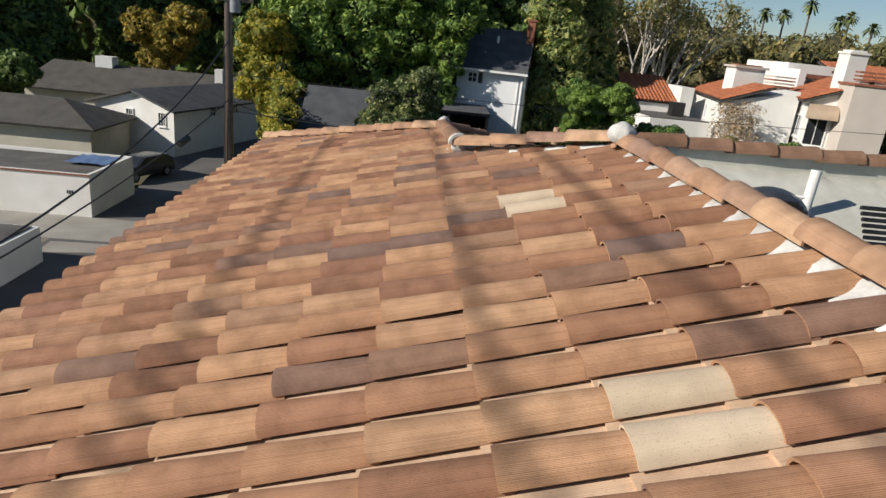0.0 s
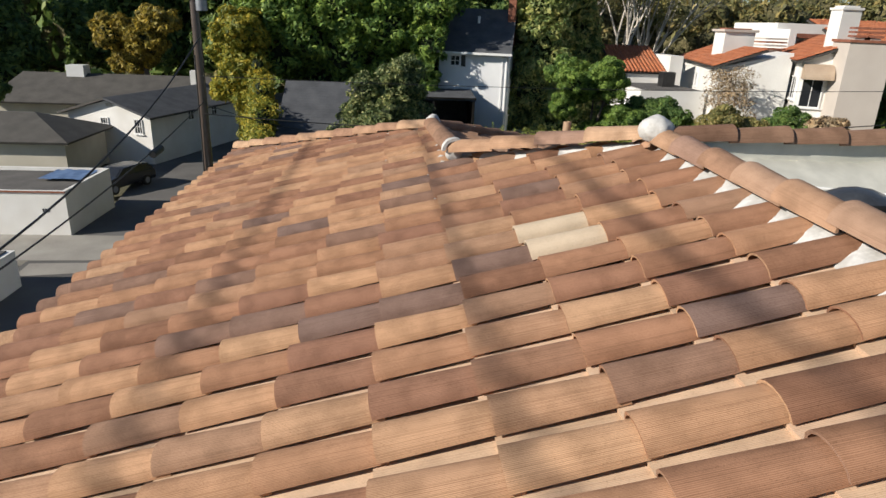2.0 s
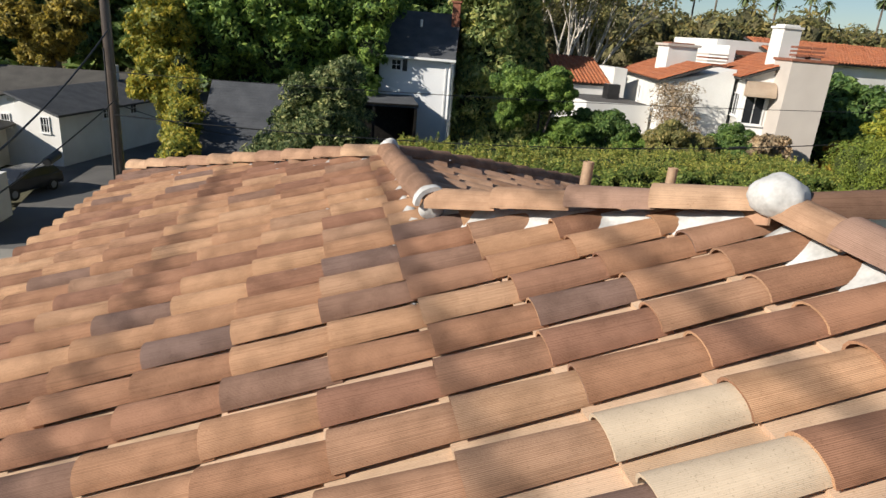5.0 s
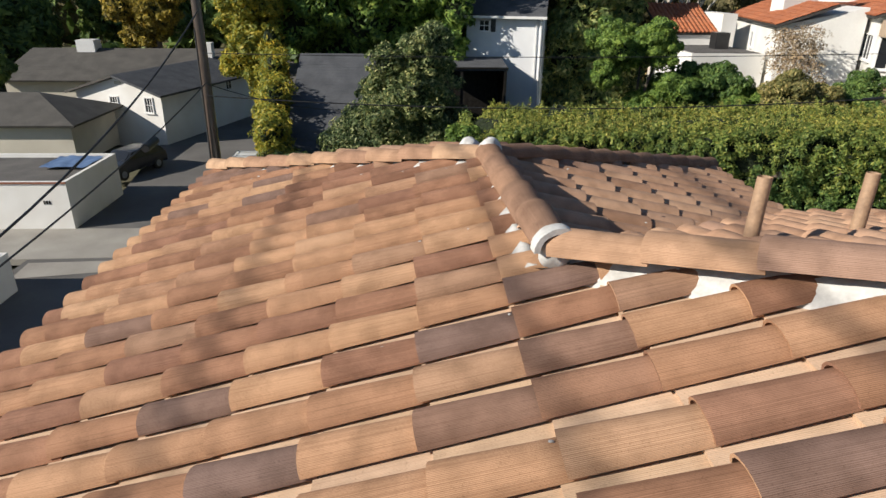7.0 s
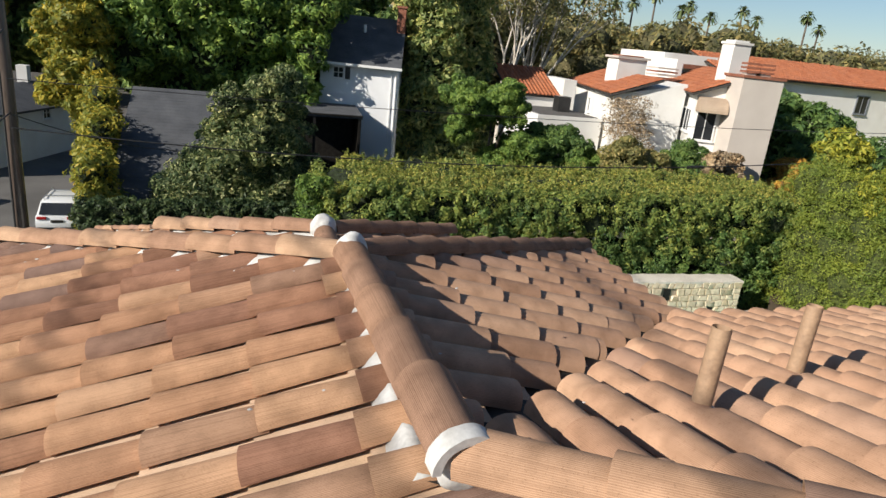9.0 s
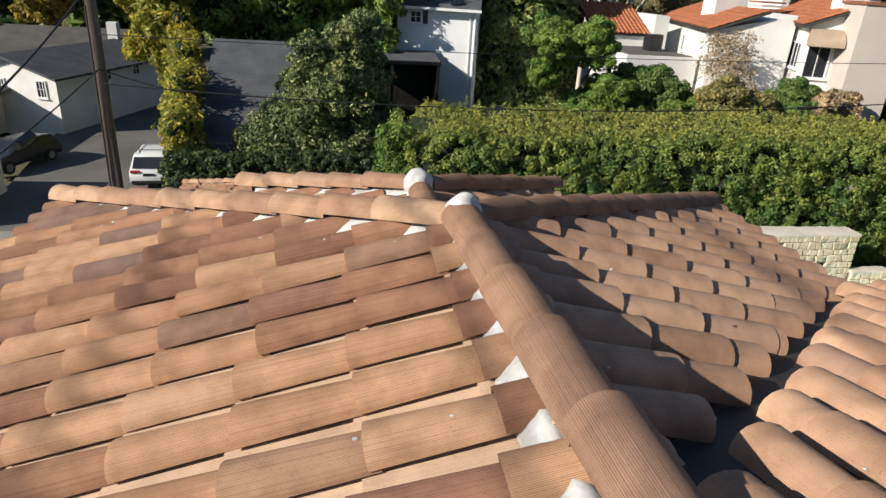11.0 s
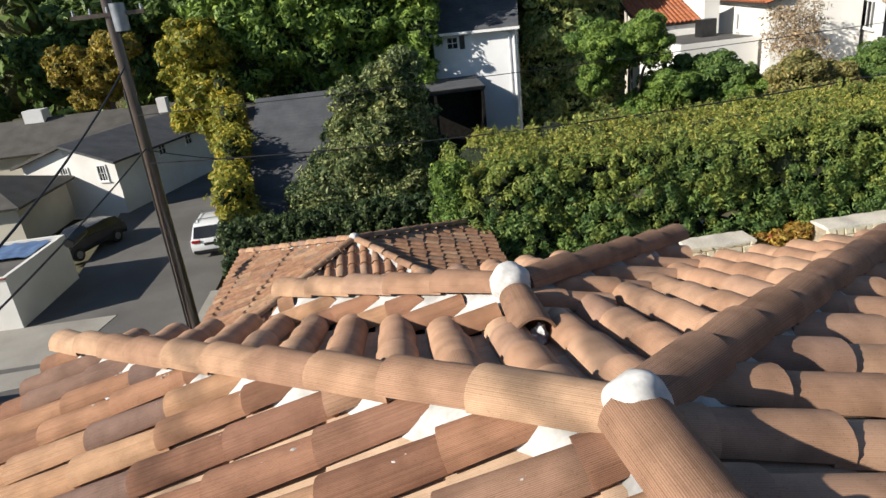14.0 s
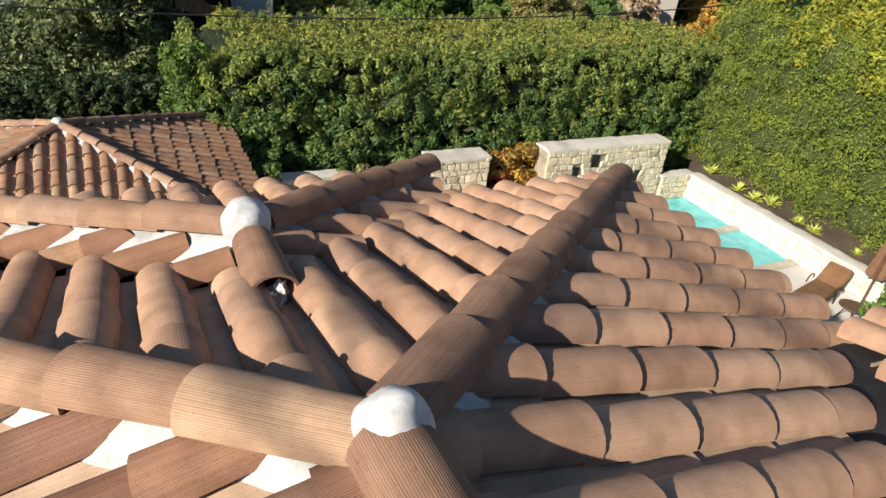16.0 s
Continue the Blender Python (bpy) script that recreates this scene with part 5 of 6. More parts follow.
bm = bmesh.new()
rod(bm, (4.6, 45.2, 7.9), (4.6, 45.2, 8.35), 0.09, 0.09, 10)
part("roof_vent", bm, M_WHITEPAINT, h)
ch = part("chimney", (lambda b: (box(b, 6.45, 6.95, 45.7, 46.3, 6.5, 9.5), b)[1])(bmesh.new()), M_BRICK, h, "red brick chimney")
part("chimney_cap", (lambda b: (box(b, 6.38, 7.02, 45.63, 46.37, 9.5, 9.62), b)[1])(bmesh.new()), M_BRICK, ch)
h.matrix_world = Matrix.Translation((4.6, 43, 0)) @ Matrix.Rotation(radians(-14), 4, "Z") @ Matrix.Translation((-4.6, -43, 0))
lean = thing("carport", "dark open carport with a flat shingle roof", "carport")
slope(lean, [(-0.7, 39.6, 3.62), (4.5, 39.6, 3.62), (4.5, 42.9, 3.85), (-0.7, 42.9, 3.85)], M_SHINGLE)
part("fascia", (lambda b: (box(b, -0.7, 4.5, 39.52, 39.6, 3.58, 3.66), b)[1])(bmesh.new()), M_IRON, lean)
for x in (-0.5, 1.9, 4.3):
    block(lean, x, x + 0.14, 39.65, 39.79, G, 3.5, M_IRON, "post")
# added near-black panels stand in for the shade inside the carport
block(lean, 4.36, 4.44, 39.8, 42.9, G, 3.55, M_IRON, "side_shade_panel", "dark panel standing in for shade at the carport's side")
block(lean, -0.5, 4.36, 42.6, 42.75, G, 3.7, M_IRON, "back_shade_panel", "dark panel standing in for shade at the carport's back")

# white garage by the alley
h = thing("garage", "white flat-roofed garage with a red coping line", "garage")
block(h, -24, -16.3, 32, 37.2, G, -0.72, M_STUCCO)
block(h, -24, -16.55, 32.25, 36.95, -0.74, -0.66, M_GRAVELROOF, "roof", "brown gravel flat roof")
for a in ((-24, -16.3, 32, 32.18), (-24, -16.3, 37.02, 37.2), (-16.48, -16.3, 32.18, 37.02)):
    block(h, *a, -0.72, -0.5, M_STUCCO, "parapet")
block(h, -24.02, -16.28, 31.94, 32.0, -0.58, -0.5, M_BRICK, "coping", "thin red coping strip")
bm = bmesh.new()
bmesh.ops.create_grid(bm, x_segments=14, y_segments=8, size=1)
for v in bm.verts:
    v.co = Vector((-17.7 + v.co.x * 1.1, 35.6 + v.co.y * 1.1, -0.5 + 0.08 * noise.noise(v.co * 3)))
solid("tarpaulin", bm, M_TARP, "blue tarpaulin spread on the garage roof", "tarpaulin", smooth=60)
bm = bmesh.new()
for k in range(3):
    box(bm, -17.45 + k * 0.12, -17.38 + k * 0.12, 31.98, 32.0, -1.55, -1.38)
part("number_bars", bm, M_IRON, h)
# low white outbuilding nearer by
h = thing("outbuilding", "low white outbuilding with a gravel roof", "outbuilding")
block(h, -21, -15.3, 12, 25.6, G, -1.22, M_STUCCO)
block(h, -20.8, -15.5, 12.2, 25.4, -1.24, -1.16, M_GRAVELROOF, "roof", "brown gravel flat roof")
bm = bmesh.new()
prism(bm, [(-24, 28.2), (-13.2, 28.6), (-12.6, 32.0), (-24, 32.0)], -3.0, ALLEY + 0.02)
solid("driveway", bm, M_CONCRETE, "pale concrete driveway apron", "driveway", kind="structure")

# cottage with gable towards the alley
h = thing("cottage", "white stucco cottage with a low shingle roof", "house")
gable_wall(h, -24.8, -17.9, 48, 60, G - 0.9, 0.12, 1.12, -21.2, M_STUCCO)
slope(h, [(-17.5, 47.5, 0.12), (-17.5, 60.5, 0.12), (-21.2, 60.5, 1.35), (-21.2, 47.5, 1.35)], M_SHINGLE, courses=14)
slope(h, [(-25.3, 60.5, 0.1), (-25.3, 47.5, 0.1), (-21.2, 47.5, 1.35), (-21.2, 60.5, 1.35)], M_SHINGLE_WARM, courses=14)
window(h, (-21.7, 48, -0.6), 0.62, 0.85, "-y", 3, 2)
window(h, (-18.9, 48, -0.65), 0.62, 1.0, "-y", 3, 2)
window(h, (-17.9, 52.9, -0.3), 0.8, 0.8, "+x", 2, 2)
window(h, (-17.9, 56.2, -0.3), 0.8, 0.8, "+x", 2, 2)
bm = bmesh.new()
plate(bm, (-21.15, 47.97, 0.78), 0.5, 0.22, 0.05, "-y")
part("gable_vent", bm, M_CREAMWALL, h)
h.matrix_world = Matrix.Translation((-18, 48.5, 0.6)) @ Matrix.Rotation(radians(-17), 4, "Z") @ Matrix.Translation((18, -48, 0))
# house behind it
h = thing("long_house", "long low house with a grey-brown shingle roof", "house")
block(h, -36, -17.6, 61.5, 72, G, 0.0, M_CREAMWALL)
slope(h, [(-36.5, 60.8, -0.1), (-17.2, 60.8, -0.1), (-17.8, 66, 2.1), (-35.5, 66, 2.1)], M_SHINGLE_WARM, courses=22)
slope(h, [(-17.2, 72, -0.1), (-36.5, 72, -0.1), (-35.5, 66, 2.1), (-17.8, 66, 2.1)], M_SHINGLE_WARM)
block(h, -31.2, -29.6, 65.2, 66.6, 1.8, 2.85, M_WHITEPAINT, "roof_unit", "white rooftop air unit")
block(h, -18.3, -17.6, 60.0, 60.8, 0.0, 3.1, M_STUCCO, "chimney", "white stucco chimney")
# nearer house beyond the garage
h = thing("side_house", "cream stucco house with a grey-brown hip roof", "house")
block(h, -33, -21.4, 43, 49, G, -0.1, M_CREAMWALL)
slope(h, [(-33.5, 42.4, -0.15), (-20.9, 42.4, -0.15), (-24.5, 46, 1.25), (-33.5, 46, 1.25)], M_SHINGLE_WARM, courses=14)
slope(h, [(-20.9, 42.4, -0.15), (-20.9, 49.6, -0.15), (-24.5, 46, 1.25), (-24.5, 46, 1.2501)], M_SHINGLE_WARM)
slope(h, [(-20.9, 49.6, -0.15), (-33.5, 49.6, -0.15), (-33.5, 46, 1.25), (-24.5, 46, 1.25)], M_SHINGLE_WARM)

# pale villa with red roofs, its wings slightly turned against each other
h = thing("villa", "pale stucco villa with red clay tile roofs", "villa")
flat = dict(tile=M_RED, pan=M_RED, kind="small", trims=(0.02, 0.02))


def wing(origin, turn, length, width, eave, rise, wall_width, label, seed, name):
    """A wing in its own axes: x up the roof, y away; a wall under one roof slope, and that slope."""
    m = Matrix.Translation((*origin, 0)) @ Matrix.Rotation(radians(turn), 4, "Z")
    bm = bmesh.new()
    prism(bm, [(0.25, 0.25), (wall_width, 0.25), (wall_width, length - 0.25), (0.25, length - 0.25)], G, lambda x, y: eave - 0.13 + rise * min(x, width))
    part("wall", bm, M_STUCCO, h, "pale stucco wall").matrix_basis = m
    up = m.to_3x3() @ Vector((1, 0, 0))
    inv = m.inverted()
    corners = [(m @ Vector((x, y, 0)))[:2] for x, y in ((-0.1, -0.1), (-0.1, length), (width, length), (width, -0.1))]
    tiled_face(name, label, corners, (up.x, up.y), rise, lambda x, y: eave + rise * (inv @ Vector((x, y, 0))).x, seed, **flat)
    return m


m1 = wing((18.18, 38.0), -15.0, 13.5, 2.7, 6.05, 0.376, 4.2, "red clay tile roof of the villa's far wing", 61, "villa_roof_west")
m2 = wing((21.62, 35.5), -21.8, 11.5, 3.3, 6.62, 0.40, 3.6, "red clay tile roof of the villa's near wing", 62, "villa_roof_middle")
window(h, (0.25, 1.55, 5.1), 1.9, 1.2, "-x", 3, 1).matrix_basis = m2
window(h, (0.95, 0.25, 4.9), 1.05, 1.5, "-y", 2, 1, name="french_door").matrix_basis = m2
bm = bmesh.new()
for k in range(9):
    a0, a1 = radians(10 * k), radians(10 * (k + 1))
    p = [(0.25 - 0.95 * math.sin(a), 5.68 + 0.78 * math.cos(a)) for a in (a0, a1)]
    bm.faces.new([bm.verts.new(v) for v in ((0.3, *p[0]), (0.3, *p[1]), (1.75, *p[1]), (1.75, *p[0]))])
for x in (0.3, 1.75):
    bm.faces.new([bm.verts.new((x, 0.25, 5.68))] + [bm.verts.new((x, 0.25 - 0.95 * math.sin(radians(10 * k)), 5.68 + 0.78 * math.cos(radians(10 * k)))) for k in range(10)])
part("awning", bm, M_AWNING, h, "rounded tan canvas awning").matrix_basis = m2
window(h, (0.25, 6.2, 4.9), 0.6, 0.9, "-x", 1, 1).matrix_basis = m1
block(h, 26.2, 30.6, 46.0, 52, G, 8.7, M_STUCCO, "upper_storey", "white parapeted upper storey")
block(h, 26.1, 26.6, 44.2, 46.0, G, 8.3, M_STUCCO, "balcony_wall", "white stucco balcony wall")
block(h, 30.2, 30.6, 44.2, 46.0, G, 8.2, M_STUCCO, "balcony_wall", "white stucco balcony wall")
block(h, 27.0, 29.6, 45.4, 46.0, 7.75, 8.05, M_BRICK, "balcony_roof", "small red tile canopy")
ch = block(h, 20.6, 22.6, 42.2, 43.6, 6.5, 8.0, M_STUCCO, "chimney", "square white chimney with a flat cap")
block(ch, 20.45, 22.75, 42.05, 43.75, 7.98, 8.12, M_TAUPE, "chimney_cap")
block(ch, 20.8, 22.4, 42.35, 43.45, 8.1, 8.2, M_BRICK, "cap_tile")
ch = block(h, 22.5, 23.6, 40.6, 41.6, 6.4, 7.0, M_TAUPE, "flue", "stacked tile flue")
for k in range(4):
    block(ch, 22.35, 23.75, 40.45, 41.75, 7.0 + k * 0.2, 7.1 + k * 0.2, M_TAUPE if k % 2 else M_BRICK, "flue_cap")
ch = block(h, 23.75, 24.85, 35.9, 36.9, 6.5, 9.3, M_STUCCO, "chimney", "tall white stucco chimney")
block(ch, 23.68, 24.92, 35.83, 36.97, 9.3, 9.42, M_STUCCO, "chimney_cap")
block(ch, 23.85, 24.75, 36.0, 36.8, 9.42, 9.52, M_STUCCO, "chimney_top")
block(h, 15.6, 19.0, 45.0, 48.5, G, 5.2, M_STUCCO, "low_wing", "low white wing")
block(h, 18.3, 19.2, 44.6, 48.5, G, 6.3, M_STUCCO, "gable_end", "white stucco end wall")
tiled_face("villa_roof_low", "red clay tile roof of the villa's low wing", [(14.6, 44.8), (18.3, 44.8), (18.3, 48.6), (14.6, 48.6)], (0, 1), 0.42, lambda x, y: 5.15 + 0.42 * (y - 44.8), 63, **flat)
block(h, 14.5, 18.6, 39.4, 44.6, G, 4.45, M_STUCCO, "flat_annexe", "low white annexe with a flat roof")
block(h, 14.7, 18.4, 39.6, 44.4, 4.45, 4.49, M_GRAVELROOF, "flat_roof", "grey gravel flat roof")
block(h, 16.7, 17.5, 41.6, 42.4, 4.47, 5.4, M_BLACKPLASTIC, "rooftop_unit", "black rooftop unit")
tb = thing("stucco_tower", "tall taupe stucco block with a tiled cap", "tower", at=(22.95, 33.6, 0), turn=-12)
block(tb, 0, 2.15, 0, 2.0, G, 7.66, M_TOWER)
block(tb, -0.08, 2.23, -0.08, 2.08, 7.66, 7.8, M_BRICK, "coping", "red-brown coping")
for k in range(2):
    fl = block(tb, 0.45 + k * 0.8, 0.95 + k * 0.8, 0.7, 1.2, 7.8, 7.9, M_TAUPE, "flue")
    for j in range(3):
        block(fl, 0.35 + k * 0.8, 1.05 + k * 0.8, 0.6, 1.3, 7.92 + j * 0.2, 8.02 + j * 0.2, M_BRICK, "flue_cap")
h = thing("villa_wing", "white stucco wing with a red clay tile roof", "villa")
block(h, 33.5, 54, 44, 51, G, 7.65, M_STUCCO)
for x in (42.3, 45.9, 47.6, 49.4):
    window(h, (x, 44, 6.45), 1.1, 1.3, "-y", 2, 1, frame_mat=M_GREYMETAL)
tiled_face("villa_roof_wing", "red clay tile roof of the villa's wing", [(29.5, 43.5), (54.4, 43.5), (54.4, 48), (29.5, 48)], (0, 1), 0.30, lambda x, y: 7.68 + 0.30 * (y - 43.5), 64, **flat)


# bank of dry grass, posts and rough growth beyond the tall hedge
bm = bmesh.new()
bmesh.ops.create_grid(bm, x_segments=40, y_segments=30, size=1)
for v in bm.verts:
    x, y = 51.5 + v.co.x * 19.5, 30 + v.co.y * 14
    v.co = Vector((x, y, min(-1.5 + 0.34 * (x - 32), 7.0 + 0.03 * (x - 57)) + 0.25 * noise.noise(Vector((x * 0.3, y * 0.3, 0)))))
solid("grass_bank", bm, M_GRASS, "yellow-green grassy bank beyond the hedge", "grass bank", kind="structure", smooth=60)
t = thing("utility_pole", "brown wooden pole beyond the hedge", "utility pole", at=(50.6, 38, -1.5))
bm = bmesh.new()
rod(bm, (0, 0, 0), (0.5, 0, 15), 0.32, 0.26, 14)
part("pole", bm, M_BROWNWOOD, t, smooth=50)
t = thing("fence_post", "rusty brown timber post in the far garden", "post", at=(34.4, 33, G))
bm = bmesh.new()
box(bm, -0.16, 0.16, -0.16, 0.16, 0, 8.2)
bmesh.ops.bevel(bm, geom=bm.edges[:], offset=0.02, segments=1, affect="EDGES")
part("post", bm, M_RED, t)


# ---- cars ----
def car(label, at, turn, paint, length=4.6, width=1.86, height=1.66, rails=True):
    """An estate car facing +y in its own axes: body, glass, lamps, wheels, roof rails."""
    t = thing("car", label, "car", at=at, turn=turn)
    L, W, Hc = length / 2, width / 2, height
    def loft(profile, inset):
        bm = bmesh.new()
        a = [bm.verts.new((-W + inset(z), y, z)) for y, z in profile]
        b = [bm.verts.new((W - inset(z), y, z)) for y, z in profile]
        bm.faces.new(a), bm.faces.new(b[::-1])
        for k in range(len(a)):
            j = (k + 1) % len(a)
            bm.faces.new((a[k], b[k], b[j], a[j]))
        bmesh.ops.bevel(bm, geom=bm.edges[:], offset=0.05, segments=2, affect="EDGES", profile=0.6)
        return bm
    body = part("body", loft([(-L, 0.35), (-L - 0.02, 0.62), (-L + 0.05, 0.98), (L - 1.25, 1.02), (L - 0.25, 0.86), (L, 0.6), (L - 0.05, 0.32)], lambda z: 0.02 + 0.06 * abs(z - 0.65)), paint, t, smooth=40)
    part("cabin", loft([(-L + 0.06, 0.94), (-L + 0.45, Hc - 0.06), (-L + 1.0, Hc), (0.35, Hc - 0.03), (L - 1.2, 0.98)], lambda z: 0.06 + 0.26 * (z - 0.94)), paint, t, smooth=40)
    bm = bmesh.new()
    q = [(-W + 0.2, -L + 0.10, 1.04), (W - 0.2, -L + 0.10, 1.04), (W - 0.28, -L + 0.40, Hc - 0.12), (-W + 0.28, -L + 0.40, Hc - 0.12)]
    bm.faces.new([bm.verts.new((x, y - 0.035, z)) for x, y, z in q])
    part("rear_window", bm, M_DARKGLASS, t)
    bm = bmesh.new()
    q = [(-W + 0.2, L - 1.25, 1.0), (W - 0.2, L - 1.25, 1.0), (W - 0.3, 0.42, Hc - 0.1), (-W + 0.3, 0.42, Hc - 0.1)]
    bm.faces.new([bm.verts.new((x, y + 0.05, z + 0.02)) for x, y, z in q])
    part("windscreen", bm, M_DARKGLASS, t)
    for s in (-1, 1):
        bm = bmesh.new()
        q = [(-L + 0.5, 1.05), (L - 1.45, 1.05), (0.2, Hc - 0.14), (-L + 0.75, Hc - 0.14)]
        bm.faces.new([bm.verts.new((s * (W - 0.045 - 0.26 * (z - 0.94) + 0.0), y, z)) for y, z in q])
        part("side_window", bm, M_DARKGLASS, t)
        bm = bmesh.new()
        box(bm, s * (W - 0.3) - 0.2, s * (W - 0.3) + 0.2, -L - 0.035, -L + 0.06, 0.82, 0.96)
        bmesh.ops.bevel(bm, geom=bm.edges[:], offset=0.02, segments=1, affect="EDGES")
        part("tail_lamp", bm, M_LAMPRED, t, "red tail lamp")
        if rails:
            bm = bmesh.new()
            rod(bm, (s * (W - 0.32), -L + 0.7, Hc + 0.06), (s * (W - 0.32), 0.3, Hc + 0.05), 0.022, 0.022, 6)
            for y in (-L + 0.7, 0.3):
                rod(bm, (s * (W - 0.32), y, Hc - 0.05), (s * (W - 0.32), y, Hc + 0.06), 0.022, 0.022, 6)
            part("roof_rail", bm, M_GREYMETAL, t)
        for y in (-L + 0.85, L - 0.85):
            bm = bmesh.new()
            rod(bm, (s * (W - 0.22), y, 0.34), (s * (W + 0.01), y, 0.34), 0.34, 0.34, 20)
            wh = part("wheel", bm, M_TYRE, t, "black tyre", 40)
            bm = bmesh.new()
            rod(bm, (s * (W - 0.1), y, 0.34), (s * (W + 0.02), y, 0.34), 0.21, 0.2, 16)
            part("rim", bm, M_GREYMETAL, wh)
    if rails:
        for y in (-L + 1.0, -0.2):
            bm = bmesh.new()
            rod(bm, (-W + 0.32, y, Hc + 0.08), (W - 0.32, y, Hc + 0.08), 0.025, 0.025, 6)
            part("cross_bar", bm, M_GREYMETAL, t)
    bm = bmesh.new()
    box(bm, -0.26, 0.26, -L - 0.035, -L + 0.02, 0.68, 0.80)
    part("plate_bar", bm, M_IRON, t)
    bm = bmesh.new()
    box(bm, -W + 0.1, W - 0.1, -L - 0.03, -L + 0.1, 0.30, 0.44)
    part("bumper", bm, M_BLACKPLASTIC, t)
    return t


car("white estate car with roof rails parked beside the ivy", (-10.15, 39.9, ALLEY), 4, M_CARWHITE)
car("dark saloon car parked beside the garage", (-17.6, 41.4, ALLEY), 160, M_CARDARK, 4.5, 1.8, 1.45, False)


# ---- pole and wires ----
PX, PY = -8.35, 28.4
t = thing("utility_pole", "dark creosoted wooden utility pole with crossarms", "utility pole", at=(PX, PY, ALLEY))
bm = bmesh.new()
rod(bm, (0, 0, -0.3), (-0.25, 0.9, 15.3), 0.21, 0.155, 16)
part("pole", bm, M_POLE, t, smooth=50)
bm = bmesh.new()
rod(bm, (-0.17, -0.2, -0.2), (-0.24, 0.26, 9.0), 0.035, 0.03, 8)
part("cable_riser", bm, M_CABLE, t, smooth=50)
lean = lambda z: (-0.25 * z / 15.3, 0.9 * z / 15.3)
for z, w in ((11.2, 1.1), (14.55, 4.2)):
    bm = bmesh.new()
    ox, oy = lean(z)
    box(bm, ox - w, ox + w, oy - 0.2, oy - 0.08, z - 0.06, z + 0.06)
    arm = part("crossarm", bm, M_POLE, t)
    for k in range(5):
        bm = bmesh.new()
        x = ox - w * 0.92 + k * w * 0.46
        rod(bm, (x, oy - 0.14, z + 0.05), (x, oy - 0.14, z + 0.22), 0.05, 0.035, 8)
        part("insulator", bm, M_GREYMETAL, arm)
bm = bmesh.new()
rod(bm, (0.14, 0.5, 10.7), (0.14, 0.5, 11.5), 0.22, 0.22, 14)
part("transformer", bm, M_GREYMETAL, t, "grey can-shaped transformer", 40)


def strand(label, pts, r, name="cable", category="cable"):
    """A hanging cable: one tube through sampled places of its sag."""
    bm = bmesh.new()
    pts = [Vector(p) for p in pts]
    rings = []
    for k, p in enumerate(pts):
        d = (pts[min(k + 1, len(pts) - 1)] - pts[max(k - 1, 0)]).normalized()
        u = d.cross(Vector((0, 0, 1))).normalized()
        v = u.cross(d)
        rings.append([bm.verts.new(p + (u * math.cos(i * math.pi / 3) + v * math.sin(i * math.pi / 3)) * r) for i in range(6)])
    for a, b in zip(rings, rings[1:]):
        for i in range(6):
            bm.faces.new((a[i], a[(i + 1) % 6], b[(i + 1) % 6], b[i]))
    return solid(name, bm, M_CABLE, label, category, "overhead cables", smooth=80)


arm_y = PY + 0.75
LINES = (-12.19, -9.90, -8.48)
for x in LINES:
    strand("black overhead power line on the high crossarm", [(x, arm_y - k * 3.5, 11.95 + 0.0006 * (k * 3.5 - 20) ** 2) for k in range(22)], 0.02, "power_line")
strand("thick black cable sagging from the pole", [(PX + 0.1, y, 3.0 + 0.0095 * (y - 8) ** 2) for y in np.linspace(28.3, -24, 40).tolist()], 0.028)
strand("black cable sagging from the pole", [(PX + 0.05, y, 2.75 + 0.004 * (y - 8) ** 2) for y in np.linspace(28.3, -24, 40).tolist()], 0.022)
strand("black cable crossing above the gardens", [(x, PY, 3.45 + 0.0026 * (x - 5) ** 2 + 0.0006 * (x - 5)) for x in np.linspace(PX, 60, 44).tolist()], 0.024)
strand("thin black cable crossing above the gardens", [(x, PY, 5.35 + 0.00085 * (x - 2) ** 2) for x in np.linspace(PX, 60, 44).tolist()], 0.014)
strand("black service cable dropping to the shingle roof", [(PX + (PX * -1 - 3.4) * k / 9 , PY + 6.2 * k / 9, 4.35 - 2.1 * k / 9 - 1.2 * (k / 9) * (1 - k / 9)) for k in range(10)], 0.018)
bm = bmesh.new()
rod(bm, (PX + 0.05, 22.9, 3.50), (PX + 0.05, 22.1, 3.44), 0.13, 0.13, 14)
bmesh.ops.bevel(bm, geom=bm.edges[:], offset=0.02, segments=2, affect="EDGES")
solid("cable_splice", bm, M_BLACKPLASTIC, "black splice closure hanging on the cable", "cable splice", smooth=50)
bm = bmesh.new()
rod(bm, (16.9, PY, 3.82), (17.7, PY, 3.87), 0.07, 0.07, 12)
solid("cable_splice", bm, M_BLACKPLASTIC, "black splice closure on the garden cable", "cable splice", smooth=50)


# ---- pool terrace ----
POOL = -1.42
bm = bmesh.new()
box(bm, 12.0, 17.45, 20.35, 22.75, POOL - 0.02, POOL)
solid("water", bm, M_WATER, "clear turquoise pool water", "pool water", kind="structure")
bm = bmesh.new()
box(bm, 13.6, 17.45, 18.1, 20.05, POOL + 0.03, POOL + 0.05)
solid("spa_water", bm, M_WATER, "clear turquoise shallow pool water", "pool water", kind="structure")
bm = bmesh.new()
box(bm, 12.0, 17.45, 20.05, 20.35, -2.6, POOL + 0.10)
box(bm, 13.4, 17.5, 17.7, 18.1, -2.6, POOL + 0.09)
solid("pool_divider", bm, M_LIMESTONE, "pale stone ledge between pool and shallow pool", "ledge", kind="structure")


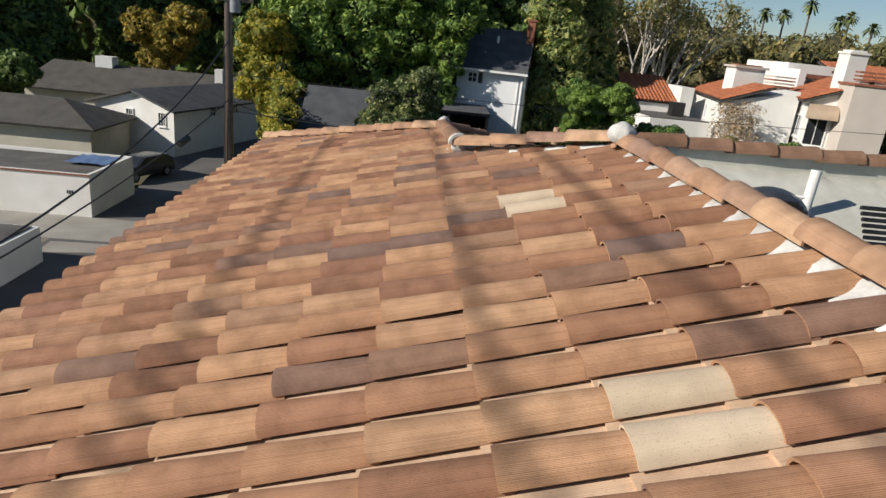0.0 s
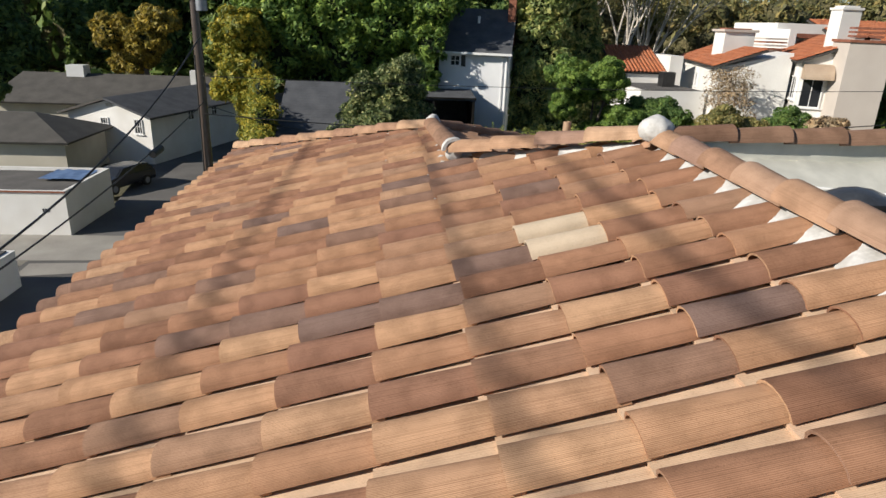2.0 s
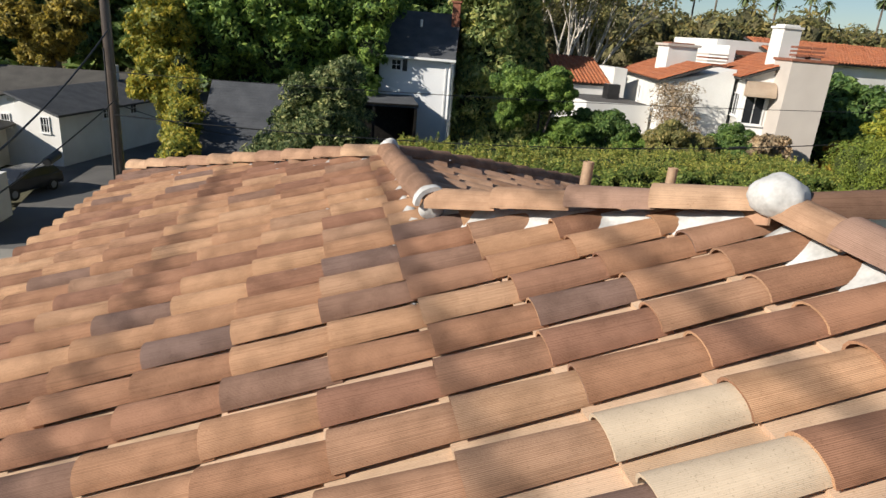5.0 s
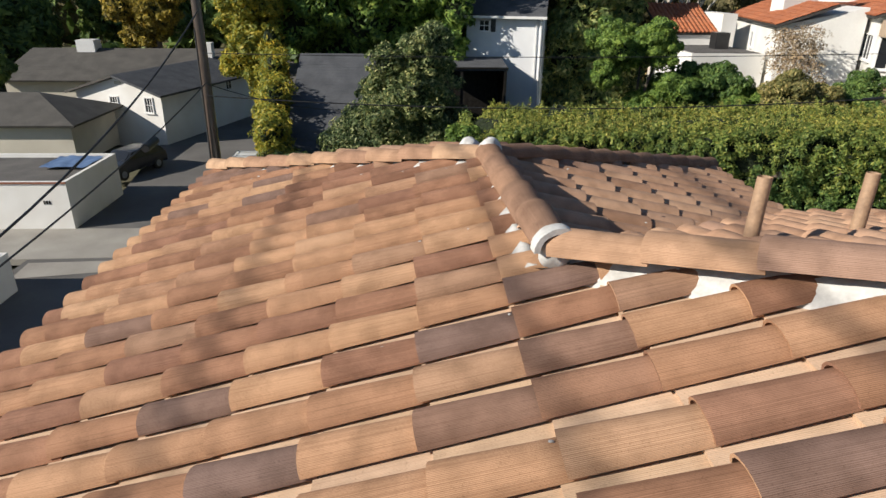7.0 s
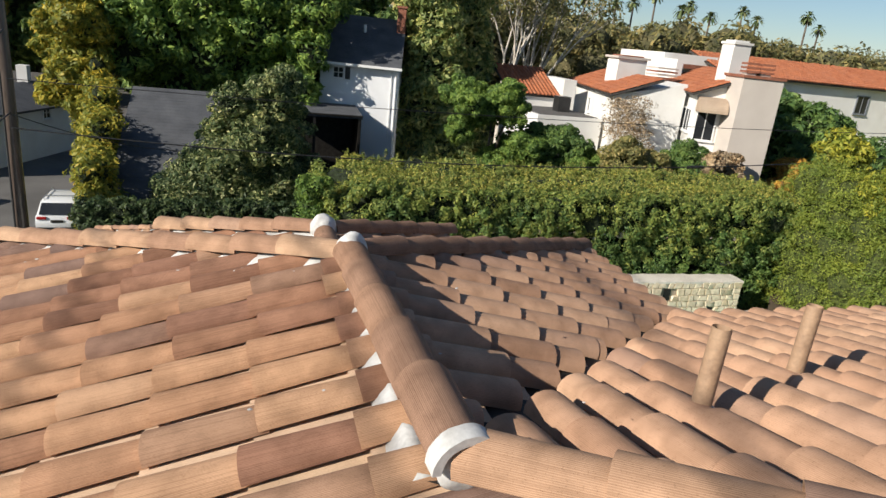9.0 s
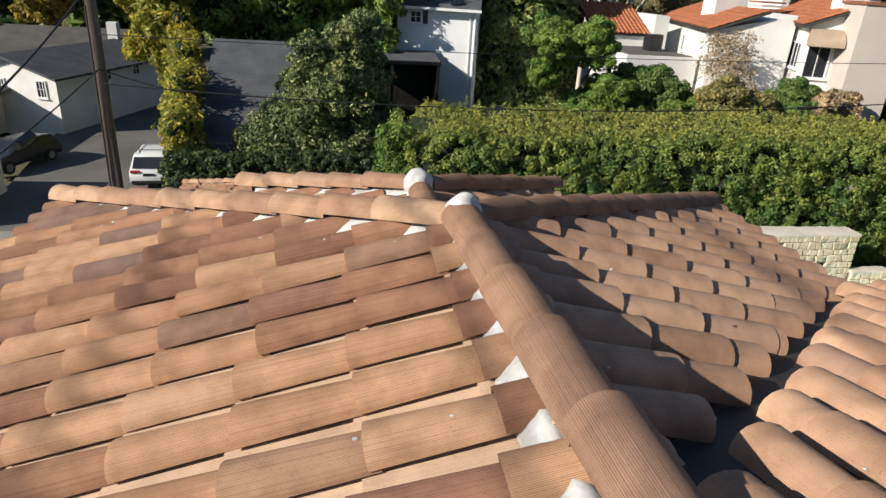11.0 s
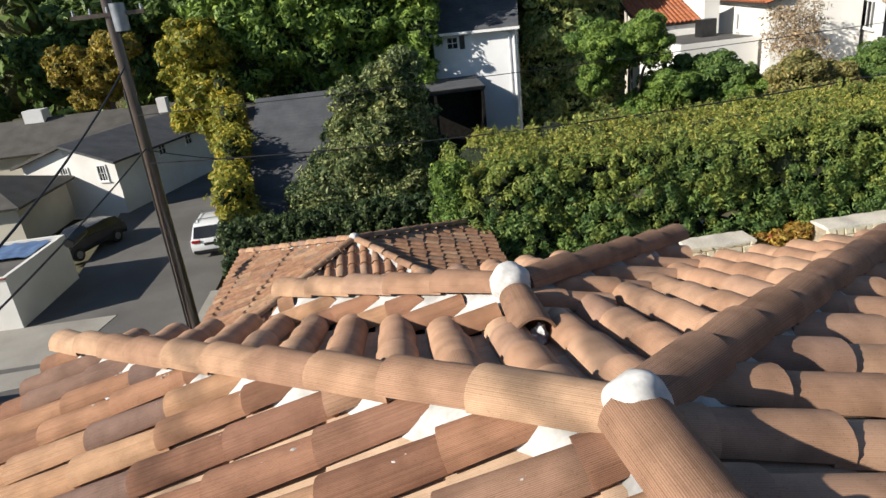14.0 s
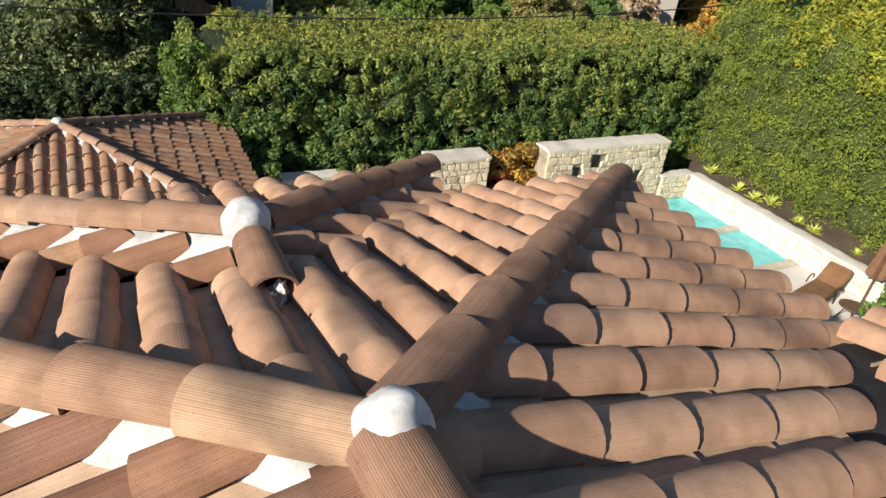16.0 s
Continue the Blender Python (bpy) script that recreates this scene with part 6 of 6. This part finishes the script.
def wavy_wall(name, label, x0, x1, y0, y1, z0, z1, seed, stone=(0.29, 0.21), face="-y", niches=(), rock=M_STONES, joint=M_JOINT):
    """A rough stone wall: mortar core, fitted face stones proud of it, and an uneven coping."""
    rng = random.Random(seed)
    t = thing(name, label, "stone wall")
    bm = bmesh.new()
    box(bm, x0 + 0.03, x1 - 0.03, y0 + 0.04, y1 - 0.04, z0, z1 - 0.05)
    part("core", bm, joint, t)
    along, depth = ((x0, x1), y0) if face == "-y" else ((y0, y1), x0)
    rows = [z0]
    while rows[-1] < z1 - 0.05:
        rows.append(rows[-1] + stone[1] * rng.uniform(0.75, 1.3))
    rows[-1] = z1 - 0.01
    bed = lambda k, u: rows[k] + (0.32 * stone[1] * noise.noise(Vector((u * 2.6, k * 7.3, seed))) if 0 < k < len(rows) - 1 else 0.0)
    for k in range(len(rows) - 1):
        u, lean0 = along[0], 0.0
        while u < along[1] - 0.03:
            w = stone[0] * rng.uniform(0.55, 1.45)
            end = u + w if u + w < along[1] - 0.12 else along[1]
            lean1 = rng.uniform(-1, 1) * 0.22 * stone[1] if end < along[1] else 0.0
            cu, cz = (u + end) / 2, (rows[k] + rows[k + 1]) / 2
            g = 0.011
            ring = [(u - lean0 + g, bed(k, u) + g), (cu, bed(k, cu) + g - 0.008), (end - lean1 - g, bed(k, end) + g), (end + lean1 * 0.4 - g, (bed(k, end) + bed(k + 1, end)) / 2), (end + lean1 - g, bed(k + 1, end) - g), (cu, bed(k + 1, cu) - g + 0.008), (u + lean0 + g, bed(k + 1, u) - g)]
            wide, tall = end - u, rows[k + 1] - rows[k]
            u, lean0 = end, lean1
            if any(abs(cu - a) < (wide + c) / 2 * 0.8 and abs(cz - b) < (tall + d) / 2 * 0.8 for a, b, c, d in niches):
                continue
            bm = bmesh.new()
            out = rng.uniform(0.0, 0.025)
            back = [bm.verts.new((p - cu, 0.05, q - cz)) for p, q in ring]
            mid = [bm.verts.new((p - cu, -0.012 - out, q - cz)) for p, q in ring]
            front = [bm.verts.new(((p - cu) * 0.86, -0.034 - out + rng.uniform(-1, 1) * 0.006, (q - cz) * 0.84)) for p, q in ring]
            n = len(ring)
            for i in range(n):
                j = (i + 1) % n
                bm.faces.new((back[i], back[j], mid[j], mid[i])), bm.faces.new((mid[i], mid[j], front[j], front[i]))
            bm.faces.new(front)
            ob = part("stone", bm, rock, t, smooth=38)
            ob.matrix_basis = pose(cu, depth + 0.01, cz) if face == "-y" else pose(depth + 0.01, cu, cz, 0, 0, -90)
    steps = int((along[1] - along[0]) / 0.12)
    bm = bmesh.new()
    lines = []
    for k in range(steps + 1):
        u = along[0] - 0.02 + (along[1] - along[0] + 0.04) * k / steps
        lines.append([])
        for v in (0.0, 0.0, 0.3, 0.7, 1.0, 1.0):
            i = len(lines[-1])
            across = (y0 if face == "-y" else x0) - 0.035 + ((y1 - y0 if face == "-y" else x1 - x0) + 0.07) * v + 0.018 * noise.noise(Vector((u * 3, i, seed)))
            z = z1 - 0.06 if i in (0, 5) else z1 + 0.01 + (0.02 if i in (2, 3) else 0.0) + 0.028 * noise.noise(Vector((u * 4, i * 2.1, seed)))
            lines[-1].append(bm.verts.new((u, across, z) if face == "-y" else (across, u, z)))
    for a, b in zip(lines, lines[1:]):
        for i in range(5):
            bm.faces.new((a[i], a[i + 1], b[i + 1], b[i]))
    bm.faces.new(lines[0]), bm.faces.new(lines[-1])
    part("coping", bm, M_PALESTONE, t, smooth=40)
    # each niche is a flat near-black plate, its inner shade painted
    for a, b, c, d in niches:
        bm = bmesh.new()
        box(bm, a - c / 2, a + c / 2, depth + 0.005, depth + 0.03, b - d / 2, b + d / 2)
        part("niche", bm, M_IRON, t, "dark plate standing in for a niche's inner shade")
    return t


wavy_wall("stone_wall", "cream limestone wall with dark niches behind the pool", 11.15, 16.15, 22.9, 23.6, -1.6, 0.76, 201, niches=((12.35, -0.1, 0.26, 0.42), (13.1, 0.26, 0.26, 0.42), (12.9, -0.75, 0.3, 0.4), (15.0, -0.5, 0.24, 0.5)))
wavy_wall("stone_wall", "short cream limestone wall with an arched niche", 7.15, 9.05, 22.9, 23.6, -1.6, 0.74, 202, niches=((8.35, -0.4, 0.3, 0.42),))
wavy_wall("stone_wall", "low cream limestone wall at the pool's corner", 16.15, 17.6, 22.75, 23.1, -1.6, -0.5, 203)
wavy_wall("stone_wall", "low cream limestone planter wall", 2.9, 4.4, 22.9, 23.3, -1.6, 0.55, 204)
wavy_wall("pool_wall", "pale limestone wall along the pool's edge", 17.5, 17.9, 14.0, 22.75, -1.6, -0.52, 205, (0.6, 0.3), "-x", rock=M_PALESTONE, joint=M_LIMESTONE)
bm = bmesh.new()
prism(bm, [(17.9, 13), (19.4, 13), (19.6, 25), (17.9, 23.2)], -1.6, lambda x, y: -0.62 + 0.25 * (x - 17.9))
solid("planting_bed", bm, M_SOIL, "bare brown planting bed beside the hedge", "planting bed", kind="structure")
bm = bmesh.new()
prism(bm, [(4.4, 23.2), (11.2, 23.2), (11.2, 24.8), (4.4, 24.8)], -1.6, -0.75)
solid("planting_bed", bm, M_SOIL, "planting bed in front of the hedge", "planting bed", kind="structure")


def agave(at, r, seed, material):
    rng = random.Random(seed)
    t = thing("agave", "spiky yellow-green agave in the planting bed", "agave", "agaves", at=at)
    bm = bmesh.new()
    for k in range(26):
        a, e = k * 2.4 + rng.uniform(-0.2, 0.2), rng.uniform(0.25, 1.2)
        d = Vector((math.cos(a) * math.cos(e), math.sin(a) * math.cos(e), math.sin(e)))
        s = d.cross(Vector((0, 0, 1))).normalized() * r * 0.11
        n = s.cross(d).normalized() * r * 0.04
        p0, p1, p2 = Vector((0, 0, 0)), d * r * 0.5, d * r - Vector((0, 0, r * 0.1))
        v = [bm.verts.new(q) for q in (p0 - s * 0.6, p0 + s * 0.6, p1 + s, p1 - n, p1 - s, p2)]
        bm.faces.new((v[0], v[1], v[2], v[3])), bm.faces.new((v[0], v[3], v[4])), bm.faces.new((v[2], v[5], v[3])), bm.faces.new((v[3], v[5], v[4]))
    part("leaves", bm, material, t)
    return t


for k, (x, y, r) in enumerate(((18.3, 22.6, 0.5), (18.2, 21.2, 0.4), (18.2, 20.5, 0.42), (18.35, 20.0, 0.45), (18.25, 18.8, 0.3), (18.2, 18.2, 0.36), (18.3, 16.8, 0.25))):
    agave((x, y, -0.62 + 0.25 * (x - 17.9)), r, 300 + k, L_AGAVE)


def low_bush(label, at, size, r, n, count, material, seed, name="bush"):
    rng = random.Random(seed)
    blobs = [((at[0] + rng.uniform(-1, 1) * size[0], at[1] + rng.uniform(-1, 1) * size[1], at[2] + rng.uniform(0, 1) * size[2]), (r,) * 3) for _ in range(n)]
    return shrubbery(name, label, "bush", blobs, count, 0.07, material, seed, 20, 0.45, core=0.6)


low_bush("dry reddish flowering shrub between the stone walls", (10.1, 23.6, -0.5), (0.9, 0.3, 0.9), 0.35, 8, 3500, L_RUST, 311)
low_bush("red flowers on the shrub between the stone walls", (9.7, 23.45, -0.2), (0.4, 0.2, 0.5), 0.18, 4, 350, L_RED, 312, "flowers")
low_bush("olive shrub beside the stone planter", (5.6, 23.7, -0.7), (0.9, 0.3, 0.7), 0.35, 7, 3000, L_OLIVE, 313)
for x in (9.7, 10.4):
    t = thing("urn", "weathered terracotta urn between the stone walls", "urn", "urns", at=(x, 23.3, -1.3))
    bm = bmesh.new()
    rod(bm, (0, 0, 0), (0, 0, 0.5), 0.16, 0.26, 14), rod(bm, (0, 0, 0.5), (0, 0, 0.8), 0.26, 0.2, 14), rod(bm, (0, 0, 0.8), (0, 0, 0.86), 0.25, 0.25, 14)
    part("body", bm, M_BROWNWOOD, t, smooth=40)
tree("small dark upright cypress", (2.5, 21.8, -1.6), 4.0, cone_blobs(21, 12, 0.4, 4.0, 0.26, 0.10), 3500, 0.06, L_DARK, 321, trunk=0.05, name="cypress", limbs=0, tufts=16)
tree("clipped green conical cypress beside the house", (12.75, 12.5, -1.3), 7.0, cone_blobs(22, 16, 0.3, 6.2, 0.85, 0.3), 16000, 0.06, L_MID, 322, trunk=0.07, name="cypress", limbs=0, tufts=24)


def lounger(label, at, turn):
    t = thing("sun_lounger", label, "sun lounger", "sun loungers", at=at, turn=turn)
    bm = bmesh.new()
    made = box(bm, 0, 1.35, -0.33, 0.33, 0.30, 0.40)
    bmesh.ops.bevel(bm, geom=bm.edges[:], offset=0.03, segments=2, affect="EDGES")
    part("seat_cushion", bm, M_CUSHION, t, smooth=50)
    bm = bmesh.new()
    m = Matrix.Translation((1.35, 0, 0.34)) @ Matrix.Rotation(radians(-38), 4, "Y")
    box(bm, 0, 0.75, -0.33, 0.33, -0.04, 0.06, m)
    bmesh.ops.bevel(bm, geom=bm.edges[:], offset=0.03, segments=2, affect="EDGES")
    part("back_cushion", bm, M_CUSHION, t, smooth=50)
    for s in (-1, 1):
        bm = bmesh.new()
        rod(bm, (0.0, s * 0.34, 0.27), (1.4, s * 0.34, 0.27), 0.022, 0.022, 8)
        part("side_rail", bm, M_IRON, t)
        for x in (0.12, 1.25):
            bm = bmesh.new()
            rod(bm, (x, s * 0.34, 0.27), (x - 0.06, s * 0.37, 0.0), 0.02, 0.02, 8)
            part("leg", bm, M_IRON, t)
        bm = bmesh.new()
        for k in range(8):
            a, b = math.pi * k / 8, math.pi * (k + 1) / 8
            rod(bm, (1.1 + 0.22 * math.cos(a), s * 0.38, 0.40 + 0.2 * math.sin(a)), (1.1 + 0.22 * math.cos(b), s * 0.38, 0.40 + 0.2 * math.sin(b)), 0.016, 0.016, 6)
        part("armrest", bm, M_IRON, t)
    return t


lounger("brown cushioned iron sun lounger beside the pool", (15.2, 16.0, YARD), 12)
lounger("brown cushioned iron sun lounger beside a small table", (15.3, 14.2, YARD), 12)
t = thing("side_table", "small round dark iron side table", "table", at=(16.0, 15.2, YARD))
bm = bmesh.new()
rod(bm, (0, 0, 0.48), (0, 0, 0.51), 0.32, 0.32, 24)
part("tabletop", bm, M_BROWNWOOD, t, smooth=30)
for k in range(3):
    bm = bmesh.new()
    a = k * 2.094
    rod(bm, (math.cos(a) * 0.08, math.sin(a) * 0.08, 0.48), (math.cos(a) * 0.26, math.sin(a) * 0.26, 0), 0.015, 0.015, 6)
    part("leg", bm, M_IRON, t)
t = thing("umbrella", "closed brown canvas umbrella beside the pool wall", "umbrella", at=(17.05, 15.5, YARD))
bm = bmesh.new()
rod(bm, (0, 0, 0), (0, 0, 2.9), 0.025, 0.025, 10)
part("pole", bm, M_BROWNWOOD, t, smooth=50)
bm = bmesh.new()
prof = [(1.05, 0.27), (1.2, 0.26), (1.8, 0.2), (2.4, 0.12), (2.85, 0.03)]
rings = [[bm.verts.new((math.cos(k * math.pi / 8) * r * (1.0 if k % 2 else 0.62), math.sin(k * math.pi / 8) * r * (1.0 if k % 2 else 0.62), z)) for k in range(16)] for z, r in prof]
for a, b in zip(rings, rings[1:]):
    for k in range(16):
        bm.faces.new((a[k], a[(k + 1) % 16], b[(k + 1) % 16], b[k]))
part("canopy", bm, M_UMBRELLA, t)
bm = bmesh.new()
rod(bm, (0, 0, 0), (0, 0, 0.08), 0.28, 0.24, 18)
part("base", bm, M_CONCRETE, t, smooth=40)

# ---- on the sunken flat roof ----
t = thing("roof_vent", "grey metal roof vent hood with a dark louvred opening", "roof vent", at=(2.42, 4.52, WELL + 0.16))
bm = bmesh.new()
made = bmesh.ops.create_icosphere(bm, subdivisions=3, radius=1)["verts"]
for v in made:
    v.co = Vector((v.co.x * 0.31, v.co.y * 0.27, max(v.co.z, -0.05) * 0.24 + 0.42))
box(bm, -0.24, 0.24, -0.2, 0.2, -0.2, 0.42)
part("hood", bm, M_DARKMETAL, t, smooth=50)
for k in range(5):
    bm = bmesh.new()
    rod(bm, (-0.2 + 0.03 * k, -0.27 + 0.018 * k, 0.46 + 0.03 * k), (0.22 - 0.03 * k, -0.27 + 0.018 * k, 0.46 + 0.03 * k), 0.018, 0.018, 6)
    part("louvre", bm, M_IRON, t)
t = thing("solar_collector", "black tubed pool solar collector on a tilted rack", "solar panel", at=(3.02, 4.0, WELL))
for k in range(14):
    bm = bmesh.new()
    rod(bm, (0, 0.025 * k, 0.24 + k * 0.04), (2.6, 0.025 * k, 0.24 + k * 0.04), 0.017, 0.017, 8)
    part("tube", bm, M_BLACKPLASTIC, t, smooth=50)
bm = bmesh.new()
rod(bm, (2.6, -0.01, 0.2), (2.6, 0.34, 0.8), 0.03, 0.03, 10)
part("header_pipe", bm, M_BLACKPLASTIC, t, smooth=50)
for x in (0.5, 1.9):
    bm = bmesh.new()
    box(bm, x, x + 0.04, -0.02, 0.36, 0.0, 0.22), rod(bm, (x + 0.02, 0.36, 0.0), (x + 0.02, 0.36, 0.78), 0.015, 0.015, 6)
    part("rack", bm, M_IRON, t)
t = thing("pipe_run", "white plastic pipes on the flat roof", "pipe")
bm = bmesh.new()
rod(bm, (2.83, 4.72, WELL - 0.02), (2.87, 4.74, WELL + 0.95), 0.042, 0.042, 12), rod(bm, (2.84, 4.72, WELL + 0.72), (2.3, 4.95, WELL + 0.72), 0.012, 0.012, 8)
part("pipe", bm, M_PVC, t, smooth=50)

# valley metal between the slopes
bm = bmesh.new()
n = 20
for k in range(n + 1):
    x = ((NEAVE - YB) / EAST3 + 0.03) * k / n
    y = YB + x * EAST3
    for s in (-1, 1):
        q = (x + s * 0.2 * 0.68, y - s * 0.2 * 0.73)
        bm.verts.new((*q, max(deck_east(*q), deck_north(*q)) + 0.012))
bm.verts.ensure_lookup_table()
for k in range(n):
    bm.faces.new([bm.verts[i] for i in (2 * k, 2 * k + 1, 2 * k + 3, 2 * k + 2)])
solid("valley_flashing", bm, M_FLASH, "dark metal valley flashing between two tiled slopes", "flashing", kind="structure")
